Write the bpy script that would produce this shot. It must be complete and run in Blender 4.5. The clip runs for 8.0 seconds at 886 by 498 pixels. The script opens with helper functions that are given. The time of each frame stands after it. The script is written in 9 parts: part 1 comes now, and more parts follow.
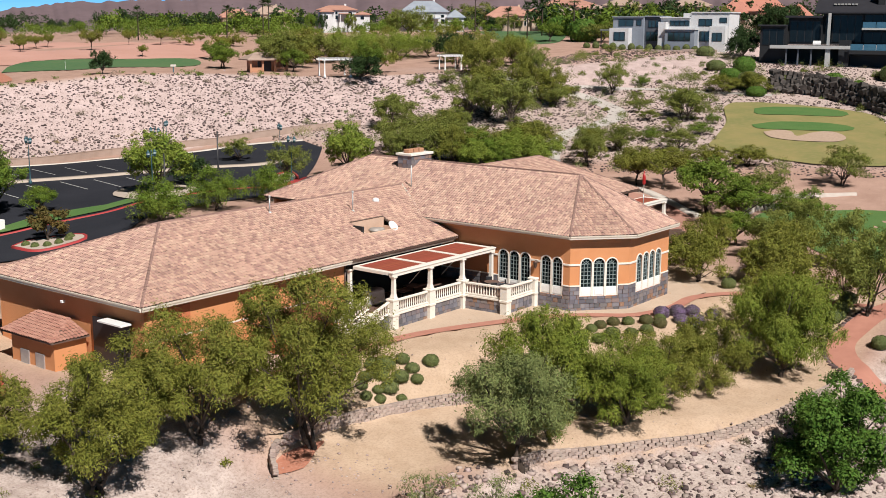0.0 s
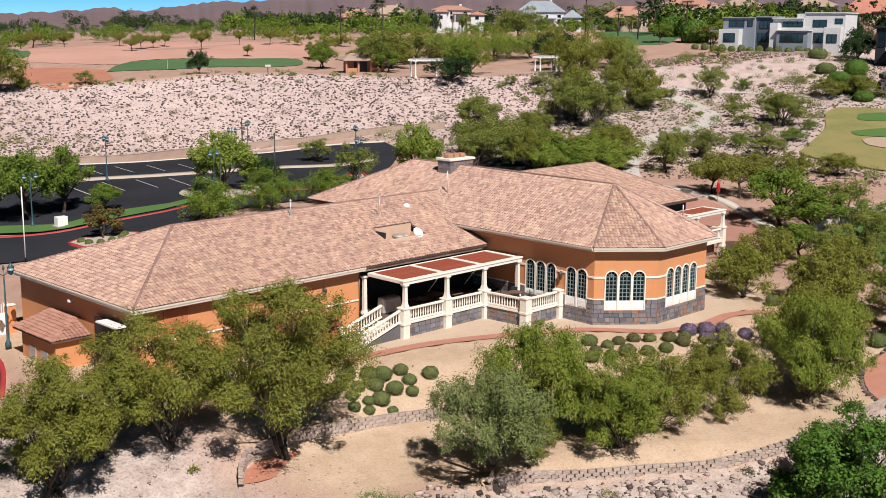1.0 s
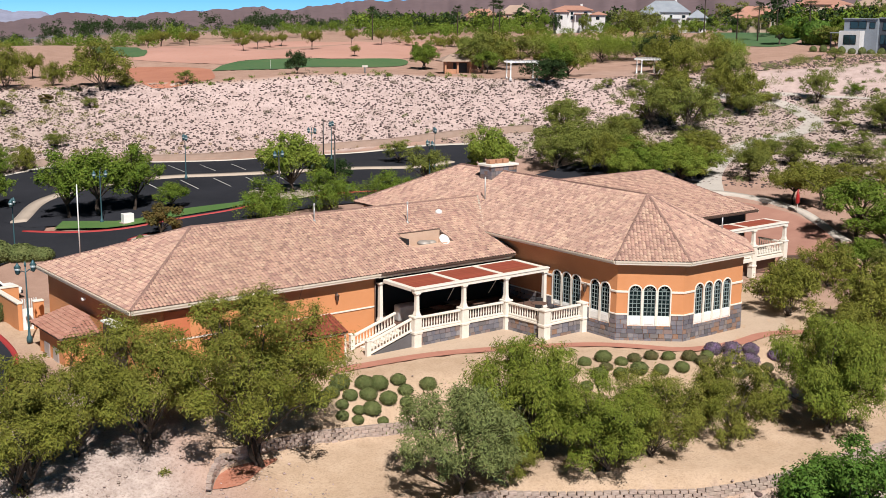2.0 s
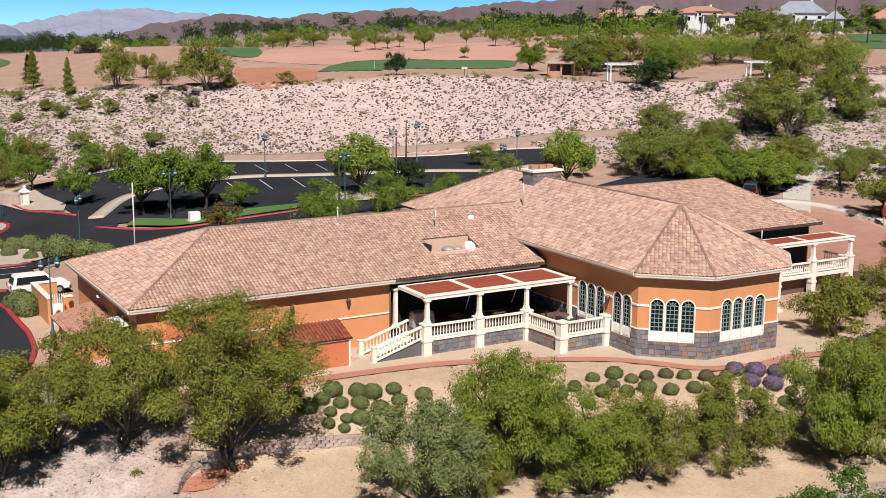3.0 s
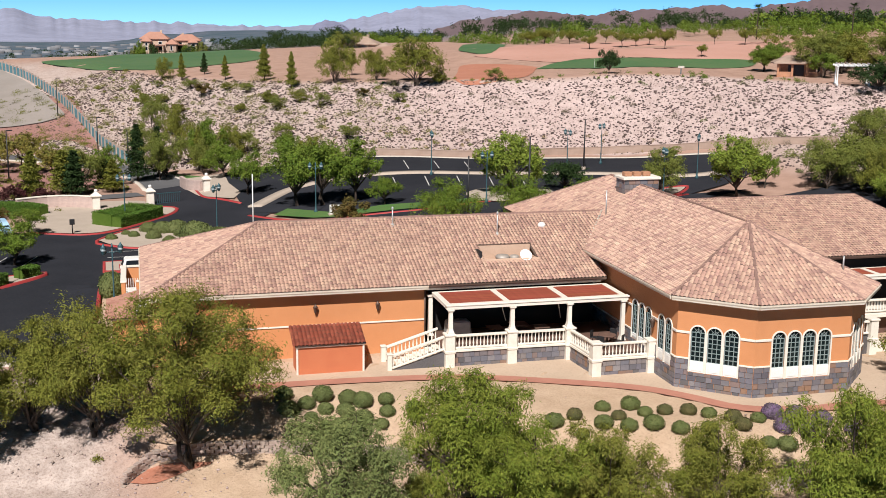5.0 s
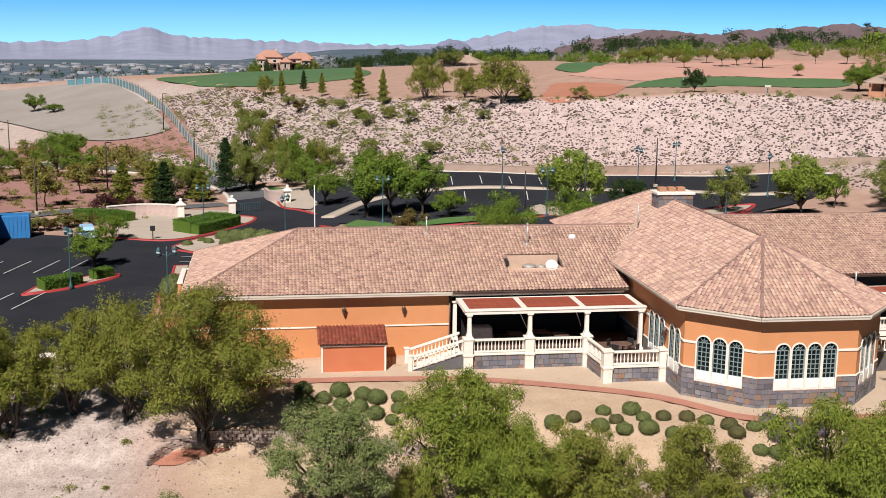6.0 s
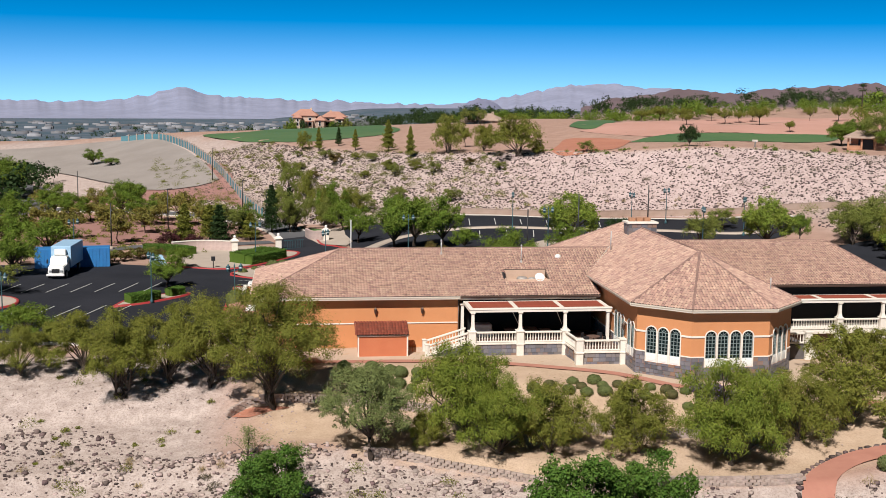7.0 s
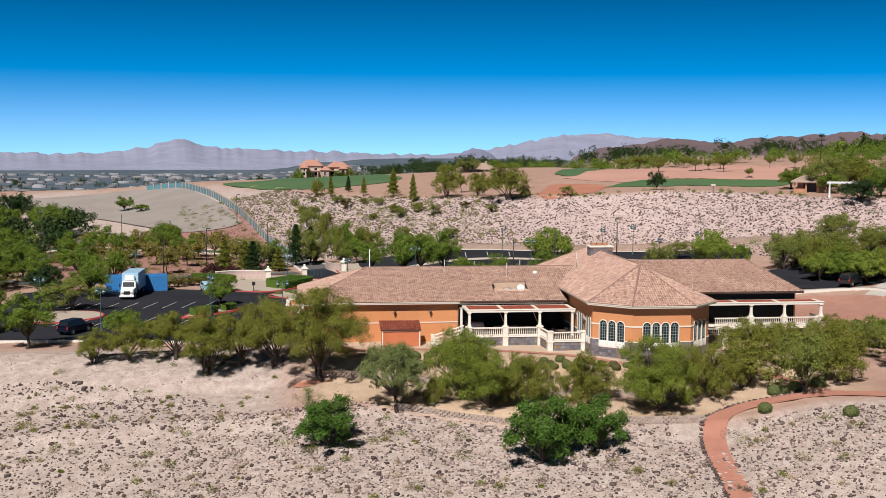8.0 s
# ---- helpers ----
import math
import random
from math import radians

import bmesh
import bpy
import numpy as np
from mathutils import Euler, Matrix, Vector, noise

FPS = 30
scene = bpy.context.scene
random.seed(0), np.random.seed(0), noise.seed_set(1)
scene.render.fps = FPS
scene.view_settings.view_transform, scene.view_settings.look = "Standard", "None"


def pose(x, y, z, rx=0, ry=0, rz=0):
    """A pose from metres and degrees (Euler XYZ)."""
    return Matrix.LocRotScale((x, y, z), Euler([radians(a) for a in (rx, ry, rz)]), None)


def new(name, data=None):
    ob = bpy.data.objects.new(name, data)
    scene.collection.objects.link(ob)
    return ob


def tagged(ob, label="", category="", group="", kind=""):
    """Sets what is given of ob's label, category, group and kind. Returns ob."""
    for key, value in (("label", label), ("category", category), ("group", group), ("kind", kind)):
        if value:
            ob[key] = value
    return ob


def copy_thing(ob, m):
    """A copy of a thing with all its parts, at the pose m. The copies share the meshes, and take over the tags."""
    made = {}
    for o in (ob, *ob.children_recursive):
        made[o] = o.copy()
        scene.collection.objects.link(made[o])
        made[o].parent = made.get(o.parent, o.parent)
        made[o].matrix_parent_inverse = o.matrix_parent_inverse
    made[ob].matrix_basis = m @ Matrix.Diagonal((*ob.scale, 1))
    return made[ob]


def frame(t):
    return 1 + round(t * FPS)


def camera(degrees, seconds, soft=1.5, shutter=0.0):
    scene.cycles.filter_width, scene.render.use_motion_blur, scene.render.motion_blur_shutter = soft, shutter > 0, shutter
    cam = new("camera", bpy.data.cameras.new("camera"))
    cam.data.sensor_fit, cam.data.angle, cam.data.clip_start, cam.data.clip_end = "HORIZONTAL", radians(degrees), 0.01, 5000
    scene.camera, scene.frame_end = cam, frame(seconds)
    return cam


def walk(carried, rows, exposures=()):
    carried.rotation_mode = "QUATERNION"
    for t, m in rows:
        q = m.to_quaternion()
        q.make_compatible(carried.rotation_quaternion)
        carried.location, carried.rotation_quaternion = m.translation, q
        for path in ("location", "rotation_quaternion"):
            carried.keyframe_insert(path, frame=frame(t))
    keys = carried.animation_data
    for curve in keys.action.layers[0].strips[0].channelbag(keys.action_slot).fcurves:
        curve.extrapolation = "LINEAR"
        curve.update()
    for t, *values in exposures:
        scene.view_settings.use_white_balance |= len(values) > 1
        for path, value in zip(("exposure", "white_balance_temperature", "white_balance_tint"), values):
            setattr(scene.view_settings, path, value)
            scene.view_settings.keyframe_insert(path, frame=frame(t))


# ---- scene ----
cam = camera(42.43, 8.0, soft=0.5)
walk(cam, [
    (0.0, pose(-57.992, -52.948, 20.565, 79.031, -0.389, -52.231)),
    (0.5, pose(-54.669, -55.560, 20.749, 79.001, -0.400, -48.800)),
    (1.0, pose(-51.132, -58.093, 20.960, 78.933, -0.467, -45.252)),
    (1.5, pose(-47.592, -60.513, 21.213, 78.863, -0.563, -41.656)),
    (3.0, pose(-35.491, -66.359, 21.585, 78.781, -0.570, -30.499)),
    (3.5, pose(-31.200, -67.630, 21.576, 78.777, -0.644, -26.663)),
    (4.0, pose(-26.854, -68.709, 21.627, 78.739, -0.698, -22.798)),
    (4.5, pose(-22.336, -69.531, 21.656, 78.669, -0.680, -18.802)),
    (5.8, pose(-12.605, -70.740, 21.587, 78.789, -0.728, -9.602)),
    (6.0, pose(-12.242, -74.499, 21.697, 79.323, -0.714, -8.694)),
    (6.5, pose(-12.615, -84.558, 21.768, 80.797, -0.716, -7.637)),
    (7.0, pose(-13.880, -96.235, 21.942, 82.206, -0.657, -7.209)),
    (7.5, pose(-15.926, -109.849, 22.143, 83.472, -0.491, -7.292)),
    (8.0, pose(-18.604, -126.418, 22.343, 84.696, -0.351, -7.480)),
], exposures=[(0.0, 0.36), (5.8, 0.36), (7.0, 0.26), (8.0, 0.2)])

# ---- world, sun ----
SUN_YAW, SUN_EL = 25.0, 47.0      # the way shadows fall, degrees to the right of +y; height of the sun
world = bpy.data.worlds.new("sky")
scene.world = world
world.use_nodes = True
wn = world.node_tree
wn.nodes.clear()
w_out = wn.nodes.new("ShaderNodeOutputWorld")
w_bg = wn.nodes.new("ShaderNodeBackground")
w_sky = wn.nodes.new("ShaderNodeTexSky")
w_sky.sky_type = "NISHITA"
w_sky.sun_disc = False
w_sky.sun_elevation = radians(SUN_EL)
w_sky.sun_rotation = radians(180 + SUN_YAW)
w_sky.altitude = 700
w_sky.air_density = 1.0
w_sky.dust_density = 0.3
w_sky.ozone_density = 3.0
w_co = wn.nodes.new("ShaderNodeTexCoord")
w_map = wn.nodes.new("ShaderNodeMapping")
w_map.inputs["Location"].default_value = (0, 0, 0.15)
w_map.inputs["Scale"].default_value = (1, 1, 2.6)
wn.links.new(w_co.outputs["Generated"], w_map.inputs["Vector"])
wn.links.new(w_map.outputs["Vector"], w_sky.inputs["Vector"])
w_hs = wn.nodes.new("ShaderNodeHueSaturation")
w_satur = wn.nodes.new("ShaderNodeMapRange")
w_satur.interpolation_type = "SMOOTHERSTEP"
w_hs.inputs["Hue"].default_value = 0.503
for w_k, w_v in (("From Min", -0.06), ("From Max", 0.15), ("To Min", 0.78), ("To Max", 1.3)):
    w_satur.inputs[w_k].default_value = w_v
w_sep = wn.nodes.new("ShaderNodeSeparateXYZ")
wn.links.new(w_co.outputs["Generated"], w_sep.inputs[0])
wn.links.new(w_sep.outputs["Z"], w_satur.inputs["Value"])
wn.links.new(w_satur.outputs["Result"], w_hs.inputs["Saturation"])
w_tint = wn.nodes.new("ShaderNodeMix")
w_tint.data_type, w_tint.blend_type = "RGBA", "MULTIPLY"
w_tint.inputs[0].default_value = 1.0
w_tint.inputs[7].default_value = (0.33, 0.92, 1.14, 1)
wn.links.new(w_sky.outputs["Color"], w_tint.inputs[6])
wn.links.new(w_tint.outputs[2], w_hs.inputs["Color"])
w_fall = wn.nodes.new("ShaderNodeMapRange")      # a clear desert sky: bright low down, deep blue overhead
w_fall.interpolation_type = "SMOOTHERSTEP"
for w_k, w_v in (("From Min", -0.04), ("From Max", 0.33), ("To Min", 4.0), ("To Max", 0.04)):
    w_fall.inputs[w_k].default_value = w_v
wn.links.new(w_sep.outputs["Z"], w_fall.inputs["Value"])
w_mul = wn.nodes.new("ShaderNodeVectorMath")
w_mul.operation = "SCALE"
wn.links.new(w_hs.outputs["Color"], w_mul.inputs[0])
wn.links.new(w_fall.outputs["Result"], w_mul.inputs["Scale"])
wn.links.new(w_mul.outputs[0], w_bg.inputs["Color"])
w_bg.inputs["Strength"].default_value = 0.033
wn.links.new(w_bg.outputs["Background"], w_out.inputs["Surface"])

sun_data = bpy.data.lights.new("sun", "SUN")
sun_data.energy, sun_data.angle, sun_data.color = 5.0, radians(0.53), (1.0, 0.945, 0.9)
sun = new("sun", sun_data)
sd = Vector((math.sin(radians(SUN_YAW)) * math.cos(radians(SUN_EL)), math.cos(radians(SUN_YAW)) * math.cos(radians(SUN_EL)), -math.sin(radians(SUN_EL))))
sun.matrix_world = Matrix.Translation((-40, -60, 90)) @ sd.to_track_quat("-Z", "Y").to_matrix().to_4x4()


# ---- materials ----
def mat(name, c1, c2=None, scale=3.0, rough=0.8, metal=0.0, bump=0.0, bscale=None, island=0.0, obj=0.0, c3=None, fine=12.0, spec=None, trans=0.0, aniso=None):
    """A procedural surface: two colours mixed by coarse noise, a third by fine grain, relief, and variation per island or object."""
    m = bpy.data.materials.new(name)
    m.use_nodes = True
    nt = m.node_tree
    N, L = nt.nodes, nt.links
    b = N["Principled BSDF"]
    b.inputs["Roughness"].default_value = rough
    b.inputs["Metallic"].default_value = metal
    if spec is not None:
        b.inputs["Specular IOR Level"].default_value = spec
    co = N.new("ShaderNodeTexCoord")
    src = co.outputs["Object"]
    if aniso:
        mp = N.new("ShaderNodeMapping")
        mp.inputs["Scale"].default_value = aniso
        L.new(src, mp.inputs["Vector"])
        src = mp.outputs["Vector"]
    c2 = c2 or tuple(v * 0.8 for v in c1)
    n1 = N.new("ShaderNodeTexNoise")
    n1.inputs["Scale"].default_value, n1.inputs["Detail"].default_value, n1.inputs["Roughness"].default_value = scale, 5, 0.6
    L.new(src, n1.inputs["Vector"])
    r1 = N.new("ShaderNodeValToRGB")
    r1.color_ramp.elements[0].position, r1.color_ramp.elements[1].position = 0.35, 0.65
    r1.color_ramp.elements[0].color, r1.color_ramp.elements[1].color = (*c1, 1), (*c2, 1)
    L.new(n1.outputs["Fac"], r1.inputs["Fac"])
    col = r1.outputs["Color"]
    n2 = N.new("ShaderNodeTexNoise")
    n2.inputs["Scale"].default_value, n2.inputs["Detail"].default_value = scale * fine, 3
    L.new(src, n2.inputs["Vector"])
    mx = N.new("ShaderNodeMix")
    mx.data_type, mx.blend_type = "RGBA", "MIX"
    rr = N.new("ShaderNodeMapRange")
    rr.inputs["From Min"].default_value, rr.inputs["From Max"].default_value = 0.45, 0.75
    rr.inputs["To Max"].default_value = 0.55
    L.new(n2.outputs["Fac"], rr.inputs["Value"])
    L.new(rr.outputs["Result"], mx.inputs[0])
    L.new(col, mx.inputs[6])
    mx.inputs[7].default_value = (*(c3 or tuple(v * 0.72 for v in c1)), 1)
    col = mx.outputs[2]
    for amount, kind in ((island, "i"), (obj, "o")):
        if amount:
            g = N.new("ShaderNodeNewGeometry") if kind == "i" else N.new("ShaderNodeObjectInfo")
            rnd = g.outputs["Random Per Island"] if kind == "i" else g.outputs["Random"]
            hs = N.new("ShaderNodeHueSaturation")
            mv = N.new("ShaderNodeMapRange")
            mv.inputs["To Min"].default_value, mv.inputs["To Max"].default_value = 1 - amount, 1 + amount
            L.new(rnd, mv.inputs["Value"])
            L.new(mv.outputs["Result"], hs.inputs["Value"])
            mh = N.new("ShaderNodeMath")
            mh.operation, mh.inputs[1].default_value = "MULTIPLY", 7.13
            fr = N.new("ShaderNodeMath")
            fr.operation = "FRACT"
            L.new(rnd, mh.inputs[0])
            L.new(mh.outputs[0], fr.inputs[0])
            mu = N.new("ShaderNodeMapRange")
            mu.inputs["To Min"].default_value, mu.inputs["To Max"].default_value = 0.5 - amount * 0.05, 0.5 + amount * 0.05
            L.new(fr.outputs[0], mu.inputs["Value"])
            L.new(mu.outputs["Result"], hs.inputs["Hue"])
            L.new(col, hs.inputs["Color"])
            col = hs.outputs["Color"]
    L.new(col, b.inputs["Base Color"])
    if bump:
        bp = N.new("ShaderNodeBump")
        bp.inputs["Strength"].default_value, bp.inputs["Distance"].default_value = bump, 0.05
        n3 = N.new("ShaderNodeTexNoise")
        n3.inputs["Scale"].default_value, n3.inputs["Detail"].default_value = bscale or scale * 4, 6
        L.new(src, n3.inputs["Vector"])
        L.new(n3.outputs["Fac"], bp.inputs["Height"])
        L.new(bp.outputs["Normal"], b.inputs["Normal"])
    if trans:
        tl = N.new("ShaderNodeBsdfTranslucent")
        L.new(col, tl.inputs["Color"])
        ms = N.new("ShaderNodeMixShader")
        ms.inputs[0].default_value = trans
        L.new(b.outputs[0], ms.inputs[1])
        L.new(tl.outputs[0], ms.inputs[2])
        L.new(ms.outputs[0], N["Material Output"].inputs["Surface"])
    return m


def tile_mat(name, cols, piece=False, rough=0.85):
    """Clay tiles: each tile takes one of several colours, with grain and weathering over the whole roof."""
    m = bpy.data.materials.new(name)
    m.use_nodes = True
    N, L = m.node_tree.nodes, m.node_tree.links
    b = N["Principled BSDF"]
    b.inputs["Roughness"].default_value = rough
    g = N.new("ShaderNodeObjectInfo" if piece else "ShaderNodeNewGeometry")
    r = N.new("ShaderNodeValToRGB")
    r.color_ramp.interpolation = "LINEAR"
    for k, c in enumerate(cols):
        p = k / (len(cols) - 1)
        if k in (0, len(cols) - 1):
            e = r.color_ramp.elements[0 if k == 0 else -1]
        else:
            e = r.color_ramp.elements.new(p)
        e.position, e.color = p, (*c, 1)
    L.new(g.outputs["Random" if piece else "Random Per Island"], r.inputs["Fac"])
    co = N.new("ShaderNodeTexCoord")
    n1 = N.new("ShaderNodeTexNoise")
    n1.inputs["Scale"].default_value, n1.inputs["Detail"].default_value = 0.5, 6
    L.new(co.outputs["Object"], n1.inputs["Vector"])
    mr = N.new("ShaderNodeMapRange")
    mr.inputs["From Min"].default_value, mr.inputs["From Max"].default_value = 0.3, 0.7
    mr.inputs["To Min"].default_value, mr.inputs["To Max"].default_value = 0.9, 1.06
    L.new(n1.outputs["Fac"], mr.inputs["Value"])
    n2 = N.new("ShaderNodeTexNoise")
    n2.inputs["Scale"].default_value, n2.inputs["Detail"].default_value = 14, 4
    L.new(co.outputs["Object"], n2.inputs["Vector"])
    m2 = N.new("ShaderNodeMapRange")
    m2.inputs["From Min"].default_value, m2.inputs["From Max"].default_value = 0.3, 0.7
    m2.inputs["To Min"].default_value, m2.inputs["To Max"].default_value = 0.86, 1.1
    L.new(n2.outputs["Fac"], m2.inputs["Value"])
    mm = N.new("ShaderNodeMath")
    mm.operation = "MULTIPLY"
    L.new(mr.outputs["Result"], mm.inputs[0])
    L.new(m2.outputs["Result"], mm.inputs[1])
    hs = N.new("ShaderNodeHueSaturation")
    L.new(r.outputs["Color"], hs.inputs["Color"])
    L.new(mm.outputs[0], hs.inputs["Value"])
    L.new(hs.outputs["Color"], b.inputs["Base Color"])
    return m


M_TILE = tile_mat("clay_tile", [(0.30, 0.175, 0.15), (0.50, 0.315, 0.245), (0.56, 0.375, 0.285), (0.35, 0.205, 0.175), (0.60, 0.425, 0.32), (0.43, 0.255, 0.21), (0.53, 0.35, 0.265)])
M_HIP = tile_mat("hip_tile", [(0.20, 0.12, 0.10), (0.28, 0.17, 0.14), (0.24, 0.145, 0.12)])
M_TILE_RED = tile_mat("red_clay_tile", [(0.216, 0.047, 0.025), (0.288, 0.072, 0.04), (0.18, 0.04, 0.023), (0.317, 0.094, 0.054)])
M_FELT = mat("roof_underlay", (0.144, 0.094, 0.072), rough=0.95)
M_STUCCO = mat("orange_stucco", (0.60, 0.265, 0.115), (0.56, 0.24, 0.10), 0.8, 0.9, bump=0.25, bscale=40, c3=(0.53, 0.225, 0.092), fine=25)
M_SHED = mat("shed_paint", (0.533, 0.169, 0.076), (0.504, 0.151, 0.068), 0.9, 0.8, bump=0.1, bscale=30, fine=20)
M_CREAM = mat("cream_paint", (0.78, 0.735, 0.66), (0.73, 0.68, 0.60), 1.6, 0.6, bump=0.05, c3=(0.66, 0.60, 0.50))
M_CREAM_STONE = mat("cast_stone", (0.77, 0.73, 0.655), (0.70, 0.65, 0.57), 1.5, 0.75, bump=0.12, c3=(0.60, 0.54, 0.45))
M_FASCIA = mat("fascia_paint", (0.704, 0.634, 0.528), (0.66, 0.581, 0.475), 1.2, 0.5)
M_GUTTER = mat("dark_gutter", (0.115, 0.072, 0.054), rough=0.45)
M_SLATE = tile_mat("slate_stone", [(0.10, 0.095, 0.115), (0.19, 0.18, 0.20), (0.13, 0.135, 0.165), (0.22, 0.19, 0.18), (0.09, 0.09, 0.10), (0.16, 0.155, 0.19), (0.25, 0.15, 0.10), (0.145, 0.14, 0.16), (0.24, 0.225, 0.235)], True, 0.7)
M_WELL = mat("pinkish_cream_stucco", (0.610, 0.427, 0.317), (0.537, 0.366, 0.268), 1.5, 0.85)
M_MORTAR = mat("slate_joint", (0.11, 0.1, 0.1), rough=0.95)
M_REDSLAT = mat("red_slat", (0.259, 0.061, 0.036), (0.216, 0.05, 0.029), 4, 0.6, obj=0.12)
M_GLASS = mat("window_glass", (0.012, 0.022, 0.024), (0.02, 0.035, 0.036), 0.7, 0.06, spec=0.6)
M_MUNTIN = mat("teal_grey_muntin", (0.245, 0.317, 0.317), rough=0.5)
M_DARK = mat("patio_shade_black", (0.01, 0.009, 0.009), rough=0.9)
M_DECK = mat("terrace_tile", (0.144, 0.083, 0.061), (0.115, 0.065, 0.05), 2.0, 0.7)
M_WHITE = mat("white_paint", (0.82, 0.82, 0.8), (0.76, 0.76, 0.74), 2.0, 0.45)
M_METAL = mat("galvanised_metal", (0.55, 0.56, 0.56), (0.45, 0.46, 0.47), 3, 0.4, metal=0.6)
M_PALEGREY = mat("pale_concrete", (0.42, 0.42, 0.40), (0.36, 0.36, 0.35), 0.6, 0.85)
M_POOLGLASS = mat("blue_glass", (0.03, 0.09, 0.14), (0.05, 0.12, 0.17), 0.6, 0.08, spec=0.6)
M_TINTGLASS = mat("tinted_glass", (0.006, 0.009, 0.011), (0.01, 0.014, 0.016), 0.7, 0.12, spec=0.15)
M_BLACK = mat("black_metal", (0.02, 0.02, 0.022), rough=0.5)
M_TEAL = mat("teal_lamp_metal", (0.05, 0.122, 0.144), (0.036, 0.094, 0.112), 3, 0.5, metal=0.2)
M_CLAY = mat("clay_pot", (0.432, 0.216, 0.122), rough=0.85)
M_ASPHALT = mat("asphalt", (0.02, 0.022, 0.028), (0.03, 0.032, 0.04), 0.12, 0.95, c3=(0.036, 0.036, 0.042), fine=60, bump=0.15, bscale=25, spec=0.08)
M_ROAD = mat("road_asphalt", (0.115, 0.115, 0.122), (0.094, 0.094, 0.101), 0.1, 0.9, fine=60)
M_CONC = mat("pale_concrete", (0.446, 0.374, 0.31), (0.396, 0.331, 0.274), 0.5, 0.9, bump=0.1)
M_CARTPATH = mat("cart_path", (0.5, 0.46, 0.42), (0.44, 0.4, 0.365), 0.5, 0.9, bump=0.1)
M_KERB = mat("concrete_kerb", (0.581, 0.528, 0.466), (0.51, 0.458, 0.405), 1.5, 0.9)
M_REDKERB = mat("red_painted_kerb", (0.374, 0.032, 0.036), (0.331, 0.043, 0.04), 2, 0.7)
M_LINE = mat("road_marking", (0.581, 0.581, 0.563), (0.484, 0.484, 0.466), 4, 0.7)
M_LAWN = mat("lawn", (0.055, 0.14, 0.028), (0.075, 0.155, 0.034), 0.35, 0.95, bump=0.4, bscale=30, c3=(0.108, 0.151, 0.043))
M_FAIRWAY = mat("fairway", (0.045, 0.12, 0.04), (0.07, 0.14, 0.05), 0.06, 0.95, c3=(0.11, 0.14, 0.06), fine=20)
M_ROUGHGRASS = mat("golden_rough", (0.25, 0.21, 0.075), (0.17, 0.175, 0.055), 0.18, 0.95, c3=(0.3, 0.225, 0.1), fine=8)
M_BUNKER = mat("bunker_sand", (0.446, 0.324, 0.238), rough=0.95)
M_PATH = mat("red_brown_path", (0.43, 0.195, 0.14), (0.37, 0.16, 0.115), 0.8, 0.9, bump=0.15, fine=20, c3=(0.374, 0.187, 0.122))
M_REDSOIL = mat("red_gravel", (0.33, 0.17, 0.145), (0.28, 0.142, 0.12), 0.25, 0.95, bump=0.4, bscale=12, c3=(0.292, 0.180, 0.150), fine=30)
M_PINKSOIL = mat("pink_far_colour", (0.5, 0.275, 0.22), (0.44, 0.235, 0.18), 0.08, 0.95, bump=0.3, bscale=8, c3=(0.46, 0.30, 0.25), fine=30)
M_RUST = mat("rust_gravel", (0.42, 0.175, 0.11), (0.36, 0.14, 0.085), 0.2, 0.95, bump=0.3, bscale=8, c3=(0.46, 0.24, 0.17), fine=30)
M_BLOCK = mat("grey_wall_block", (0.42, 0.335, 0.285), (0.33, 0.255, 0.215), 2, 0.9, bump=0.3, obj=0.15)
M_BARK = mat("bark", (0.061, 0.043, 0.031), (0.043, 0.031, 0.023), 4, 0.95, bump=0.5, aniso=(1, 1, 0.3))
M_ROCK = mat("dark_basalt_rock", (0.07, 0.046, 0.042), (0.115, 0.078, 0.072), 2.0, 0.9, bump=0.4, island=0.5, c3=(0.158, 0.122, 0.108))
M_PALEROCK = mat("pale_rock", (0.42, 0.33, 0.29), (0.33, 0.255, 0.23), 2.0, 0.9, bump=0.4, island=0.35)
M_ROOFPINK = tile_mat("salmon_roof", [(0.36, 0.173, 0.122), (0.418, 0.223, 0.166), (0.317, 0.144, 0.108)])
M_ROOFTAN = tile_mat("tan_roof", [(0.324, 0.23, 0.18), (0.374, 0.274, 0.216), (0.274, 0.194, 0.158)])
M_HOUSE = mat("house_stucco", (0.475, 0.374, 0.288), (0.446, 0.338, 0.259), 0.3, 0.9, obj=0.2)
M_FOOTBRICK = mat("red_pavers", (0.396, 0.209, 0.158), (0.346, 0.173, 0.13), 0.6, 0.9, fine=25)
M_FENCE = mat("blue_grey_fence", (0.10, 0.24, 0.28), (0.08, 0.2, 0.24), 1.0, 0.8)


def leaf_mat(name, c, c2, var=0.25):
    return mat(name, c, c2, 0.7, 0.65, island=var, c3=tuple(v * 0.62 for v in c), trans=0.05, spec=0.1)


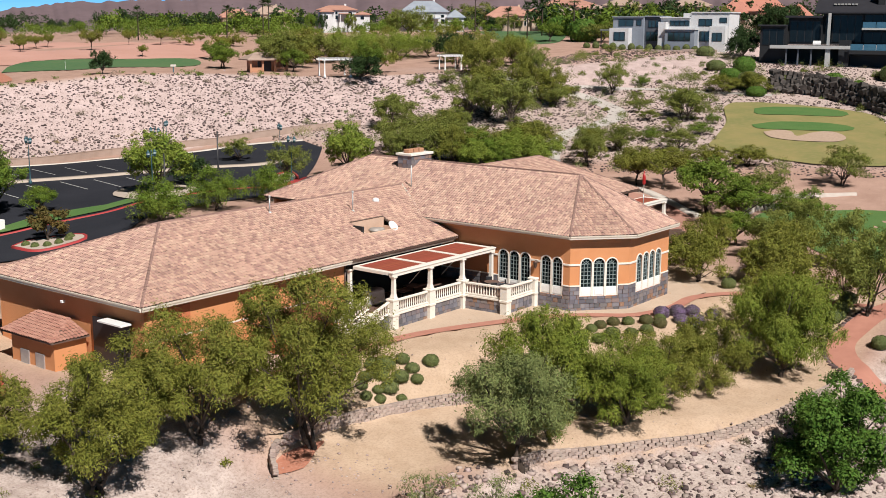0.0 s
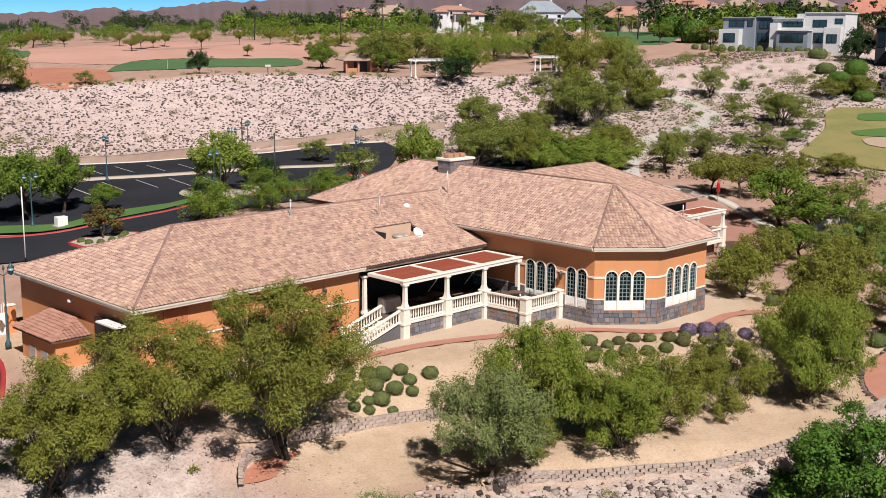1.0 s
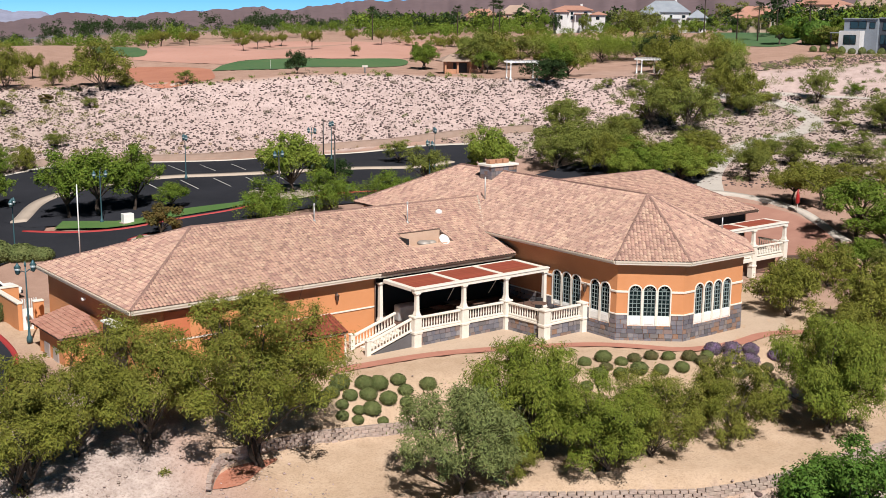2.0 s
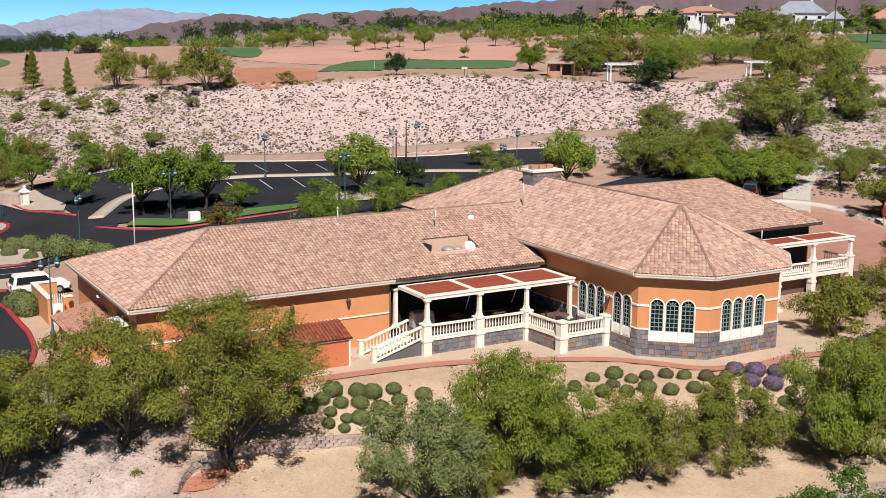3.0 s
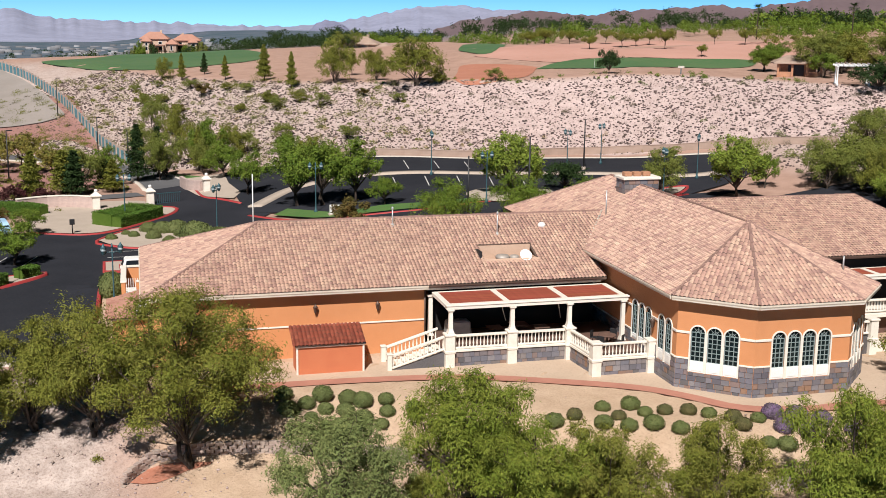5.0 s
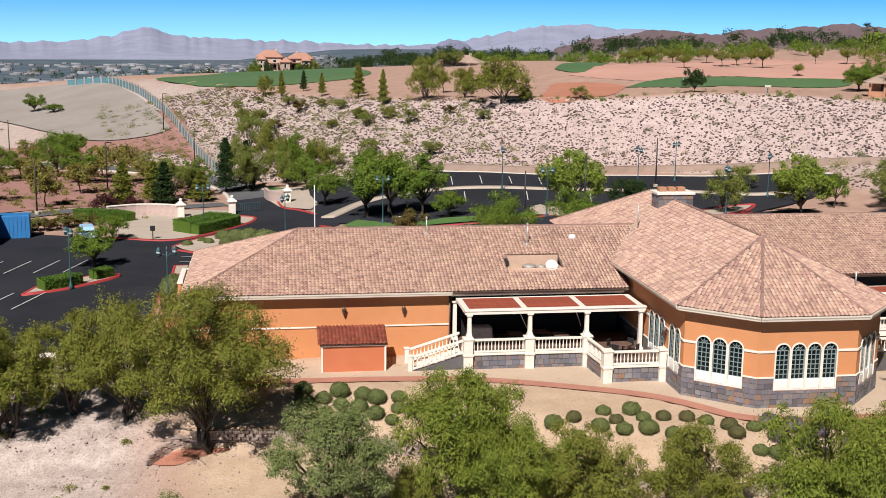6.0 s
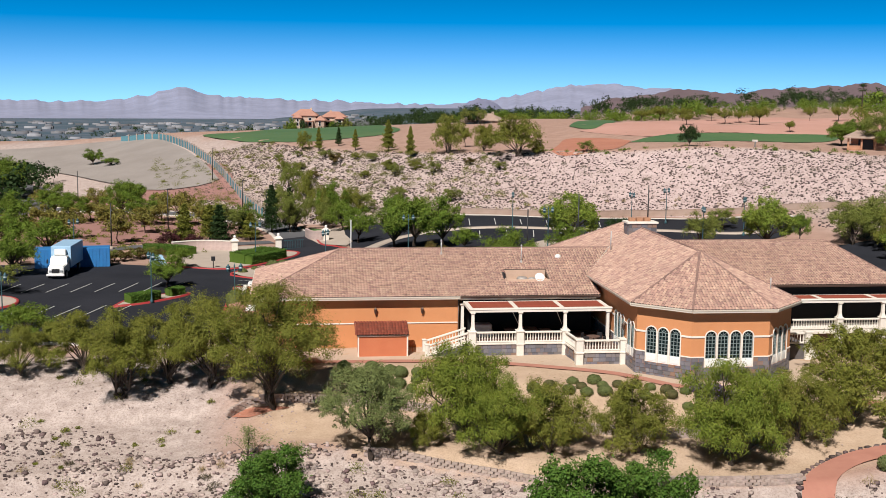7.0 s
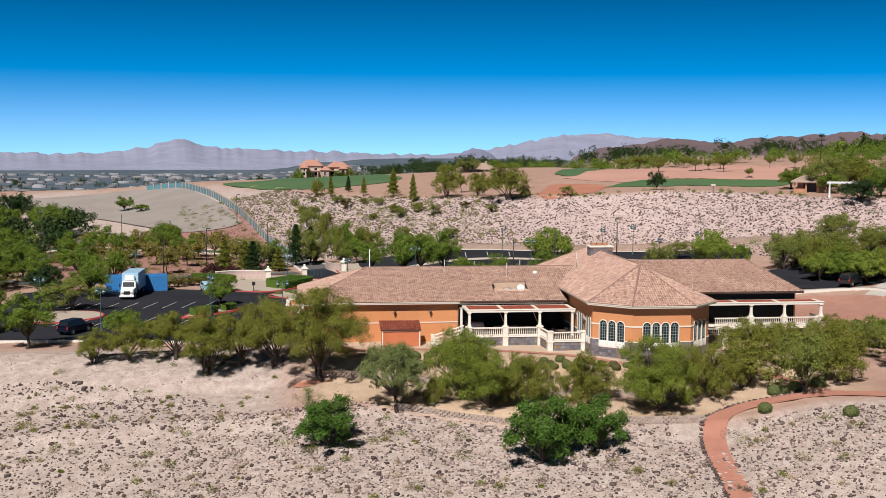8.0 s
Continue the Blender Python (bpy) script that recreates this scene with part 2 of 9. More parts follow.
M_LEAF_OLIVE = leaf_mat("olive_leaf", (0.146, 0.16, 0.025), (0.188, 0.188, 0.037))
M_LEAF_GREY = leaf_mat("grey_green_leaf", (0.145, 0.18, 0.058), (0.185, 0.21, 0.075))
M_LEAF_GREEN = leaf_mat("green_leaf", (0.1, 0.162, 0.02), (0.145, 0.195, 0.03))
M_LEAF_MID = leaf_mat("yellow_olive_leaf", (0.138, 0.165, 0.033), (0.182, 0.198, 0.046))
M_LEAF_PEPPER = leaf_mat("pepper_leaf", (0.135, 0.178, 0.023), (0.18, 0.208, 0.034))
M_LEAF_DEEP = leaf_mat("deep_green_leaf", (0.06, 0.125, 0.018), (0.085, 0.155, 0.026))
M_LEAF_BRIGHT = leaf_mat("bright_leaf", (0.158, 0.218, 0.030), (0.199, 0.246, 0.041))
M_LEAF_DARK = leaf_mat("dark_leaf", (0.024, 0.046, 0.014), (0.036, 0.064, 0.02))
M_LEAF_RUST = leaf_mat("rust_leaf", (0.122, 0.079, 0.025), (0.094, 0.094, 0.029))
M_LEAF_MAROON = leaf_mat("maroon_leaf", (0.072, 0.022, 0.025), (0.05, 0.025, 0.022))
M_LEAF_GOLD = leaf_mat("gold_leaf", (0.202, 0.166, 0.036), (0.166, 0.166, 0.043))
M_BUSH = leaf_mat("clipped_bush_leaf", (0.115, 0.145, 0.05), (0.16, 0.18, 0.068), 0.25)
M_BUSH_PURPLE = leaf_mat("purple_bush_leaf", (0.2, 0.13, 0.24), (0.11, 0.105, 0.085), 0.45)
M_HEDGE = leaf_mat("hedge_leaf", (0.072, 0.144, 0.022), (0.101, 0.173, 0.032), 0.3)
M_SCRUB = leaf_mat("dry_scrub_leaf", (0.158, 0.13, 0.086), (0.122, 0.115, 0.072), 0.45)
M_STRAW = leaf_mat("straw", (0.36, 0.281, 0.144), (0.302, 0.23, 0.115), 0.3)


# ---- helpers ----
def ss(a, b, v):
    t = np.clip((np.asarray(v, float) - a) / (b - a), 0, 1)
    return t * t * (3 - 2 * t)


FOOT = [(140, 44), (105, 50), (88, 57), (67, 68), (58.5, 75.5), (51, 79.6), (42, 84.6), (29, 86), (18, 85.5), (8, 87), (-8, 96), (-19, 104), (-29, 126), (-45, 138), (-75, 162), (-110, 195), (-170, 250), (-300, 350)]      # foot of the north hill
CREST = [(140, 58), (112, 69), (96, 76), (85, 83), (69, 101.5), (58, 107), (46, 109.5), (33, 118), (17, 129), (2, 146), (-12, 166), (-24, 196), (-38, 222), (-58, 246), (-90, 262), (-140, 285), (-300, 390)]                        # its crest


WALL_S = [(18.0, -29.4), (14.1, -29.5), (8, -28.7), (2.7, -26.4), (-1.2, -23.8), (-6.4, -20.9), (-9.5, -20.3)]      # block wall above the rocky slope


def line_dist(pts, x, y):
    """Signed distance from a plan line drawn east to west, positive on its north side."""
    best, sign = np.full(np.shape(x), 1e9), np.ones(np.shape(x))
    P = [(pts[0][0] + 900, pts[0][1] - 100)] + list(pts) + [(pts[-1][0] - 900, pts[-1][1] + 560)]
    for (ax, ay), (bx, by) in zip(P, P[1:]):
        dx, dy = bx - ax, by - ay
        t = np.clip(((x - ax) * dx + (y - ay) * dy) / (dx * dx + dy * dy), 0, 1)
        d = np.hypot(x - ax - t * dx, y - ay - t * dy)
        side = np.where((x - ax) * dy - (y - ay) * dx > 0, 1.0, -1.0)
        near = d < best - 1e-9
        best, sign = np.where(near, d, best), np.where(near, side, sign)
    return best * sign


def hill_share(x, y):
    """How far up the north hill a point lies: 0 at the foot, 1 at the crest and beyond."""
    df, dc = line_dist(FOOT, x, y), line_dist(CREST, x, y)
    return np.where(dc > 0, 1.0, np.clip(df / np.maximum(df - dc, 0.1), 0, 1))


def hgt(x, y):
    """Height of the ground: building pad, car parks, north hill, east rise, south terraces and rocky slope."""
    x, y = np.asarray(x, float), np.asarray(y, float)
    lot = -0.9 + 3.2 * ss(-17, 20, x)
    w = np.maximum(ss(20, 30, y), ss(-20.5, -24.5, x) * ss(-3, 3, y))
    z = lot * w
    # east: the land climbs along the wash towards the villas
    e = x + 0.6 * np.minimum(y, 80)
    east = np.interp(e, [30, 58, 86, 110, 146, 178, 214, 300, 420], [0, 0.8, 3.2, 5.5, 9.0, 13.6, 16.6, 19.0, 20.0])
    z = z + np.maximum(east - z, 0) * ss(46, 66, x)
    # north hill with the golf course on its flat top
    share = hill_share(x, y)
    rise = share ** 1.35
    top = np.interp(x, [-70, -40, -12, 16, 45, 58, 70, 86, 112, 150, 210, 260], [7.0, 8.0, 8.8, 10.3, 11.7, 12.7, 12.9, 12.3, 13.0, 15.0, 17.8, 18.2])
    r = np.hypot(x + 10, y + 70)
    top = top + 1.6 * ss(200, 290, r) - 6.0 * ss(320, 470, r)
    z = z + np.maximum(top - z, 0) * rise
    for mx, my, mw, md, mh in ((90, 150, 26, 16, 1.6), (118, 168, 24, 14, 1.8), (70, 170, 22, 16, 1.5), (110, 206, 30, 14, 1.4)):      # mounds of the golf course
        z = z + mh * np.exp(-((x - mx) / mw) ** 2 - ((y - my) / md) ** 2)
    # south: garden terraces, then the rocky slope
    yp = -7.0 - 10.0 * ss(-8, 13, x)
    s = yp - y
    drop = -0.8 * ss(0, 2.6, s) - 1.1 * ss(2.2, 4.2, s) - 0.6 * ss(4.0, 9.5, s) - 0.7 * ss(12.5, 14.5, s) - 0.16 * np.clip(s - 13, 0, 30)
    fade = 1 - 0.75 * ss(17, 32, x) * (1 - ss(-40, -60, y))
    z = z + drop * fade
    z = z - (1.1 * ss(-15, -25, x) + 2.0 * ss(-26, -60, x)) * ss(2, -8, y)
    # the street and the town lie lower to the west; the valley floor beyond
    z = z - 1.8 * ss(-45, -90, x) * ss(20, 60, y)
    wst = ss(40, -40, x)
    z = z - 9 * ss(340, 520, r) * wst - 26 * ss(480, 1100, r) - 10 * ss(1000, 2600, r) - 60 * ss(2850, 3500, r)
    return z


def lump(x, y):
    x, y = np.asarray(x, float), np.asarray(y, float)
    return 0.05 * np.sin(x * 1.9 + 1.3 * np.sin(y * 1.1)) * np.cos(y * 1.7) + 0.03 * np.sin(x * 4.3 + y * 3.1)


def part(name, me, material, parent=None, label="", m=None):
    """Links mesh data (or a bmesh) as one object, under a parent if one is given."""
    if isinstance(me, bmesh.types.BMesh):
        bm, me = me, bpy.data.meshes.new(name)
        bm.to_mesh(me)
        bm.free()
    ob = new(name, me)
    if material and not me.materials:
        me.materials.append(material)
    if parent:
        ob.parent = parent
    if m is not None:
        ob.matrix_basis = m
    if label:
        ob["label"] = label
    return ob


def thing(name, label, category, at=(0, 0, 0), rz=0.0, group="", kind=""):
    e = new(name)
    e.matrix_basis = pose(*at, 0, 0, rz)
    e.empty_display_size = 0.2
    return tagged(e, label, category, group, kind)


def mesh(name, verts, faces, smooth=False):
    me = bpy.data.meshes.new(name)
    me.from_pydata([tuple(map(float, v)) for v in verts], [], [tuple(int(i) for i in f) for f in faces])
    if smooth:
        me.shade_smooth()
    return me


def quads(name, V, F):
    """Mesh from arrays: V n x 3, F m x 4."""
    me = bpy.data.meshes.new(name)
    V, F = np.asarray(V, np.float32), np.asarray(F, np.int32)
    me.vertices.add(len(V))
    me.vertices.foreach_set("co", V.ravel())
    me.loops.add(F.size)
    me.loops.foreach_set("vertex_index", F.ravel())
    me.polygons.add(len(F))
    me.polygons.foreach_set("loop_start", np.arange(len(F), dtype=np.int32) * F.shape[1])
    me.polygons.foreach_set("loop_total", np.full(len(F), F.shape[1], np.int32))
    me.update()
    return me


def box(x0, x1, y0, y1, z0, z1, bevel=0.0, bm=None):
    own = bm is None
    bm = bm or bmesh.new()
    r = bmesh.ops.create_cube(bm, size=1, matrix=Matrix.Translation(((x0 + x1) / 2, (y0 + y1) / 2, (z0 + z1) / 2)) @ Matrix.Diagonal((x1 - x0, y1 - y0, z1 - z0, 1)))
    if bevel:
        es = list({e for v in r["verts"] for e in v.link_edges})
        bmesh.ops.bevel(bm, geom=es, offset=bevel, segments=1, affect="EDGES")
    return bm


def tube(pts, radii, n=6, bm=None, cap=True):
    """A tapered tube along points."""
    bm = bm or bmesh.new()
    rings = []
    for i, p in enumerate(pts):
        p = Vector(p)
        a = Vector(pts[max(i - 1, 0)])
        b = Vector(pts[min(i + 1, len(pts) - 1)])
        q = (b - a).normalized().to_track_quat("Z", "Y") if (b - a).length > 1e-6 else Euler().to_quaternion()
        rings.append([bm.verts.new(p + q @ Vector((radii[i] * math.cos(2 * math.pi * k / n), radii[i] * math.sin(2 * math.pi * k / n), 0))) for k in range(n)])
    for r0, r1 in zip(rings, rings[1:]):
        for k in range(n):
            bm.faces.new((r0[k], r0[(k + 1) % n], r1[(k + 1) % n], r1[k])).smooth = n > 5
    if cap:
        bm.faces.new(rings[0][::-1])
        bm.faces.new(rings[-1])
    return bm


def lathe(profile, n=12, bm=None, at=(0, 0, 0)):
    """Turned shape from (radius, z) pairs."""
    return tube_z(profile, n, bm, at)


def tube_z(profile, n, bm, at):
    bm = bm or bmesh.new()
    rings = [[bm.verts.new((at[0] + r * math.cos(2 * math.pi * k / n), at[1] + r * math.sin(2 * math.pi * k / n), at[2] + z)) for k in range(n)] for r, z in profile]
    for r0, r1 in zip(rings, rings[1:]):
        for k in range(n):
            bm.faces.new((r0[k], r0[(k + 1) % n], r1[(k + 1) % n], r1[k])).smooth = True
    bm.faces.new(rings[0][::-1])
    bm.faces.new(rings[-1])
    return bm


def slab(poly, z0, z1, bm=None):
    """A flat plate from a plan polygon (counter-clockwise)."""
    bm = bm or bmesh.new()
    lo = [bm.verts.new((x, y, z0)) for x, y in poly]
    hi = [bm.verts.new((x, y, z1)) for x, y in poly]
    bm.faces.new(lo[::-1])
    bm.faces.new(hi)
    for i in range(len(poly)):
        j = (i + 1) % len(poly)
        bm.faces.new((lo[i], lo[j], hi[j], hi[i]))
    return bm


def inside(poly, X, Y):
    """Which points lie within the plan polygon."""
    r = np.zeros(np.shape(X), bool)
    n = len(poly)
    for i in range(n):
        (x0, y0), (x1, y1) = poly[i], poly[(i + 1) % n]
        c = ((y0 > Y) != (y1 > Y)) & (X < (x1 - x0) * (Y - y0) / (y1 - y0 + 1e-12) + x0)
        r ^= c
    return r


def smooth_line(pts, step=0.8):
    """A Catmull-Rom line through plan points, resampled."""
    P = [Vector((*p, 0)) for p in pts]
    P = [2 * P[0] - P[1], *P, 2 * P[-1] - P[-2]]
    out = []
    for i in range(1, len(P) - 2):
        n = max(2, int((P[i + 1] - P[i]).length / step))
        for k in range(n):
            t = k / n
            a, b, c, d = P[i - 1:i + 3]
            q = 0.5 * (2 * b + (c - a) * t + (2 * a - 5 * b + 4 * c - d) * t * t + (3 * b - a - 3 * c + d) * t ** 3)
            out.append((q.x, q.y))
    out.append((P[-2].x, P[-2].y))
    return out


def ribbon(name, pts, width, lift, material, kind="structure", label="", category="", thick=0.0, step=0.8, raw=False):
    """A strip draped on the ground along a plan line."""
    line = pts if raw else smooth_line(pts, step)
    L = np.array(line)
    T = np.gradient(L, axis=0)
    T /= np.linalg.norm(T, axis=1)[:, None] + 1e-9
    Nn = np.stack([-T[:, 1], T[:, 0]], 1)
    k = max(3, int(width / 0.7) + 1)
    offs = np.linspace(-width / 2, width / 2, k)
    V = np.concatenate([np.stack([L[:, 0] + Nn[:, 0] * o, L[:, 1] + Nn[:, 1] * o], 1)[:, None] for o in offs], 1)
    Z = hgt(V[..., 0], V[..., 1]) + lift
    V = np.concatenate([V, Z[..., None]], 2)
    n, m = V.shape[:2]
    idx = np.arange(n * m).reshape(n, m)
    F = np.stack([idx[:-1, :-1], idx[1:, :-1], idx[1:, 1:], idx[:-1, 1:]], -1).reshape(-1, 4)
    V = V.reshape(-1, 3)
    F = F[:, ::-1]
    if thick:
        low = V.copy()
        low[:, 2] -= thick
        b = [(idx[i, 0], idx[i + 1, 0]) for i in range(n - 1)] + [(idx[i + 1, m - 1], idx[i, m - 1]) for i in range(n - 1)]
        b += [(idx[0, j + 1], idx[0, j]) for j in range(m - 1)] + [(idx[n - 1, j], idx[n - 1, j + 1]) for j in range(m - 1)]
        F = np.concatenate([F, np.array([(p, q, q + n * m, p + n * m) for p, q in b])])
        V = np.concatenate([V, low])
    ob = part(name, quads(name, V, F), material)
    return tagged(ob, label, category, kind=kind)


def drape(name, poly, lift, material, label="", category="", step=1.2, kind="structure", smooth=True):
    """An area laid on the ground: the polygon's outline, filled with a grid that follows the ground."""
    out = poly
    if smooth:
        out = smooth_line(list(poly) + [poly[0]], step)[:-1]
    bm = bmesh.new()
    vs = [bm.verts.new((x, y, 0)) for x, y in out]
    bm.faces.new(vs)
    xs, ys = [p[0] for p in out], [p[1] for p in out]
    for lo, hi, no in ((min(xs), max(xs), (1, 0, 0)), (min(ys), max(ys), (0, 1, 0))):
        c = math.floor(lo / (step * 2)) * step * 2
        while c < hi:
            c += step * 2
            bmesh.ops.bisect_plane(bm, geom=bm.verts[:] + bm.edges[:] + bm.faces[:], plane_co=Vector(no) * c, plane_no=no)
    bmesh.ops.triangulate(bm, faces=[f for f in bm.faces if len(f.verts) > 4])
    co = np.array([v.co[:2] for v in bm.verts])
    z = hgt(co[:, 0], co[:, 1]) + lift
    for v, h in zip(bm.verts, z):
        v.co.z = h
    if sum(f.normal.z for f in bm.faces) < 0 or True:
        bmesh.ops.recalc_face_normals(bm, faces=bm.faces)
        bm.normal_update()
        if sum(f.normal.z for f in bm.faces) < 0:
            bmesh.ops.reverse_faces(bm, faces=bm.faces)
    return tagged(part(name, bm, material), label, category, kind=kind)


# ---- ground ----
def ground_sheet():
    def axis(lo, hi, near0, near1, fine):
        a = [near0]
        while a[-1] < near1:
            a.append(a[-1] + fine)
        st = fine
        while a[-1] < hi:
            st *= 1.17
            a.append(a[-1] + st)
        st = fine
        b = [near0]
        while b[-1] > lo:
            st *= 1.17
            b.append(b[-1] - st)
        return np.array(b[::-1][:-1] + a)
    X, Y = np.meshgrid(axis(-4400, 4400, -62, 100, 1.0), axis(-2600, 4700, -62, 128, 1.0), indexing="ij")
    Z = hgt(X, Y) + lump(X, Y) * (np.hypot(X, Y) < 200)
    idx = np.arange(X.size).reshape(X.shape)
    F = np.stack([idx[:-1, :-1], idx[1:, :-1], idx[1:, 1:], idx[:-1, 1:]], -1).reshape(-1, 4)
    me = quads("ground", np.stack([X, Y, Z], -1).reshape(-1, 3), F)
    me.shade_smooth()
    x, y = X.ravel(), Y.ravel()
    # soil kinds: r tan sand, g pale rocky desert, b far plain tinted blue-grey for distance haze
    share = hill_share(x, y)
    bank = ss(0.0, 0.04, share) * (1 - ss(0.94, 1.0, share)) * ss(-70, -50, x + 0.2 * y)
    yp = -7.0 - 10.0 * ss(-8, 13, x)
    above, by_wall = line_dist(WALL_S, x, y), ss(-13, -10, x) * (1 - ss(18, 22, x))
    sand = ss(-21, -17, x + 0.15 * y) * (by_wall * ss(-0.4, 0.0, above) + (1 - by_wall) * (1 - ss(10.5, 11.5, yp - y))) * (1 - ss(30, 38, x)) * (1 - ss(19, 24, y))
    rock = np.maximum.reduce([bank, ss(-17, -22, x) * (1 - ss(0, 6, y)), by_wall * ss(0.0, -0.6, above) + (1 - by_wall) * ss(12.0, 14.0, yp - y), ss(84, 96, x + 0.6 * y) * ss(58, 66, x) * (1 - ss(230, 260, x)) * (1 - ss(0.5, 0.9, share)) * 0.9])
    wash = ss(80, 92, x + 0.6 * y) * ss(56, 64, x) * (1 - ss(190, 220, x)) * np.maximum(1 - ss(0.6, 0.95, share), (1 - ss(4, 22, line_dist(CREST, x, y))) * ss(95, 112, x))
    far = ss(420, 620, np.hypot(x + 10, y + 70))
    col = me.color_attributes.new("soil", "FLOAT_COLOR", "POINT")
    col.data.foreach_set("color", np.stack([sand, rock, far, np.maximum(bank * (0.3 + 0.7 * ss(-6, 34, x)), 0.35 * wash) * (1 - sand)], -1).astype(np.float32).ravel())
    m = bpy.data.materials.new("desert_far_colour")
    m.use_nodes = True
    N, L = m.node_tree.nodes, m.node_tree.links
    b = N["Principled BSDF"]
    b.inputs["Roughness"].default_value = 0.95
    b.inputs["Specular IOR Level"].default_value = 0.15
    at = N.new("ShaderNodeAttribute")
    at.attribute_name = "soil"
    sp = N.new("ShaderNodeSeparateColor")
    L.new(at.outputs["Color"], sp.inputs["Color"])
    co = N.new("ShaderNodeTexCoord")

    def noisy(scale, a, bcol, lo=0.35, hi=0.65, detail=6):
        n = N.new("ShaderNodeTexNoise")
        n.inputs["Scale"].default_value, n.inputs["Detail"].default_value, n.inputs["Roughness"].default_value = scale, detail, 0.65
        L.new(co.outputs["Object"], n.inputs["Vector"])
        r = N.new("ShaderNodeValToRGB")
        r.color_ramp.elements[0].position, r.color_ramp.elements[1].position = lo, hi
        r.color_ramp.elements[0].color, r.color_ramp.elements[1].color = (*a, 1), (*bcol, 1)
        L.new(n.outputs["Fac"], r.inputs["Fac"])
        return r.outputs["Color"], n.outputs["Fac"]

    def mix(f, a, c):
        x = N.new("ShaderNodeMix")
        x.data_type = "RGBA"
        L.new(f, x.inputs[0])
        L.new(a, x.inputs[6])
        L.new(c, x.inputs[7])
        return x.outputs[2]
    base, f0 = noisy(0.35, (0.43, 0.285, 0.225), (0.35, 0.225, 0.175))
    sandc, f1 = noisy(0.5, (0.53, 0.395, 0.285), (0.45, 0.325, 0.225))
    rockc, f2 = noisy(0.9, (0.51, 0.425, 0.38), (0.35, 0.28, 0.245))
    # far plain: distance haze is put into the ground colour as blue-grey
    far_hazec, f3 = noisy(0.012, (0.12, 0.14, 0.175), (0.065, 0.1, 0.125), 0.4, 0.6)
    c = mix(sp.outputs[0], base, sandc)
    c = mix(sp.outputs[1], c, rockc)
    hillc, f4 = noisy(0.5, (0.54, 0.425, 0.4), (0.42, 0.325, 0.3))
    c = mix(at.outputs["Alpha"], c, hillc)
    c = mix(sp.outputs[2], c, far_hazec)
    gr, fg = noisy(7, (1.08, 1.08, 1.08), (0.5, 0.46, 0.44), 0.47, 0.72)
    mm = N.new("ShaderNodeMix")
    mm.data_type, mm.blend_type = "RGBA", "MULTIPLY"
    mg = N.new("ShaderNodeMapRange")
    mg.inputs["To Min"].default_value, mg.inputs["To Max"].default_value = 0.4, 0.8
    L.new(sp.outputs[1], mg.inputs["Value"])
    L.new(mg.outputs["Result"], mm.inputs[0])
    L.new(c, mm.inputs[6])
    L.new(gr, mm.inputs[7])
    L.new(mm.outputs[2], b.inputs["Base Color"])
    bp = N.new("ShaderNodeBump")
    bp.inputs["Strength"].default_value, bp.inputs["Distance"].default_value = 0.6, 0.12
    L.new(fg, bp.inputs["Height"])
    L.new(bp.outputs["Normal"], b.inputs["Normal"])
    tagged(part("ground", me, m), "pale stony desert ground with sandy terraces and rocky slopes, far plain tinted for haze", "ground", kind="structure")


ground_sheet()


# ---- clubhouse: roofs ----
def plane_axes(P):
    """Axes of a sloping roof face: along the eave (first edge), up the slope, outward."""
    u = (P[1] - P[0]).normalized()
    n = u.cross(P[-1] - P[0]).normalized()
    if n.z < 0:
        n = -n
    v = n.cross(u)
    if v.z < 0:
        v, u = -v, -u
    return u, v, n


def tile_field(name, poly, material, parent, holes=(), row=0.31, col=0.255, rise=0.085, seed=1):
    """Barrel tiles laid in courses over a sloping face; the first edge is the eave."""
    P = [Vector(p) for p in poly]
    u, v, n = plane_axes(P)
    o = P[0]
    uv = [((p - o).dot(u), (p - o).dot(v)) for p in P]
    us, vs = [a for a, b in uv], [b for a, b in uv]
    cu = np.arange(min(us) - col, max(us) + col, col)
    cv = np.arange(min(vs) + row * 0.35, max(vs) + row, row)
    rng = np.random.RandomState(seed)
    U, Vv = np.meshgrid(cu, cv)
    U, Vv = U.ravel(), Vv.ravel()
    ok = inside(uv, U, Vv)
    O, ua, va, na = map(np.array, (o, u, v, n))
    W = O + U[:, None] * ua + Vv[:, None] * va
    for x0, x1, y0, y1 in holes:
        ok &= ~((W[:, 0] > x0) & (W[:, 0] < x1) & (W[:, 1] > y0) & (W[:, 1] < y1))
    U, Vv = U[ok], Vv[ok]
    k = len(U)
    du = rng.uniform(-0.012, 0.012, k)
    dl = rng.uniform(-0.02, 0.02, k)
    up = rng.uniform(-0.008, 0.012, k)
    prof = [(-0.5, 0.0), (-0.27, 0.86), (0.12, 0.9), (0.36, 0.1), (0.5, 0.0)]
    verts = []
    for end, lift in ((-0.5, 0.05), (0.62, 0.0)):
        for a, h in prof:
            verts.append(O + (U + du + a * col * 1.02)[:, None] * ua + (Vv + dl + end * row)[:, None] * va + (0.02 + lift + up + h * rise)[:, None] * na)
    m = len(prof)
    V = np.stack(verts, 1).reshape(-1, 3)
    base = (np.arange(k) * 2 * m)[:, None]
    F = np.concatenate([base + np.array([[i, i + 1, m + i + 1, m + i]]) for i in range(m - 1)])
    me = quads(name, V, F)
    me.shade_smooth()
    ob = part(name, me, material, parent)
    return tagged(ob, "weathered tan and brown barrel tiles in courses", kind="stuff")


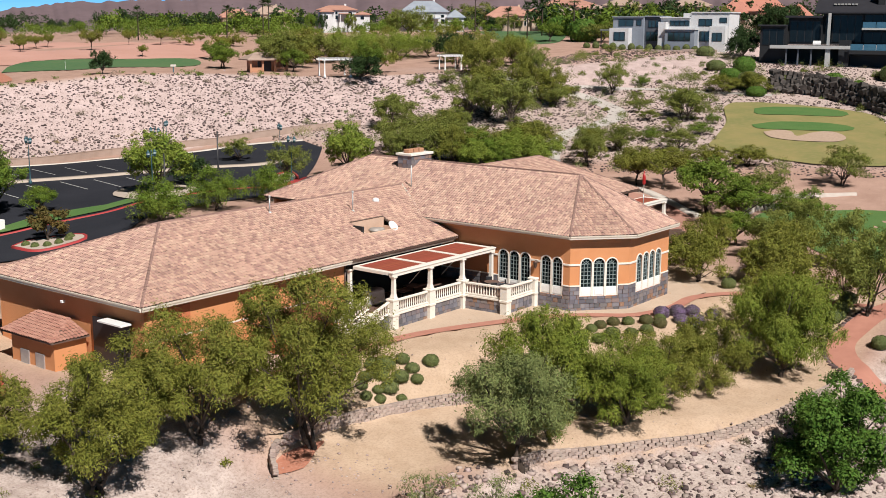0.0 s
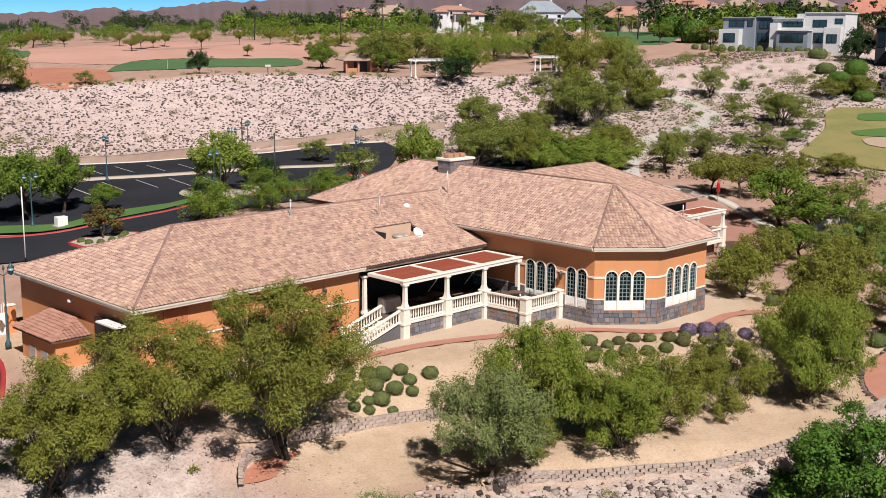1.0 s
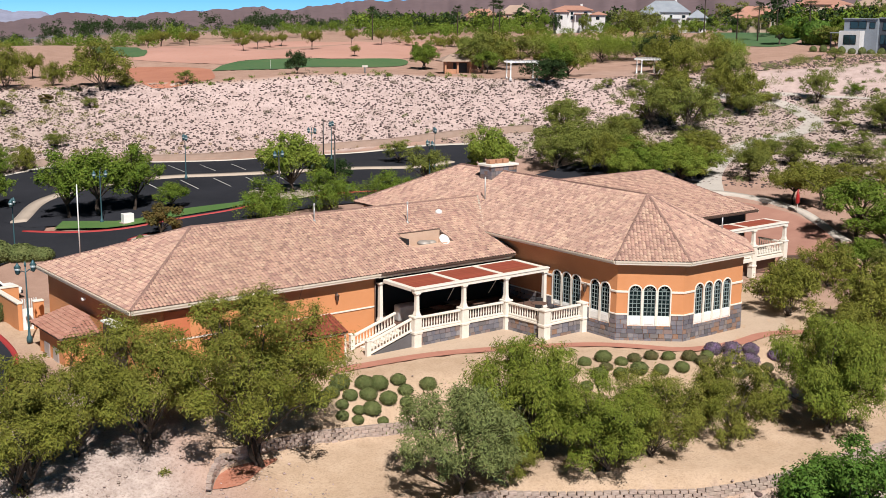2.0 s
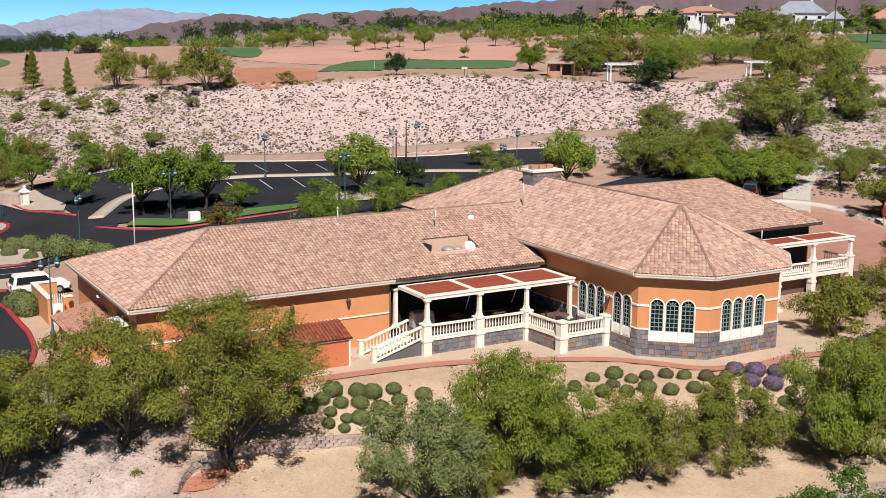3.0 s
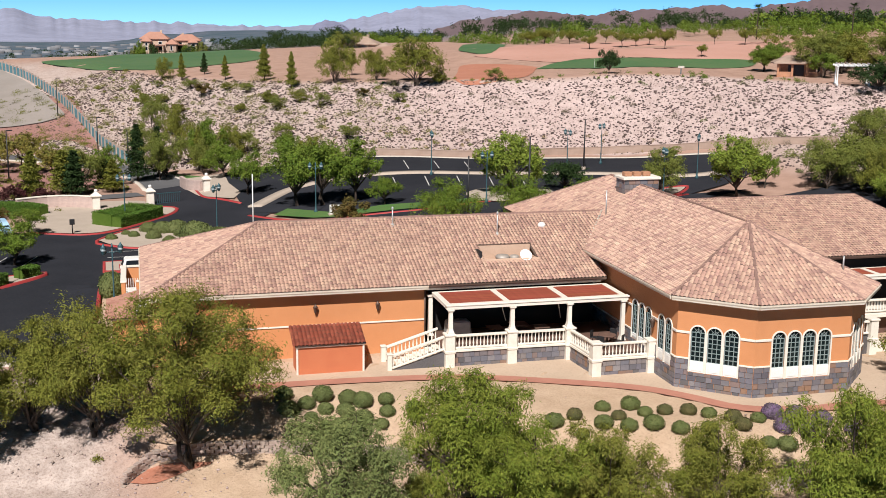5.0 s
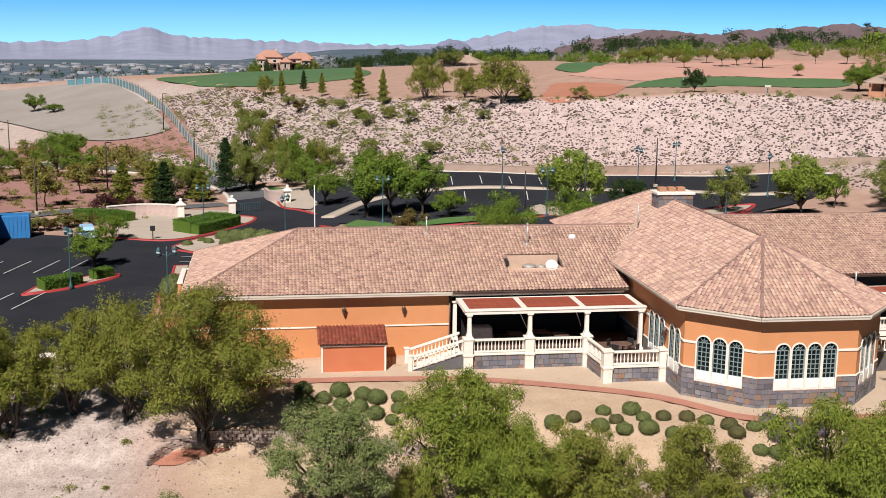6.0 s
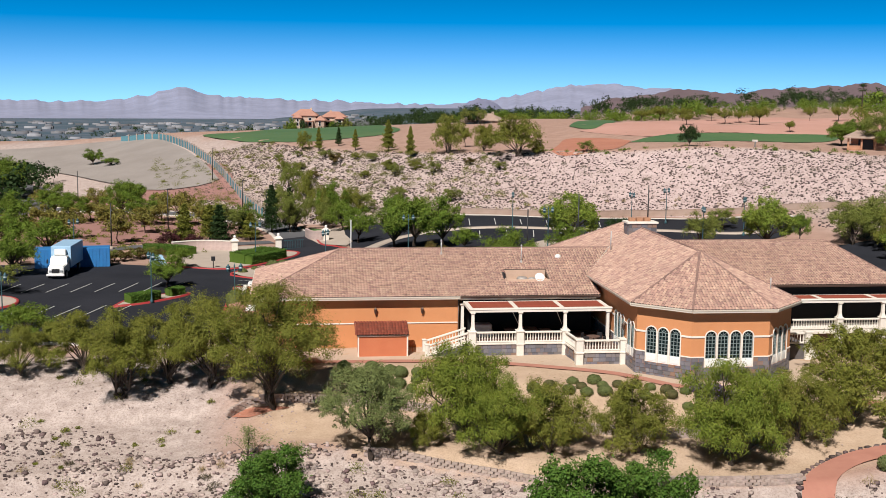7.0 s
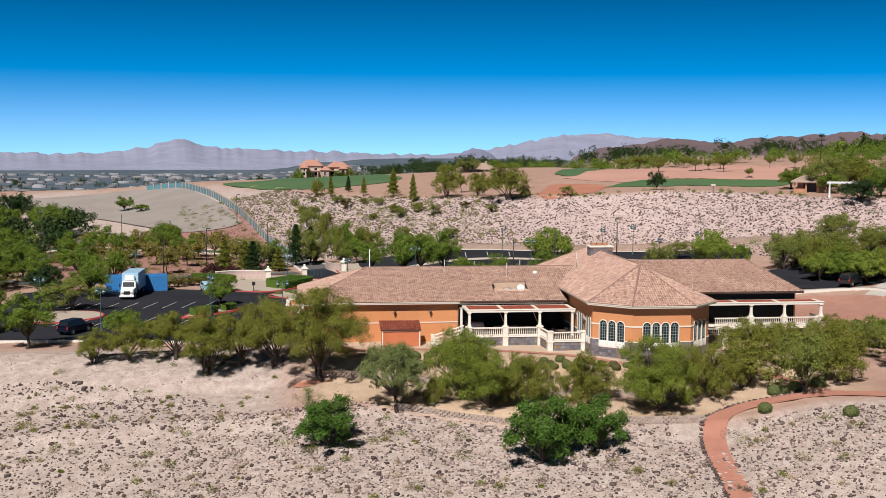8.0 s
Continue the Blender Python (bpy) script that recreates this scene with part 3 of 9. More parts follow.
def roof_face(name, poly, parent, material=M_TILE, holes=(), label="", thick=0.12, seed=1, row=0.31, col=0.255, rise=0.085):
    """A sloping face of roof boards with its tiles as a part."""
    bm = bmesh.new()
    bm.faces.new([bm.verts.new(p) for p in poly])
    for x0, x1, y0, y1 in holes:
        for no, c in (((1, 0, 0), x0), ((1, 0, 0), x1), ((0, 1, 0), y0), ((0, 1, 0), y1)):
            bmesh.ops.bisect_plane(bm, geom=bm.verts[:] + bm.edges[:] + bm.faces[:], plane_co=Vector(no) * c, plane_no=no)
        gone = [f for f in bm.faces if x0 < f.calc_center_median().x < x1 and y0 < f.calc_center_median().y < y1]
        bmesh.ops.delete(bm, geom=gone, context="FACES")
    r = bmesh.ops.extrude_face_region(bm, geom=bm.faces[:])
    bmesh.ops.translate(bm, vec=(0, 0, -thick), verts=[e for e in r["geom"] if isinstance(e, bmesh.types.BMVert)])
    bmesh.ops.recalc_face_normals(bm, faces=bm.faces)
    ob = part(name, bm, M_FELT, parent, label)
    tile_field("tiles", poly, material, ob, holes, row, col, rise, seed)
    return ob


def ridge_capping(a, b, parent, material=M_HIP, r=0.11, step=0.42, seed=3):
    """Half-round cap tiles along a ridge or hip."""
    a, b = Vector(a), Vector(b)
    d = (b - a)
    n = max(1, int(d.length / step))
    q = d.normalized()
    side = q.cross(Vector((0, 0, 1))).normalized()
    up = side.cross(q)
    V, F = [], []
    rng = random.Random(seed)
    for i in range(n):
        p0, p1 = a + d * (i / n), a + d * ((i + 1.15) / n)
        k = len(V)
        for p, rr in ((p0, r * 1.12), (p1, r * 0.92)):
            p = p + up * (0.05 + rng.uniform(-0.01, 0.015))
            for j in range(5):
                t = math.pi * j / 4
                V.append(p + side * rr * math.cos(t) + up * rr * math.sin(t) * 0.85)
        F += [(k + j, k + j + 1, k + 6 + j, k + 5 + j) for j in range(4)]
        F.append((k, k + 1, k + 2, k + 3))
    me = mesh("ridge_capping", V, [f for f in F])
    return tagged(part("ridge_capping", me, material, parent), "row of half-round ridge tiles", kind="stuff")


def eave_trim(a, b, parent, out, h=0.22, d=0.16, material=M_FASCIA, name="fascia"):
    """A fascia and gutter board along an eave; out is the outward plan direction."""
    a, b, o = Vector(a), Vector(b), Vector((*out, 0)).normalized()
    bm = bmesh.new()
    prof = [(0.02, 0.02), (d, 0.03), (d, -0.05), (d - 0.05, -h * 0.6), (d - 0.06, -h), (0.02, -h)]
    q = (b - a).normalized()
    lo = [bm.verts.new(a - q * 0.0 + o * s + Vector((0, 0, z))) for s, z in prof]
    hi = [bm.verts.new(b + o * s + Vector((0, 0, z))) for s, z in prof]
    for i in range(len(prof)):
        j = (i + 1) % len(prof)
        bm.faces.new((lo[i], lo[j], hi[j], hi[i]))
    bm.faces.new(lo[::-1])
    bm.faces.new(hi)
    bmesh.ops.recalc_face_normals(bm, faces=bm.faces)
    return part(name, bm, material, parent)


club = thing("clubhouse", "orange stucco clubhouse with tan barrel-tile hipped roofs and slate base", "building")

# plan numbers, metres
WX0, WY0, WY1, WZ = -17.95, 0.0, 16.2, 4.5          # wing: west eave, south and north eaves, eave height
RWX, RWY, RWZ = -10.0, 8.2, 7.55                    # wing ridge, west end
HX0, HX1, HZ = 12.1, 25.9, 5.72                     # hall: west and east eaves, eave height
E1, E2, E3, E4 = (12.15, -10.4), (15.95, -13.75), (22.65, -13.8), (26.1, -10.4)
RX, RZ, RYS, RYN = 18.7, 9.3, -7.2, 14.4            # hall ridge
NE0, NY1 = (11.6, 21.4), 21.4
slope_h = (RZ - HZ) / (RX - HX0)
slope_w = (RWZ - WZ) / (RWY - WY0)
WELL = (4.55, 8.35, 2.4, 4.25)


def zw(y):
    return WZ + slope_w * (y - WY0)


def xv(z):
    return HX0 + (z - HZ) / slope_h


yv = WY0 + (HZ - WZ) / slope_w                      # where the wing's slope reaches the hall's eave
xr = xv(RWZ)
south = [(WX0, WY0, WZ), (HX0 + 0.35, WY0, WZ), (HX0 + 0.35, yv, HZ), (xr, RWY, RWZ), (RWX, RWY, RWZ)]
roof_face("roof", south, club, holes=[WELL], seed=11)
roof_face("roof", [(WX0, WY1, WZ), (WX0, WY0, WZ), (RWX, RWY, RWZ)], club, seed=12)
roof_face("roof", [(HX0, WY1, WZ), (WX0, WY1, WZ), (RWX, RWY, RWZ), (xr, RWY, RWZ)], club, seed=13)
hall_w = [(HX0, NE0[1], HZ), (HX0, yv + 0.1, HZ), (HX0, E1[1], HZ), (RX, RYS, RZ), (RX, RYN, RZ)]
roof_face("roof", hall_w, club, seed=14)
roof_face("roof", [(*E1, HZ), (*E2, HZ), (RX, RYS, RZ)], club, seed=15)
roof_face("roof", [(*E2, HZ), (*E3, HZ), (RX, RYS, RZ)], club, seed=16)
roof_face("roof", [(*E3, HZ), (*E4, HZ), (RX, RYS, RZ)], club, seed=17)
roof_face("roof", [(E4[0], E4[1], HZ), (E4[0], NY1, HZ), (RX, RYN, RZ), (RX, RYS, RZ)], club, seed=18)
roof_face("roof", [(E4[0], NY1, HZ), (HX0, NY1, HZ), (RX, RYN, RZ)], club, seed=19)
# east wing
EX1, EY0, EY1, EZ, ERX, ERY, ERZ = 40.4, -0.9, 18.6, 5.35, 37.0, 8.5, 8.12
ew = 18.7 + (RZ - ERZ) / ((RZ - HZ) / (E4[0] - RX))
roof_face("roof", [(E4[0] - 0.4, EY0, EZ), (EX1, EY0, EZ), (ERX, ERY, ERZ), (ew, ERY, ERZ)], club, seed=20)
roof_face("roof", [(EX1, EY0, EZ), (EX1, EY1, EZ), (ERX, ERY, ERZ)], club, seed=21)
roof_face("roof", [(EX1, EY1, EZ), (E4[0] - 0.4, EY1, EZ), (ew, ERY, ERZ), (ERX, ERY, ERZ)], club, seed=22)

for a, b in (((RWX, RWY, RWZ), (xr, RWY, RWZ)), ((WX0, WY0, WZ), (RWX, RWY, RWZ)), ((WX0, WY1, WZ), (RWX, RWY, RWZ)),
             ((RX, RYS, RZ), (RX, RYN, RZ)), ((*E1, HZ), (RX, RYS, RZ)), ((*E2, HZ), (RX, RYS, RZ)), ((*E3, HZ), (RX, RYS, RZ)), ((*E4, HZ), (RX, RYS, RZ)),
             ((HX0, NY1, HZ), (RX, RYN, RZ)), ((E4[0], NY1, HZ), (RX, RYN, RZ)), ((ew, ERY, ERZ), (ERX, ERY, ERZ)), ((EX1, EY0, EZ), (ERX, ERY, ERZ)), ((EX1, EY1, EZ), (ERX, ERY, ERZ))):
    ridge_capping(a, b, club)
# valley flashing
bm = bmesh.new()
va, vb = Vector((HX0 + 0.3, yv + 0.3, HZ + 0.2)), Vector((xr - 0.1, RWY, RWZ + 0.14))
sv = Vector((0.11, -0.07, 0))
bm.faces.new([bm.verts.new(p) for p in (va - sv, va + sv, vb + sv * 0.5, vb - sv * 0.5)])
bmesh.ops.solidify(bm, geom=bm.faces[:], thickness=0.05)
part("valley_flashing", bm, M_CREAM, club, "pale metal valley flashing")

eave_trim((WX0, WY0, WZ), (0.0, WY0, WZ), club, (0, -1))
eave_trim((0.02, WY0, WZ), (HX0, WY0, WZ), club, (0, -1), h=0.16, d=0.12, material=M_GUTTER, name="gutter")
eave_trim((0.02, WY0 + 0.22, WZ - 0.2), (HX0, WY0 + 0.22, WZ - 0.2), club, (0, -1), h=0.14, d=0.1, material=M_FASCIA)
eave_trim((WX0, WY1, WZ), (WX0, WY0, WZ), club, (-1, 0))
eave_trim((HX0, yv, HZ), (HX0, E1[1], HZ), club, (-1, 0), h=0.2, d=0.12, material=M_FASCIA)
for a, b in ((E1, E2), (E2, E3), (E3, E4)):
    eave_trim((*a, HZ), (*b, HZ), club, (b[1] - a[1], a[0] - b[0]))
eave_trim((E4[0], E4[1], HZ), (E4[0], EY0, HZ), club, (1, 0))
eave_trim((E4[0], EY0, EZ), (EX1, EY0, EZ), club, (0, -1), h=0.16, d=0.12, material=M_GUTTER, name="gutter")
eave_trim((EX1, EY0, EZ), (EX1, EY1, EZ), club, (1, 0))


# ---- clubhouse: walls and windows ----
def wall_frame(p0, p1, z=0.0):
    d = Vector((p1[0] - p0[0], p1[1] - p0[1], 0))
    return Matrix.Translation((p0[0], p0[1], z)) @ Matrix.Rotation(math.atan2(d.y, d.x), 4, "Z"), d.length


def arch_wall(p0, p1, z0, z1, openings=(), t=0.3, material=M_STUCCO, name="wall", parent=None):
    """A thick wall with arched openings (from, to, sill, spring); outside lies right of p0 to p1."""
    m, ln = wall_frame(p0, p1)
    V, F = [], []

    def q(*pts):
        k = len(V)
        V.extend(pts)
        F.append(tuple(range(k, k + len(pts))))
    s = 0.0
    arcs = 10
    for a, b, sill, spring in sorted(openings):
        if a > s:
            q((s, 0, z0), (a, 0, z0), (a, 0, z1), (s, 0, z1))
        q((a, 0, z0), (b, 0, z0), (b, 0, sill), (a, 0, sill))
        r, c = (b - a) / 2, (a + b) / 2
        pts = [(c - r * math.cos(math.pi * i / arcs), spring + r * math.sin(math.pi * i / arcs)) for i in range(arcs + 1)]
        for (xa, za), (xb, zb) in zip(pts, pts[1:]):
            q((xa, 0, za), (xb, 0, zb), (xb, 0, z1), (xa, 0, z1))
            q((xb, 0, zb), (xa, 0, za), (xa, t, za), (xb, t, zb))
        q((a, 0, sill), (b, 0, sill), (b, t, sill), (a, t, sill))
        q((a, 0, sill), (a, t, sill), (a, t, spring), (a, 0, spring))
        q((b, t, sill), (b, 0, sill), (b, 0, spring), (b, t, spring))
        s = b
    q((s, 0, z0), (ln, 0, z0), (ln, 0, z1), (s, 0, z1))
    q((0, 0, z0), (0, 0, z1), (0, t, z1), (0, t, z0))
    q((ln, 0, z1), (ln, 0, z0), (ln, t, z0), (ln, t, z1))
    q((0, 0, z1), (ln, 0, z1), (ln, t, z1), (0, t, z1))
    return part(name, mesh(name, V, F), material, parent, m=m)


def arch_ring(a, b, sill, spring, w, y0, y1, arcs=10):
    """An arched surround: jambs and arch of width w, between depths y0 and y1."""
    c, r = (a + b) / 2, (b - a) / 2
    inner = [(a, sill), (a, spring)] + [(c - r * math.cos(math.pi * i / arcs), spring + r * math.sin(math.pi * i / arcs)) for i in range(1, arcs)] + [(b, spring), (b, sill)]
    R = r + w
    outer = [(a - w, sill), (a - w, spring)] + [(c - R * math.cos(math.pi * i / arcs), spring + R * math.sin(math.pi * i / arcs)) for i in range(1, arcs)] + [(b + w, spring), (b + w, sill)]
    n = len(inner)
    V = [(x, y, z) for y in (y0, y1) for ring in (inner, outer) for x, z in ring]
    F = []
    for i in range(n - 1):
        F += [(i, i + 1, n + i + 1, n + i), (2 * n + i, 3 * n + i, 3 * n + i + 1, 2 * n + i + 1),
              (n + i, n + i + 1, 3 * n + i + 1, 3 * n + i), (i, 2 * n + i, 2 * n + i + 1, i + 1)]
    F += [(0, n, 3 * n, 2 * n), (n - 1, 3 * n - 1, 4 * n - 1, 2 * n - 1)]
    return V, F


def arch_window(m, parent, w=0.82, sill=0.0, panel=0.9, spring=2.74, cols=3, rows=6):
    """An arched window, made in its own frame: cream surround, dark glass, muntin grid with a fan, white panel below."""
    V, F = arch_ring(0, w, sill, spring, 0.085, -0.05, 0.1)
    win = part("window", mesh("window", V, F), M_CREAM, parent, "arched window with cream surround and white lower panel", m)
    bm = bmesh.new()
    arcs = 10
    r = w / 2
    pts = [(0, panel), (w, panel), (w, spring)] + [(r + r * math.cos(math.pi * i / arcs), spring + r * math.sin(math.pi * i / arcs)) for i in range(1, arcs)] + [(0, spring)]
    f = bm.faces.new([bm.verts.new((x, 0.12, z)) for x, z in pts])
    bmesh.ops.solidify(bm, geom=[f], thickness=0.02)
    part("pane", bm, M_GLASS, win)
    bm = bmesh.new()
    t = 0.022
    for i in range(cols + 1):
        x = w * i / cols
        x = min(max(x, t), w - t)
        box(x - t, x + t, 0.06, 0.1, panel, spring, bm=bm)
    for i in range(rows + 1):
        z = panel + (spring - panel) * i / rows
        box(0, w, 0.065, 0.1, z - t, z + t, bm=bm)
    part("muntin_grid", bm, M_MUNTIN, win, "teal-grey glazing bars")
    bm = bmesh.new()
    for i in range(1, 4):
        t2 = math.pi * i / 4
        tube([(r, 0.08, spring), (r + r * math.cos(t2), 0.08, spring + r * math.sin(t2))], [0.018, 0.018], 4, bm)
    ring = [(r + 0.45 * r * math.cos(math.pi * i / 8), 0.08, spring + 0.45 * r * math.sin(math.pi * i / 8)) for i in range(9)]
    tube(ring, [0.016] * 9, 4, bm)
    part("fan_bars", bm, M_MUNTIN, win)
    bm = box(0, w, 0.0, 0.12, sill, panel, 0.01)
    box(0.1, w - 0.1, -0.025, 0.0, sill + 0.1, panel - 0.12, 0.01, bm)
    part("panel", bm, M_WHITE, win, "white painted lower panel")
    return win


def stone_meshes():
    out = []
    rng = random.Random(5)
    for k in range(4):
        bm = box(0, 1, -1, 0, 0, 1)
        for v in bm.verts:
            if v.co.y < -0.5:
                v.co += Vector((rng.uniform(0.0, 0.03) * (1 if v.co.x < 0.5 else -1), rng.uniform(-0.35, 0.35), rng.uniform(0.0, 0.05) * (1 if v.co.z < 0.5 else -1)))
        me = bpy.data.meshes.new("stone")
        bm.to_mesh(me)
        bm.free()
        me.materials.append(M_SLATE)
        out.append(me)
    return out


STONES = stone_meshes()


def stone_cladding(p0, p1, z0, z1, parent, openings=(), row=0.33, seed=1, depth=0.05, z0b=None):
    """Slate blocks laid in courses on the outside of a wall, each one an object."""
    m, ln = wall_frame(p0, p1)
    rng = random.Random(seed)
    rows = max(1, round((z1 - z0) / row))
    h = (z1 - z0) / rows
    for r in range(rows):
        s = 0.0
        za = z0 + r * h
        while s < ln - 0.02:
            l = rng.uniform(0.28, 0.62)
            e = min(s + l, ln)
            if ln - e < 0.2:
                e = ln
            spans = [(s, e)]
            for a, b, sill, spring in openings:
                if za < sill - 0.04 < za + h - 0.05 and e > a - 0.09 and s < b + 0.09:
                    u, v = max(s, a - 0.09), min(e, b + 0.09)
                    if v - u > 0.06:
                        ob = new("stone", rng.choice(STONES))
                        ob.parent = parent
                        ob.matrix_parent_inverse = parent.matrix_basis.inverted()
                        ob.matrix_basis = m @ Matrix.Translation((u + 0.004, -0.002, za + 0.008)) @ Matrix.Diagonal((v - u - 0.008, depth, sill - 0.03 - za, 1))
                if za + h > sill + 0.03:
                    spans = [(p, q) for u, v in spans for p, q in ((u, min(v, a - 0.09)), (max(u, b + 0.09), v)) if q - p > 0.06]
            for a, b in spans:
                ob = new("stone", rng.choice(STONES))
                ob.parent = parent
                ob.matrix_parent_inverse = parent.matrix_basis.inverted()
                ob.matrix_basis = m @ Matrix.Translation((a + 0.008, -0.002, za + 0.008)) @ Matrix.Diagonal((b - a - 0.016, depth * rng.uniform(0.8, 1.3), h - 0.016, 1))
            s = e


def offset_in(pts, d):
    """Plan line moved to its left by d."""
    out = []
    n = len(pts)
    for i in range(n):
        a = Vector(pts[i - 1]) if i else None
        p = Vector(pts[i])
        b = Vector(pts[i + 1]) if i < n - 1 else None
        ns = []
        for u, v in ((a, p), (p, b)):
            if u is not None and v is not None:
                t = (v - u).normalized()
                ns.append(Vector((-t.y, t.x)))
        if len(ns) == 2:
            bis = (ns[0] + ns[1]).normalized()
            out.append(tuple(p + bis * d / bis.dot(ns[0])))
        else:
            out.append(tuple(p + ns[0] * d))
    return out


OH = 0.62
hall_line = offset_in([(HX0, 9.0), (HX0, E1[1]), E2, E3, E4, (E4[0], 12.0)], OH)
SILL, SPRING = 1.1, 3.52
GAP = 0.17
WW = 0.82


def group_openings(c, n):
    tot = n * WW + (n - 1) * GAP
    return [(c - tot / 2 + i * (WW + GAP), c - tot / 2 + i * (WW + GAP) + WW, SILL, SPRING) for i in range(n)]


def yl(y):      # distance along the west hall wall from its north end
    return 9.0 - y


seg = []
w_op = group_openings(yl(-5.2), 3)
w_op = [(a, b, 1.35, s) for a, b, _, s in w_op] + group_openings(yl(-8.55), 2)
a, b = hall_line[0], hall_line[1]
seg.append((a, b, w_op))
d12 = (Vector(hall_line[2]) - Vector(hall_line[1])).length
seg.append((hall_line[1], hall_line[2], group_openings(d12 * 0.49, 3)))
d23 = (Vector(hall_line[3]) - Vector(hall_line[2])).length
seg.append((hall_line[2], hall_line[3], group_openings(d23 * 0.485, 4)))
d34 = (Vector(hall_line[4]) - Vector(hall_line[3])).length
seg.append((hall_line[3], hall_line[4], group_openings(d34 * 0.5, 3)))
seg.append((hall_line[4], hall_line[5], group_openings(2.2, 2)))
stone_jobs = []
for k, (a, b, op) in enumerate(seg):
    wl = arch_wall(a, b, -0.4, HZ - 0.05, op, parent=club)
    m, ln = wall_frame(a, b)
    for o0, o1, sill, spring in op:
        arch_window(m @ Matrix.Translation((o0, 0, sill)), club, WW, 0, 0.68 if sill < 1.2 else 0.35, spring - sill)
    stone_jobs.append((a, b, wl, op, k))
    # cream band at the spring line, between window groups
    cuts = sorted([(0.0, 0.0)] + [(o0 - 0.09, o1 + 0.09) for o0, o1, *_ in op] + [(ln, ln)])
    for (p0, p1), (q0, q1) in zip(cuts, cuts[1:]):
        if q0 - p1 > 0.3:
            part("belt_course", box(p1, q0, -0.06, 0.02, 3.42, 3.56, 0.01), M_CREAM, club, m=m)
            part("belt_course", box(p1, q0, -0.08, 0.02, 1.86, 1.95, 0.01), M_CREAM, club, m=m)
    # soffit band in the eave's shade
    part("frieze", box(0, ln, -0.04, 0.02, HZ - 0.55, HZ - 0.3, 0.01), M_STUCCO, club, m=m)

# wing walls
ww = [(WX0 + 0.6, 15.8), (WX0 + 0.6, 0.6), (0.0, 0.6)]
part("wall", box(WX0 + 0.6, 0.0, 0.6, 0.9, -0.6, WZ - 0.02), M_STUCCO, club)
part("wall", box(WX0 + 0.6, WX0 + 0.9, 0.91, 15.8, -1.4, WZ - 0.02), M_STUCCO, club)
part("wall", box(WX0 + 0.91, 12.0, 15.5, 15.8, -0.5, WZ - 0.02), M_STUCCO, club)
part("wall", box(-0.3, 0.0, 0.905, 5.2, 0, WZ - 0.02), M_STUCCO, club)
part("wall", box(0.0, 12.6, 4.9, 5.2, 0, 5.6), M_STUCCO, club)
part("belt_course", box(WX0 + 0.6, -0.02, 0.53, 0.597, 2.08, 2.18, 0.01), M_CREAM, club)
part("downpipe", tube([(-0.08, 0.5, WZ - 0.3), (-0.08, 0.5, 0.0)], [0.05, 0.05], 6), M_GUTTER, club, "dark brown downpipe")
part("access_panel", box(-15.6, -13.9, 0.56, 0.597, 2.3, 4.0, 0.01), M_SHED, club, "slightly darker patched stucco panel")
# east wing walls and hall north
part("wall", box(26.0, EX1 - 0.6, -0.1, 0.2, 0, EZ - 0.05), M_STUCCO, club)
part("wall", box(EX1 - 0.9, EX1 - 0.6, 0.205, 18.0, 0, EZ - 0.05), M_STUCCO, club)
part("wall", box(12.7, EX1 - 0.9, 20.5, 20.8, 0, HZ - 0.05), M_STUCCO, club)
# dark ceiling tone stands in for the covered patio's shade
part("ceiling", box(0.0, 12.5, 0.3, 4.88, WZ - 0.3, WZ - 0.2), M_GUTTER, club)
# black sheets put the deep shade behind both pergolas into colour
part("screen", box(0.35, 12.0, 1.3, 1.35, 1.1, WZ - 0.32), M_DARK, club, "black patio screen standing in for deep shade")
part("screen", box(26.3, 39.6, -0.17, -0.12, 1.72, 5.1), M_DARK, club, "black patio screen standing in for deep shade")


# wall lanterns
def sconce(x):
    s = thing("wall_lantern", "dark bronze wall lantern on orange stucco", "lamp", (x, 0.59, 3.05), group="wing wall lanterns")
    part("backplate", box(-0.06, 0.06, -0.03, 0.0, 0.0, 0.4, 0.01), M_GUTTER, s)
    bm = lathe([(0.03, -0.12), (0.09, 0.0), (0.15, 0.3), (0.17, 0.32), (0.05, 0.45), (0.02, 0.52)], 8, at=(0, -0.2, 0))
    part("lantern", bm, M_GUTTER, s, "tapered bronze lantern body")
    part("arm", tube([(0, 0, 0.36), (0, -0.12, 0.52), (0, -0.2, 0.5)], [0.02] * 3, 5), M_GUTTER, s)


sconce(-7.3)
sconce(-3.25)
s = thing("wall_lantern", "dark bronze wall lantern beside the hall windows", "lamp", (HX0 + OH, -7.25, 3.0), -90)
part("lantern", lathe([(0.03, -0.1), (0.1, 0.0), (0.17, 0.34), (0.19, 0.36), (0.05, 0.5), (0.02, 0.58)], 8, at=(0, -0.24, 0)), M_GUTTER, s)
part("arm", tube([(0, 0, 0.4), (0, -0.14, 0.56), (0, -0.24, 0.55)], [0.02] * 3, 5), M_GUTTER, s)


# ---- terrace ----
DECK = 1.08


def baluster_mesh(h):
    bm = lathe([(0.055, 0), (0.055, 0.05), (0.032, 0.08), (0.062, 0.26 * h + 0.08), (0.036, 0.6 * h), (0.03, h - 0.1), (0.052, h - 0.05), (0.052, h)], 6)
    me = bpy.data.meshes.new("baluster")
    bm.to_mesh(me)
    bm.free()
    me.materials.append(M_CREAM_STONE)
    return me


BALUSTER = baluster_mesh(0.66)


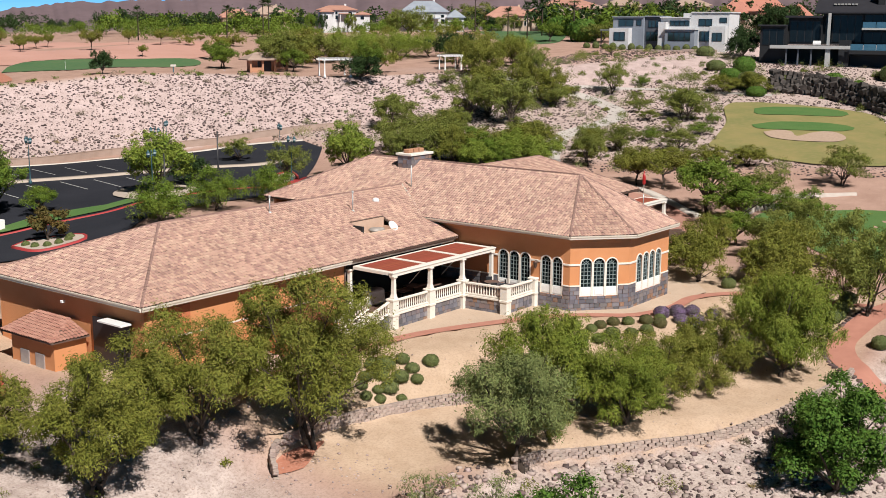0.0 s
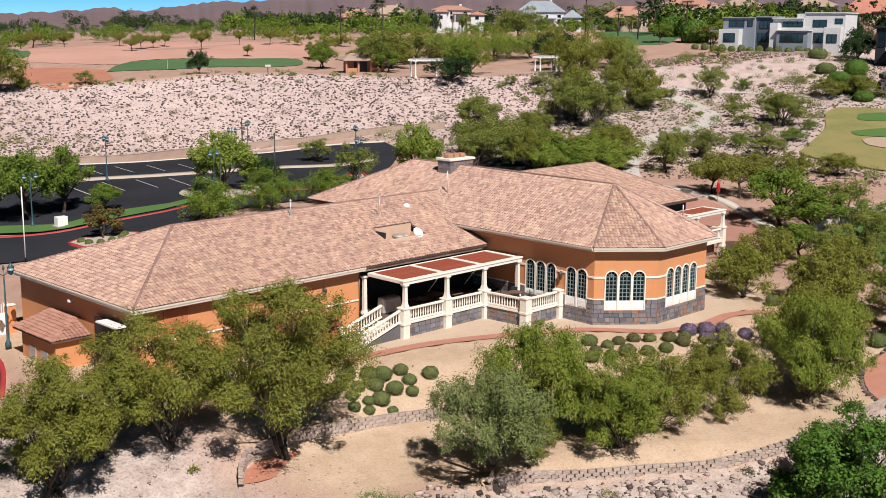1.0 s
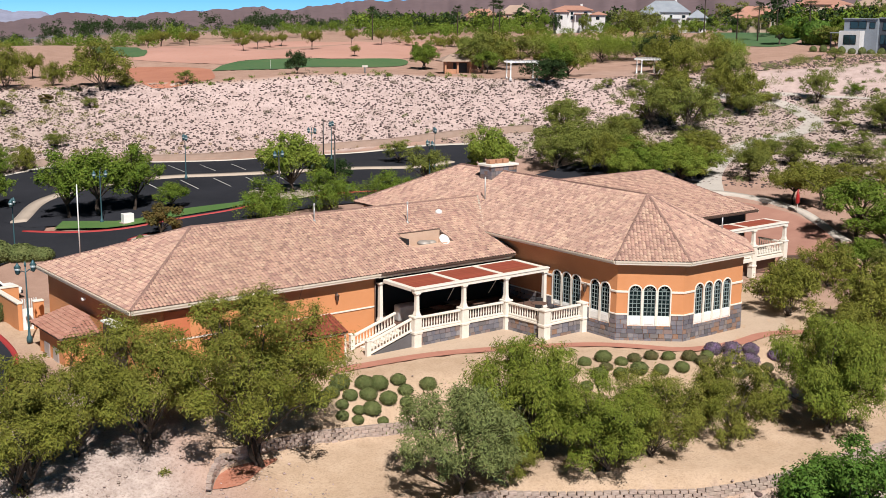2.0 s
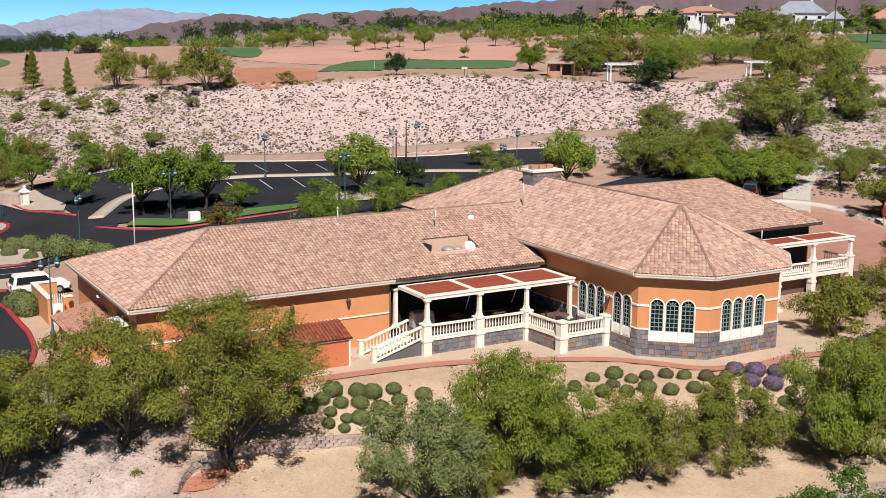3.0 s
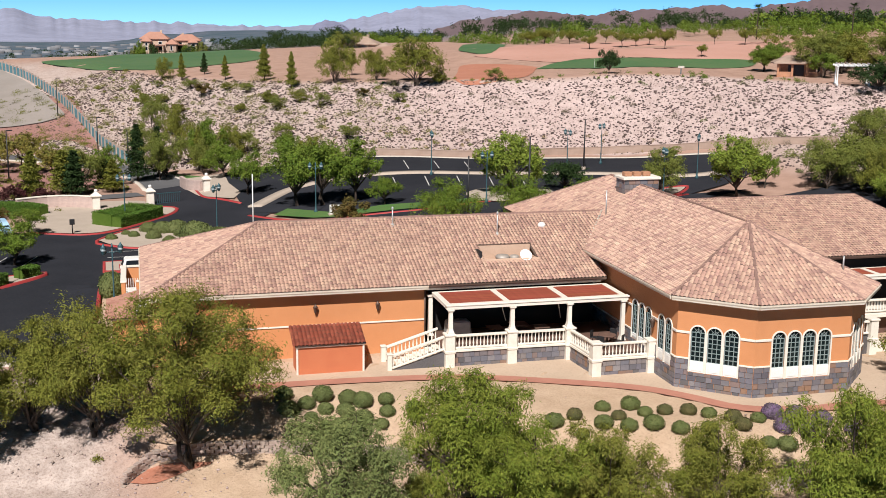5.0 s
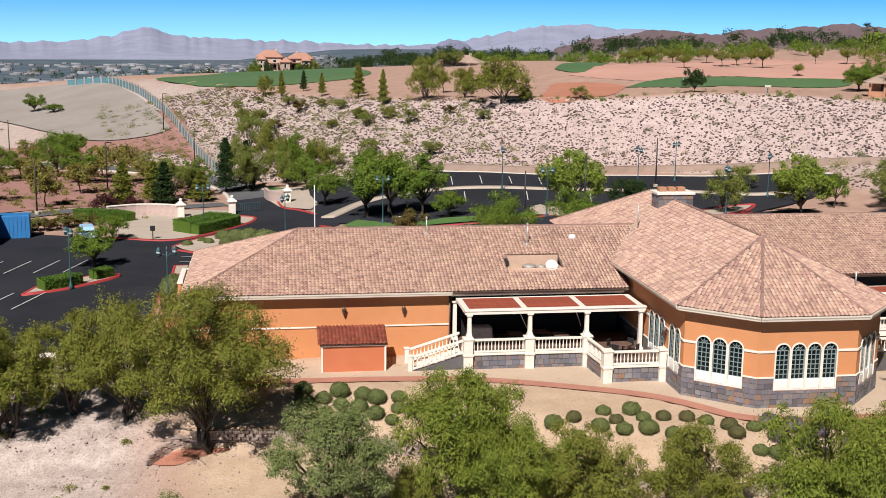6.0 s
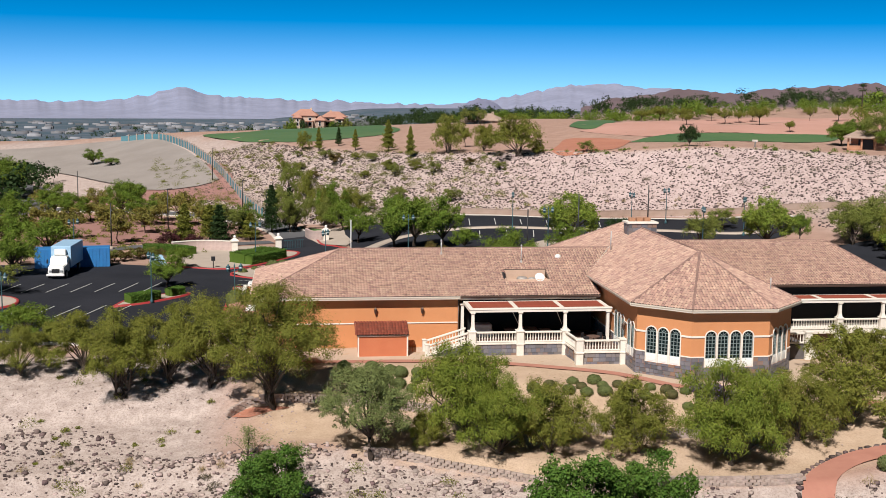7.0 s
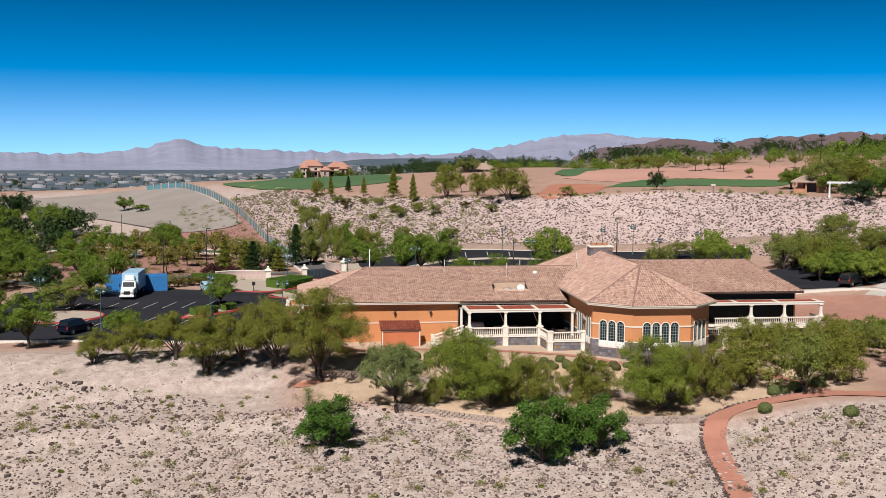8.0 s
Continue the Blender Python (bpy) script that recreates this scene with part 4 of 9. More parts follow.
def balustrade(p0, p1, parent, z=DECK, z2=None, spacing=0.24):
    """Rails and balusters between two plan points; a second height makes it climb."""
    z2 = z if z2 is None else z2
    m, ln = wall_frame(p0, p1)
    k = (z2 - z) / ln
    for name, za, zb, hw in (("bottom_rail", 0.08, 0.2, 0.09), ("top_rail", 0.86, 1.0, 0.11)):
        bm = box(0, ln, -hw, hw, za, zb, 0.02)
        for v in bm.verts:
            v.co.z += v.co.x * k + z
        part(name, bm, M_CREAM_STONE, parent, m=m)
    n = max(1, round(ln / spacing))
    for i in range(n):
        s = (i + 0.5) * ln / n
        ob = new("baluster", BALUSTER)
        ob.parent = parent
        ob.matrix_basis = m @ Matrix.Translation((s, 0, z + 0.2 + s * k))


def pedestal(x, y, parent, z0=-0.1, z1=2.2, w=0.3):
    bm = box(x - w, x + w, y - w, y + w, z0, z1 - 0.14, 0.015)
    box(x - w - 0.06, x + w + 0.06, y - w - 0.06, y + w + 0.06, z1 - 0.138, z1, 0.03, bm)
    box(x - w - 0.05, x + w + 0.05, y - w - 0.05, y + w + 0.05, DECK - 0.12, DECK + 0.05, 0.02, bm)
    return part("pedestal", bm, M_CREAM_STONE, parent)


terr = thing("terrace", "raised terrace with slate walls and cream balustrade beside the clubhouse", "terrace")
part("deck", slab([(0.3, 1.25), (0.3, -3.3), (8.7, -3.3), (8.8, -7.0), (12.7, -7.0), (12.7, 1.25)], DECK - 0.15, DECK), M_DECK, terr, "dark brown tiled deck")
part("deck_core", slab([(0.35, 1.2), (0.35, -3.2), (8.75, -3.2), (8.9, -6.9), (12.68, -6.9), (12.68, 1.2)], -0.3, DECK - 0.16), M_MORTAR, terr)
T = [(0.55, -3.35), (4.65, -3.35), (8.55, -3.4), (8.85, -7.1), (12.55, -7.1)]
TERR_WALLS = []
for i, (p, q) in enumerate(zip(T, T[1:])):
    d = (Vector(q) - Vector(p)).normalized() * 0.3
    p2, q2 = (p[0] + d.x, p[1] + d.y), (q[0] - d.x, q[1] - d.y)
    m, ln = wall_frame(p2, q2)
    wl = part("wall", box(0, ln, -0.02, 0.2, -0.3, 0.98), M_MORTAR, terr, m=m)
    part("coping", box(0, ln, -0.14, 0.18, 0.981, DECK + 0.06, 0.02), M_CREAM_STONE, terr, m=m)
    TERR_WALLS.append((p2, q2, wl))
    balustrade(p2, q2, terr)
for x, y in T:
    pedestal(x, y, terr)

# stairs down to the west
stair = thing("stairs", "cream stone stairs with balustrades climbing to the terrace", "stairs", (0, 0, 0))
n_steps = 7
for i in range(n_steps):
    x1 = 0.3 - i * 0.41
    part("step", box(x1 - 0.43, x1, -3.1, -1.35, -0.2, DECK - (i + 1) * DECK / (n_steps + 1) + 0.0, 0.01), M_CREAM_STONE, stair)
bm = bmesh.new()
sidepoly = [(0.28, -0.2), (0.28, 0.98), (-3.2, -0.02), (-3.2, -0.2)]
vs0 = [bm.verts.new((x, -3.32, z)) for x, z in sidepoly]
vs1 = [bm.verts.new((x, -3.1, z)) for x, z in sidepoly]
bm.faces.new(vs0)
bm.faces.new(vs1[::-1])
for i in range(4):
    j = (i + 1) % 4
    bm.faces.new((vs0[j], vs0[i], vs1[i], vs1[j]))
bmesh.ops.recalc_face_normals(bm, faces=bm.faces)
part("side_wall", bm, M_SLATE, stair, "slate side wall of the stairs")
balustrade((-3.15, -3.25), (0.3, -3.25), stair, 0.0, DECK - 0.02)
balustrade((-3.15, -1.35), (0.3, -1.35), stair, 0.0, DECK - 0.02)
for y in (-3.25, -1.35):
    bm = box(-3.4, -3.1, y - 0.15, y + 0.15, -0.2, 1.02, 0.02)
    box(-3.44, -3.06, y - 0.19, y + 0.19, 1.02, 1.1, 0.02, bm)
    part("newel", bm, M_CREAM_STONE, stair)
part("landing", box(-4.2, -3.15, -3.3, -1.2, -0.2, 0.03, 0.01), M_CREAM_STONE, stair)
rail = thing("handrail", "low dark red metal handrail beside the stairs", "railing", (0, 0, 0))
part("top_rail", box(-5.4, -4.15, -1.29, -1.23, 0.8, 0.86), M_SHED, rail)
for i in range(6):
    part("baluster", box(-5.35 + i * 0.22, -5.31 + i * 0.22, -1.28, -1.24, 0, 0.8), M_SHED, rail)


# ---- pergolas ----
def column(x, y, z0, z1, parent, w=0.135):
    bm = bmesh.new()
    for za, zb, wa, wb in ((z0, z0 + 0.1, w + 0.07, w + 0.07), (z0 + 0.1, z0 + 0.32, w + 0.05, w), (z0 + 0.32, z1 - 0.16, w, w * 0.86), (z1 - 0.16, z1 - 0.08, w, w + 0.04), (z1 - 0.08, z1, w + 0.07, w + 0.07)):
        r0 = [bm.verts.new((x + a * wa, y + b * wa, za)) for a, b in ((-1, -1), (1, -1), (1, 1), (-1, 1))]
        r1 = [bm.verts.new((x + a * wb, y + b * wb, zb)) for a, b in ((-1, -1), (1, -1), (1, 1), (-1, 1))]
        bm.faces.new(r0[::-1])
        bm.faces.new(r1)
        for i in range(4):
            j = (i + 1) % 4
            bm.faces.new((r0[i], r0[j], r1[j], r1[i]))
    return part("column", bm, M_CREAM, parent)


def pergola(name, x0, x1, y0, y1, z, cross, cols, foot, label, foot_y=None):
    """A cream beam frame with panels of red slats between cross beams."""
    p = thing(name, label, "pergola")
    bm = box(x0 - 0.15, x1 + 0.15, y0 - 0.16, y0 + 0.16, z - 0.3, z, 0.02)
    box(x0 - 0.2, x1 + 0.2, y0 - 0.22, y0 + 0.22, z - 0.08, z + 0.03, 0.02, bm)
    part("front_beam", bm, M_CREAM, p)
    part("back_beam", box(x0, x1, y1 - 0.1, y1 + 0.1, z - 0.25, z - 0.02, 0.02), M_CREAM, p)
    for c in cross:
        part("cross_beam", box(c - 0.19, c + 0.19, y0 + 0.22, y1 - 0.1, z - 0.22, z + 0.02, 0.02), M_CREAM, p)
    sl = None
    for a, b in zip(cross, cross[1:]):
        y = y0 + 0.34
        key = round(b - a, 2)
        bm = box(0, b - a - 0.4, 0, 0.15, -0.03, 0.03)
        for v in bm.verts:
            v.co.z += v.co.y * 0.35
        me = bpy.data.meshes.new("slat")
        bm.to_mesh(me)
        bm.free()
        me.materials.append(M_REDSLAT)
        while y < y1 - 0.25:
            ob = new("slat", me)
            ob.parent = p
            ob.matrix_basis = Matrix.Translation((a + 0.2, y, z - 0.09))
            y += 0.165
    for x, y in cols:
        column(x, y, foot, z - 0.3, p)
    return p


pg = pergola("pergola", 0.45, 12.35, -3.4, 0.15, 4.06, (0.45, 4.35, 8.3, 12.25), [(0.6, -3.4), (4.65, -3.4), (8.5, -3.4)], 2.2, "cream pergola with dark red slatted panels over the terrace")
column(12.2, -3.4, DECK, 3.76, pg)
column(0.25, 0.35, DECK, 3.8, pg)

# east terrace and pergola
DECK_E = 1.72
terr_e = thing("terrace", "raised east terrace with cream balustrade under a pergola", "terrace")
part("deck", box(26.3, 41.9, -3.2, -0.12, DECK_E - 0.3, DECK_E, 0.02), M_CREAM_STONE, terr_e, "cream edged terrace slab")
# dark brown here stands in for the shaded gap beneath the slab
part("base_wall", box(26.3, 41.5, -2.3, -0.12, -0.3, DECK_E - 0.302), M_DECK, terr_e, "recessed wall under the terrace, dark tone standing in for shade")
TE = [(28.6, -3.0), (33.2, -3.0), (37.2, -3.0), (41.6, -3.0)]
for p, q in zip(TE, TE[1:]):
    balustrade((p[0] + 0.3, p[1]), (q[0] - 0.3, q[1]), terr_e, z=DECK_E)
for x, y in TE[1:]:
    pedestal(x, y, terr_e, z1=2.85, w=0.26)
balustrade((41.6, -2.7), (41.6, -0.3), terr_e, z=DECK_E)
# landing and stairs beside the turret
part("landing", box(26.2, 28.7, -6.6, -3.52, -0.3, 1.26), M_MORTAR, terr_e, "slate-faced stair landing")
balustrade((26.4, -6.6), (28.4, -6.6), terr_e, z=1.3)
pedestal(28.7, -6.6, terr_e, z1=2.45, w=0.28)
for i in range(6):
    part("tread", box(28.72 + i * 0.3, 29.02 + i * 0.3, -6.3, -3.9, -0.3, 1.08 - i * 0.18, 0.01), M_CREAM_STONE, terr_e)
pergola("pergola", 26.6, 41.7, -3.0, -0.7, 4.45, (26.6, 31.6, 36.6, 41.6), [(33.2, -3.0), (37.2, -3.0), (41.6, -3.0)], 2.85, "cream pergola with dark red slatted panels over the east terrace")


# ---- vegetation builders ----
def leaf_quads(C, rng, length, width, droop=0.3, out=None, coher=1.0):
    """Small leaf blades at the points C; droop bends them to the ground, out turns their faces outwards."""
    n = len(C)
    d = rng.normal(size=(n, 3))
    d[:, 2] -= droop * 2
    if out is not None:
        nrm = out * coher + rng.normal(size=(n, 3)) * 0.42
        nrm /= np.linalg.norm(nrm, axis=1)[:, None] + 1e-9
        d -= nrm * (d * nrm).sum(1)[:, None]
    d /= np.linalg.norm(d, axis=1)[:, None] + 1e-9
    w = np.cross(d, rng.normal(size=(n, 3)) if out is None else nrm)
    w /= np.linalg.norm(w, axis=1)[:, None] + 1e-9
    s = rng.uniform(0.6, 1.35, n)[:, None]
    d, w = d * length * s, w * width * 0.5 * s
    V = np.stack([C, C + d * 0.5 + w, C + d, C + d * 0.5 - w], 1).reshape(-1, 3)
    return V, np.arange(n * 4).reshape(n, 4)


def crown_points(rng, r, h, lobes, leaves, base=0.28, flat=1.0, wisp=0.16, droop=0.3):
    """An uneven crown: foliage lobes of several sizes set round the limbs with gaps between, each of ragged sub-clumps.
    Gives lobe centres, leaf points and the way each leaf faces."""
    ch = h * (1 - base) / 2
    mid = h * base + ch
    k = np.arange(lobes) + rng.uniform(0, 1)
    zz = 1 - 1.7 * (k / lobes) + rng.uniform(-0.2, 0.2, lobes)
    zz = np.clip(zz, -0.85, 0.98)
    az = k * 2.4 + rng.uniform(-0.5, 0.5, lobes)
    rr = np.sqrt(np.maximum(1 - zz * zz, 0.03))
    far = rng.uniform(0.5, 0.95, lobes)
    C = np.stack([np.cos(az) * rr * r, np.sin(az) * rr * r, zz * ch * flat], 1) * far[:, None]
    C[:, 2] += mid
    R = rng.uniform(0.19, 0.37, lobes) * r * (1.25 - 0.35 * far)
    # a few inner lobes close the heart of the crown
    m = max(2, lobes // 6)
    C = np.concatenate([C, np.stack([rng.normal(0, 0.18, m) * r, rng.normal(0, 0.18, m) * r, mid + rng.uniform(-0.3, 0.35, m) * ch], 1)])
    R = np.concatenate([R, rng.uniform(0.28, 0.4, m) * r])
    share = R ** 2 / (R ** 2).sum()
    P, O = [], []
    for c, rad, sh in zip(C, R, share):
        n = int(leaves * sh)
        subs = 26
        sd = rng.normal(size=(subs, 3))
        sd[:, 2] += 0.4
        sd /= np.linalg.norm(sd, axis=1)[:, None]
        sr = rng.uniform(0.55, 1.0, subs) + (rng.uniform(0, 1, subs) < wisp) * rng.uniform(0.2, 0.6, subs)
        sq = np.array([1, 1, 0.78])
        sc = sd * (sr * rad)[:, None] * sq
        i = rng.randint(0, subs, n)
        off = rng.normal(size=(n, 3)) * rad * rng.uniform(0.10, 0.24, subs)[i][:, None]
        q = sc[i] + off
        q[:, 2] -= droop * 0.5 * rad * rng.uniform(0, 1, n) ** 2
        o = sd[i] * 0.6 + off / (np.linalg.norm(off, axis=1)[:, None] + 1e-9) * 0.6
        o[:, 2] += 0.35
        P.append(c + q)
        O.append(o / (np.linalg.norm(o, axis=1)[:, None] + 1e-9))
    P, O = np.concatenate(P), np.concatenate(O)
    lo = h * base * 0.55
    keep = P[:, 2] > lo * rng.uniform(0.6, 1.2, len(P))
    return C, P[keep], O[keep]


def tree_proto(name, seed, h, r, lobes, leaves, leaf, leafmat, trunk_r=0.16, base=0.28, droop=0.3, limbs=6, flat=1.0, lean=0.12, stems=1, wisp=0.16):
    """Trunk and crown meshes of one kind of tree."""
    rng = np.random.RandomState(seed)
    C, Pn, On = crown_points(rng, r, h, lobes, leaves, base, flat, wisp, droop)
    V, F = leaf_quads(Pn, rng, leaf[0], leaf[1], droop, On)
    crown = quads("crown", V, F)
    crown.materials.append(leafmat)
    bm = bmesh.new()
    n = len(C)
    for s in range(stems):
        a0 = rng.uniform(0, 6.28)
        foot = Vector((math.cos(a0), math.sin(a0), 0)) * (0.12 * (stems > 1))
        fork = foot + Vector((rng.uniform(-lean, lean) * r, rng.uniform(-lean, lean) * r, h * base * rng.uniform(0.75, 1.1)))
        mid = foot.lerp(fork, 0.5) + Vector((rng.uniform(-0.06, 0.06) * r, rng.uniform(-0.06, 0.06) * r, 0))
        tr = trunk_r / math.sqrt(stems)
        tube([foot - Vector((0, 0, 0.3)), foot + Vector((0, 0, 0.1)), mid, fork], [tr * 1.5, tr * 1.15, tr, tr * 0.85], 7, bm)
        for k in range(s, n, stems):
            e = Vector(C[k])
            m1 = fork.lerp(e, 0.5) + Vector((rng.uniform(-0.1, 0.1) * r, rng.uniform(-0.1, 0.1) * r, 0.05 * h))
            tube([fork, m1, e], [tr * 0.6, tr * 0.36, tr * 0.14], 5, bm)
            for j in range(2 if limbs > 6 else 0):
                e2 = e + Vector(rng.normal(size=3)) * 0.13 * r
                tube([m1.lerp(e, 0.5), e2], [tr * 0.2, tr * 0.05], 4, bm)
    trunk = bpy.data.meshes.new("trunk")
    bm.to_mesh(trunk)
    bm.free()
    trunk.materials.append(M_BARK)
    return trunk, crown, h, r


def pine_proto(seed, h, r, leafmat, n=5200):
    rng = np.random.RandomState(seed)
    z = rng.uniform(0.1, 1, n) ** 0.9
    lay = 0.72 + 0.28 * np.sin(z * 38 + rng.uniform(0, 1))
    rad = r * (1.02 - z) ** 0.8 * lay * np.sqrt(rng.uniform(0.1, 1, n))
    a = rng.uniform(0, 6.283, n)
    rad *= 1 + 0.25 * np.sin(a * 3 + z * 9)
    Pn = np.stack([rad * np.cos(a), rad * np.sin(a), z * h], 1)
    V, F = leaf_quads(Pn, rng, 0.32, 0.12, 0.1)
    crown = quads("crown", V, F)
    crown.materials.append(leafmat)
    bm = tube([(0, 0, -0.3), (0, 0, h * 0.4), (0.03, 0, h * 0.97)], [0.17, 0.11, 0.02], 6)
    trunk = bpy.data.meshes.new("trunk")
    bm.to_mesh(trunk)
    bm.free()
    trunk.materials.append(M_BARK)
    return trunk, crown, h, r


def plant(proto, x, y, h, r, label, rz=0.0, group="", z=None, name="tree"):
    """Sets one tree: an empty at its foot with trunk and crown."""
    trunk, crown, h0, r0 = proto
    z = float(hgt(x, y)) if z is None else z
    t = thing(name, label, "tree", (x, y, z), rz, group)
    t.scale = (r / r0, r / r0, h / h0)
    part("trunk", trunk, None, t)
    part("crown", crown, None, t)
    return t


# prototypes, near ones dense, far ones coarse
P_MESQ = [tree_proto("a", s, 6.2, 3.2, 16, 38000, (0.155, 0.046), M_LEAF_OLIVE, 0.2, 0.12, 0.35, 8, stems=3, wisp=0.16) for s in (1, 2, 3)]
P_TALL = [tree_proto("b", 5, 9.2, 4.3, 22, 66000, (0.165, 0.05), M_LEAF_OLIVE, 0.21, 0.16, 0.35, 10, stems=3, wisp=0.1)]
P_GREY = [tree_proto("c", s, 6.2, 3.4, 14, 36000, (0.15, 0.05), M_LEAF_GREY, 0.18, 0.24, 0.3, 8, wisp=0.3) for s in (7, 8)]
P_PEPPER = [tree_proto("d", s, 6.0, 2.9, 19, 46000, (0.165, 0.042), M_LEAF_PEPPER, 0.13, 0.06, 0.9, 8, wisp=0.4) for s in (9, 10)]
P_LOW = [tree_proto("e", s, 4.6, 2.7, 17, 36000, (0.15, 0.042), M_LEAF_OLIVE, 0.09, 0.03, 0.6, 9, stems=3, wisp=0.45) for s in (11, 12)]
P_DENSE = [tree_proto("h", 13, 5.6, 3.6, 16, 20000, (0.19, 0.11), M_LEAF_DEEP, 0.15, 0.06, 0.1, 6, wisp=0.1)]
P_SPARSE = [tree_proto("s", 14, 3.2, 1.5, 7, 1500, (0.15, 0.04), M_LEAF_GREY, 0.05, 0.2, 0.3, 8, wisp=0.4)]
P_GREEN = [tree_proto("g", s, 6.0, 3.0, 13, 10000, (0.21, 0.1), M_LEAF_GREEN, 0.16, 0.22, 0.2, 6) for s in (21, 22)]
P_BRIGHT = [tree_proto("br", 23, 6.0, 3.1, 14, 12000, (0.22, 0.12), M_LEAF_BRIGHT, 0.14, 0.2, 0.1, 6)]
P_OLIVE = [tree_proto("o", s, 5.0, 2.8, 11, 8500, (0.21, 0.075), M_LEAF_MID, 0.14, 0.2, 0.3, 6, stems=2, wisp=0.25) for s in (24, 25)]
P_WISP = [tree_proto("w", 26, 3.8, 2.8, 12, 11000, (0.24, 0.05), M_LEAF_GREEN, 0.08, 0.12, 0.2, 9, stems=3, wisp=0.4)]
P_BWISP = [tree_proto("bw", 27, 5.0, 5.0, 18, 13000, (0.2, 0.085), M_LEAF_BRIGHT, 0.12, 0.2, 0.3, 8, stems=2, wisp=0.4)]
P_HILL = [tree_proto("hl", s, 4.0, 2.8, 10, 7500, (0.21, 0.08), M_LEAF_OLIVE, 0.12, 0.42, 0.2, 7, flat=0.8) for s in (28, 29)]
P_GOLD = [tree_proto("go", s, 4.4, 2.6, 8, 3000, (0.30, 0.13), M_LEAF_GOLD, 0.09, 0.36, 0.2, 6) for s in (30, 31)]
P_RUST = [tree_proto("ru", 32, 3.0, 1.7, 9, 3600, (0.2, 0.12), M_LEAF_RUST, 0.09, 0.25, 0.2, 6)]
P_MAROON = [tree_proto("ma", 33, 3.0, 2.0, 8, 3000, (0.26, 0.13), M_LEAF_MAROON, 0.09, 0.15, 0.2, 6)]
P_DARK = [tree_proto("dk", 34, 4.0, 2.6, 12, 8000, (0.21, 0.1), M_LEAF_DARK, 0.12, 0.15, 0.2, 6)]
P_BUSHY = [tree_proto("bu", s, 4.6, 2.8, 12, 9000, (0.27, 0.07), M_LEAF_OLIVE, 0.12, 0.05, 0.5, 8, stems=3, wisp=0.3) for s in (41, 42)]
P_PINE = [pine_proto(35, 6.5, 2.0, M_LEAF_DARK), pine_proto(36, 6.5, 2.0, M_LEAF_OLIVE)]

# south side of the clubhouse
FORE = [
    (P_MESQ[0], -24.0, -6.6, 6.4, 3.3, "grey-olive mesquite with many thin stems on the sandy bank"),
    (P_MESQ[1], -20.7, -8.0, 7.5, 3.6, "grey-olive mesquite with bare inner twigs on the sandy bank"),
    (P_TALL[0], -15.8, -11.5, 10.0, 4.7, "tall spreading olive-green mesquite beside the curved block wall"),
    (P_MESQ[2], -27.3, -8.5, 6.8, 3.6, "grey-olive mesquite at the edge of the bank"),
    (P_MESQ[0], -31.0, -3.8, 5.4, 3.3, "low olive-green mesquite near the car park"),
    (P_MESQ[1], -36.0, -3.6, 4.2, 2.4, "low olive-green mesquite near the car park"),
    (P_MESQ[2], -39.6, -3.8, 3.7, 2.0, "small olive-green mesquite near the car park"),
    (P_GREY[0], -9.0, -20.6, 6.6, 3.5, "grey-green acacia on the lower terrace"),
    (P_PEPPER[0], -2.4, -17.8, 7.2, 3.5, "drooping green pepper tree below the terrace path"),
    (P_PEPPER[1], -0.2, -22.0, 5.4, 3.2, "drooping green pepper tree on the slope"),
    (P_LOW[0], 3.3, -22.0, 5.1, 2.9, "low olive-green tree with branches to the ground"),
    (P_LOW[1], 9.0, -23.1, 4.8, 2.8, "low bare-stemmed olive tree beside the retaining wall"),
    (P_PEPPER[1], 14.7, -25.7, 7.5, 3.5, "tall green pepper tree beside the red path"),
    (P_LOW[0], 20.6, -22.9, 5.4, 2.9, "bushy olive-green tree beside the red path"),
    (P_DENSE[0], 2.0, -33.6, 5.6, 3.6, "dense dark green tree on the rocky slope"),
    (P_DENSE[0], -15.9, -27.6, 4.4, 3.1, "dense dark green tree on the rocky slope"),
    (P_DENSE[0], 7.0, -32.8, 4.4, 3.0, "dense dark green tree at the foot of the slope"),
    (P_SPARSE[0], -17.3, -20.6, 3.0, 1.5, "sparse pale sapling on the lower terrace"),
    (P_SPARSE[0], -14.4, -22.6, 2.8, 1.3, "sparse pale sapling on the lower terrace"),
    (P_LOW[1], -5.0, -19.6, 2.4, 1.4, "dry brownish shrub beside the retaining wall"),
]
for k, (pr, x, y, h, r, lb) in enumerate(FORE):
    plant(pr, x, y, h, r, lb, rz=47 * k)

KINDS = {
    "bushy": (P_BUSHY, "bushy olive-green mesquite with foliage to the ground"),
    "bright": (P_BRIGHT, "bright yellow-green tree in a car park island"),
    "wisp": (P_WISP, "wispy green palo verde beside the car park"),
    "olive": (P_OLIVE, "olive-green desert tree with an open crown"),
    "green": (P_GREEN, "round green shade tree"),
    "rust": (P_RUST, "small round tree with rust-tinged leaves"),
    "bgreen": (P_BRIGHT, "bright green round tree beside the roof"),
    "dkgreen": (P_DARK, "dark green low tree"),
    "umb": (P_HILL, "umbrella-shaped green mesquite on a bare trunk"),
    "hill": (P_HILL, "umbrella-shaped olive tree on the golf course"),
    "pine": (P_PINE, "conical dark green pine"),
    "bwisp": (P_BWISP, "spreading bright green palo verde"),
    "gold": (P_GOLD, "young tree with yellowing leaves on red gravel"),
    "maroon": (P_MAROON, "small maroon-leaved plum tree beside the entrance wall"),
}
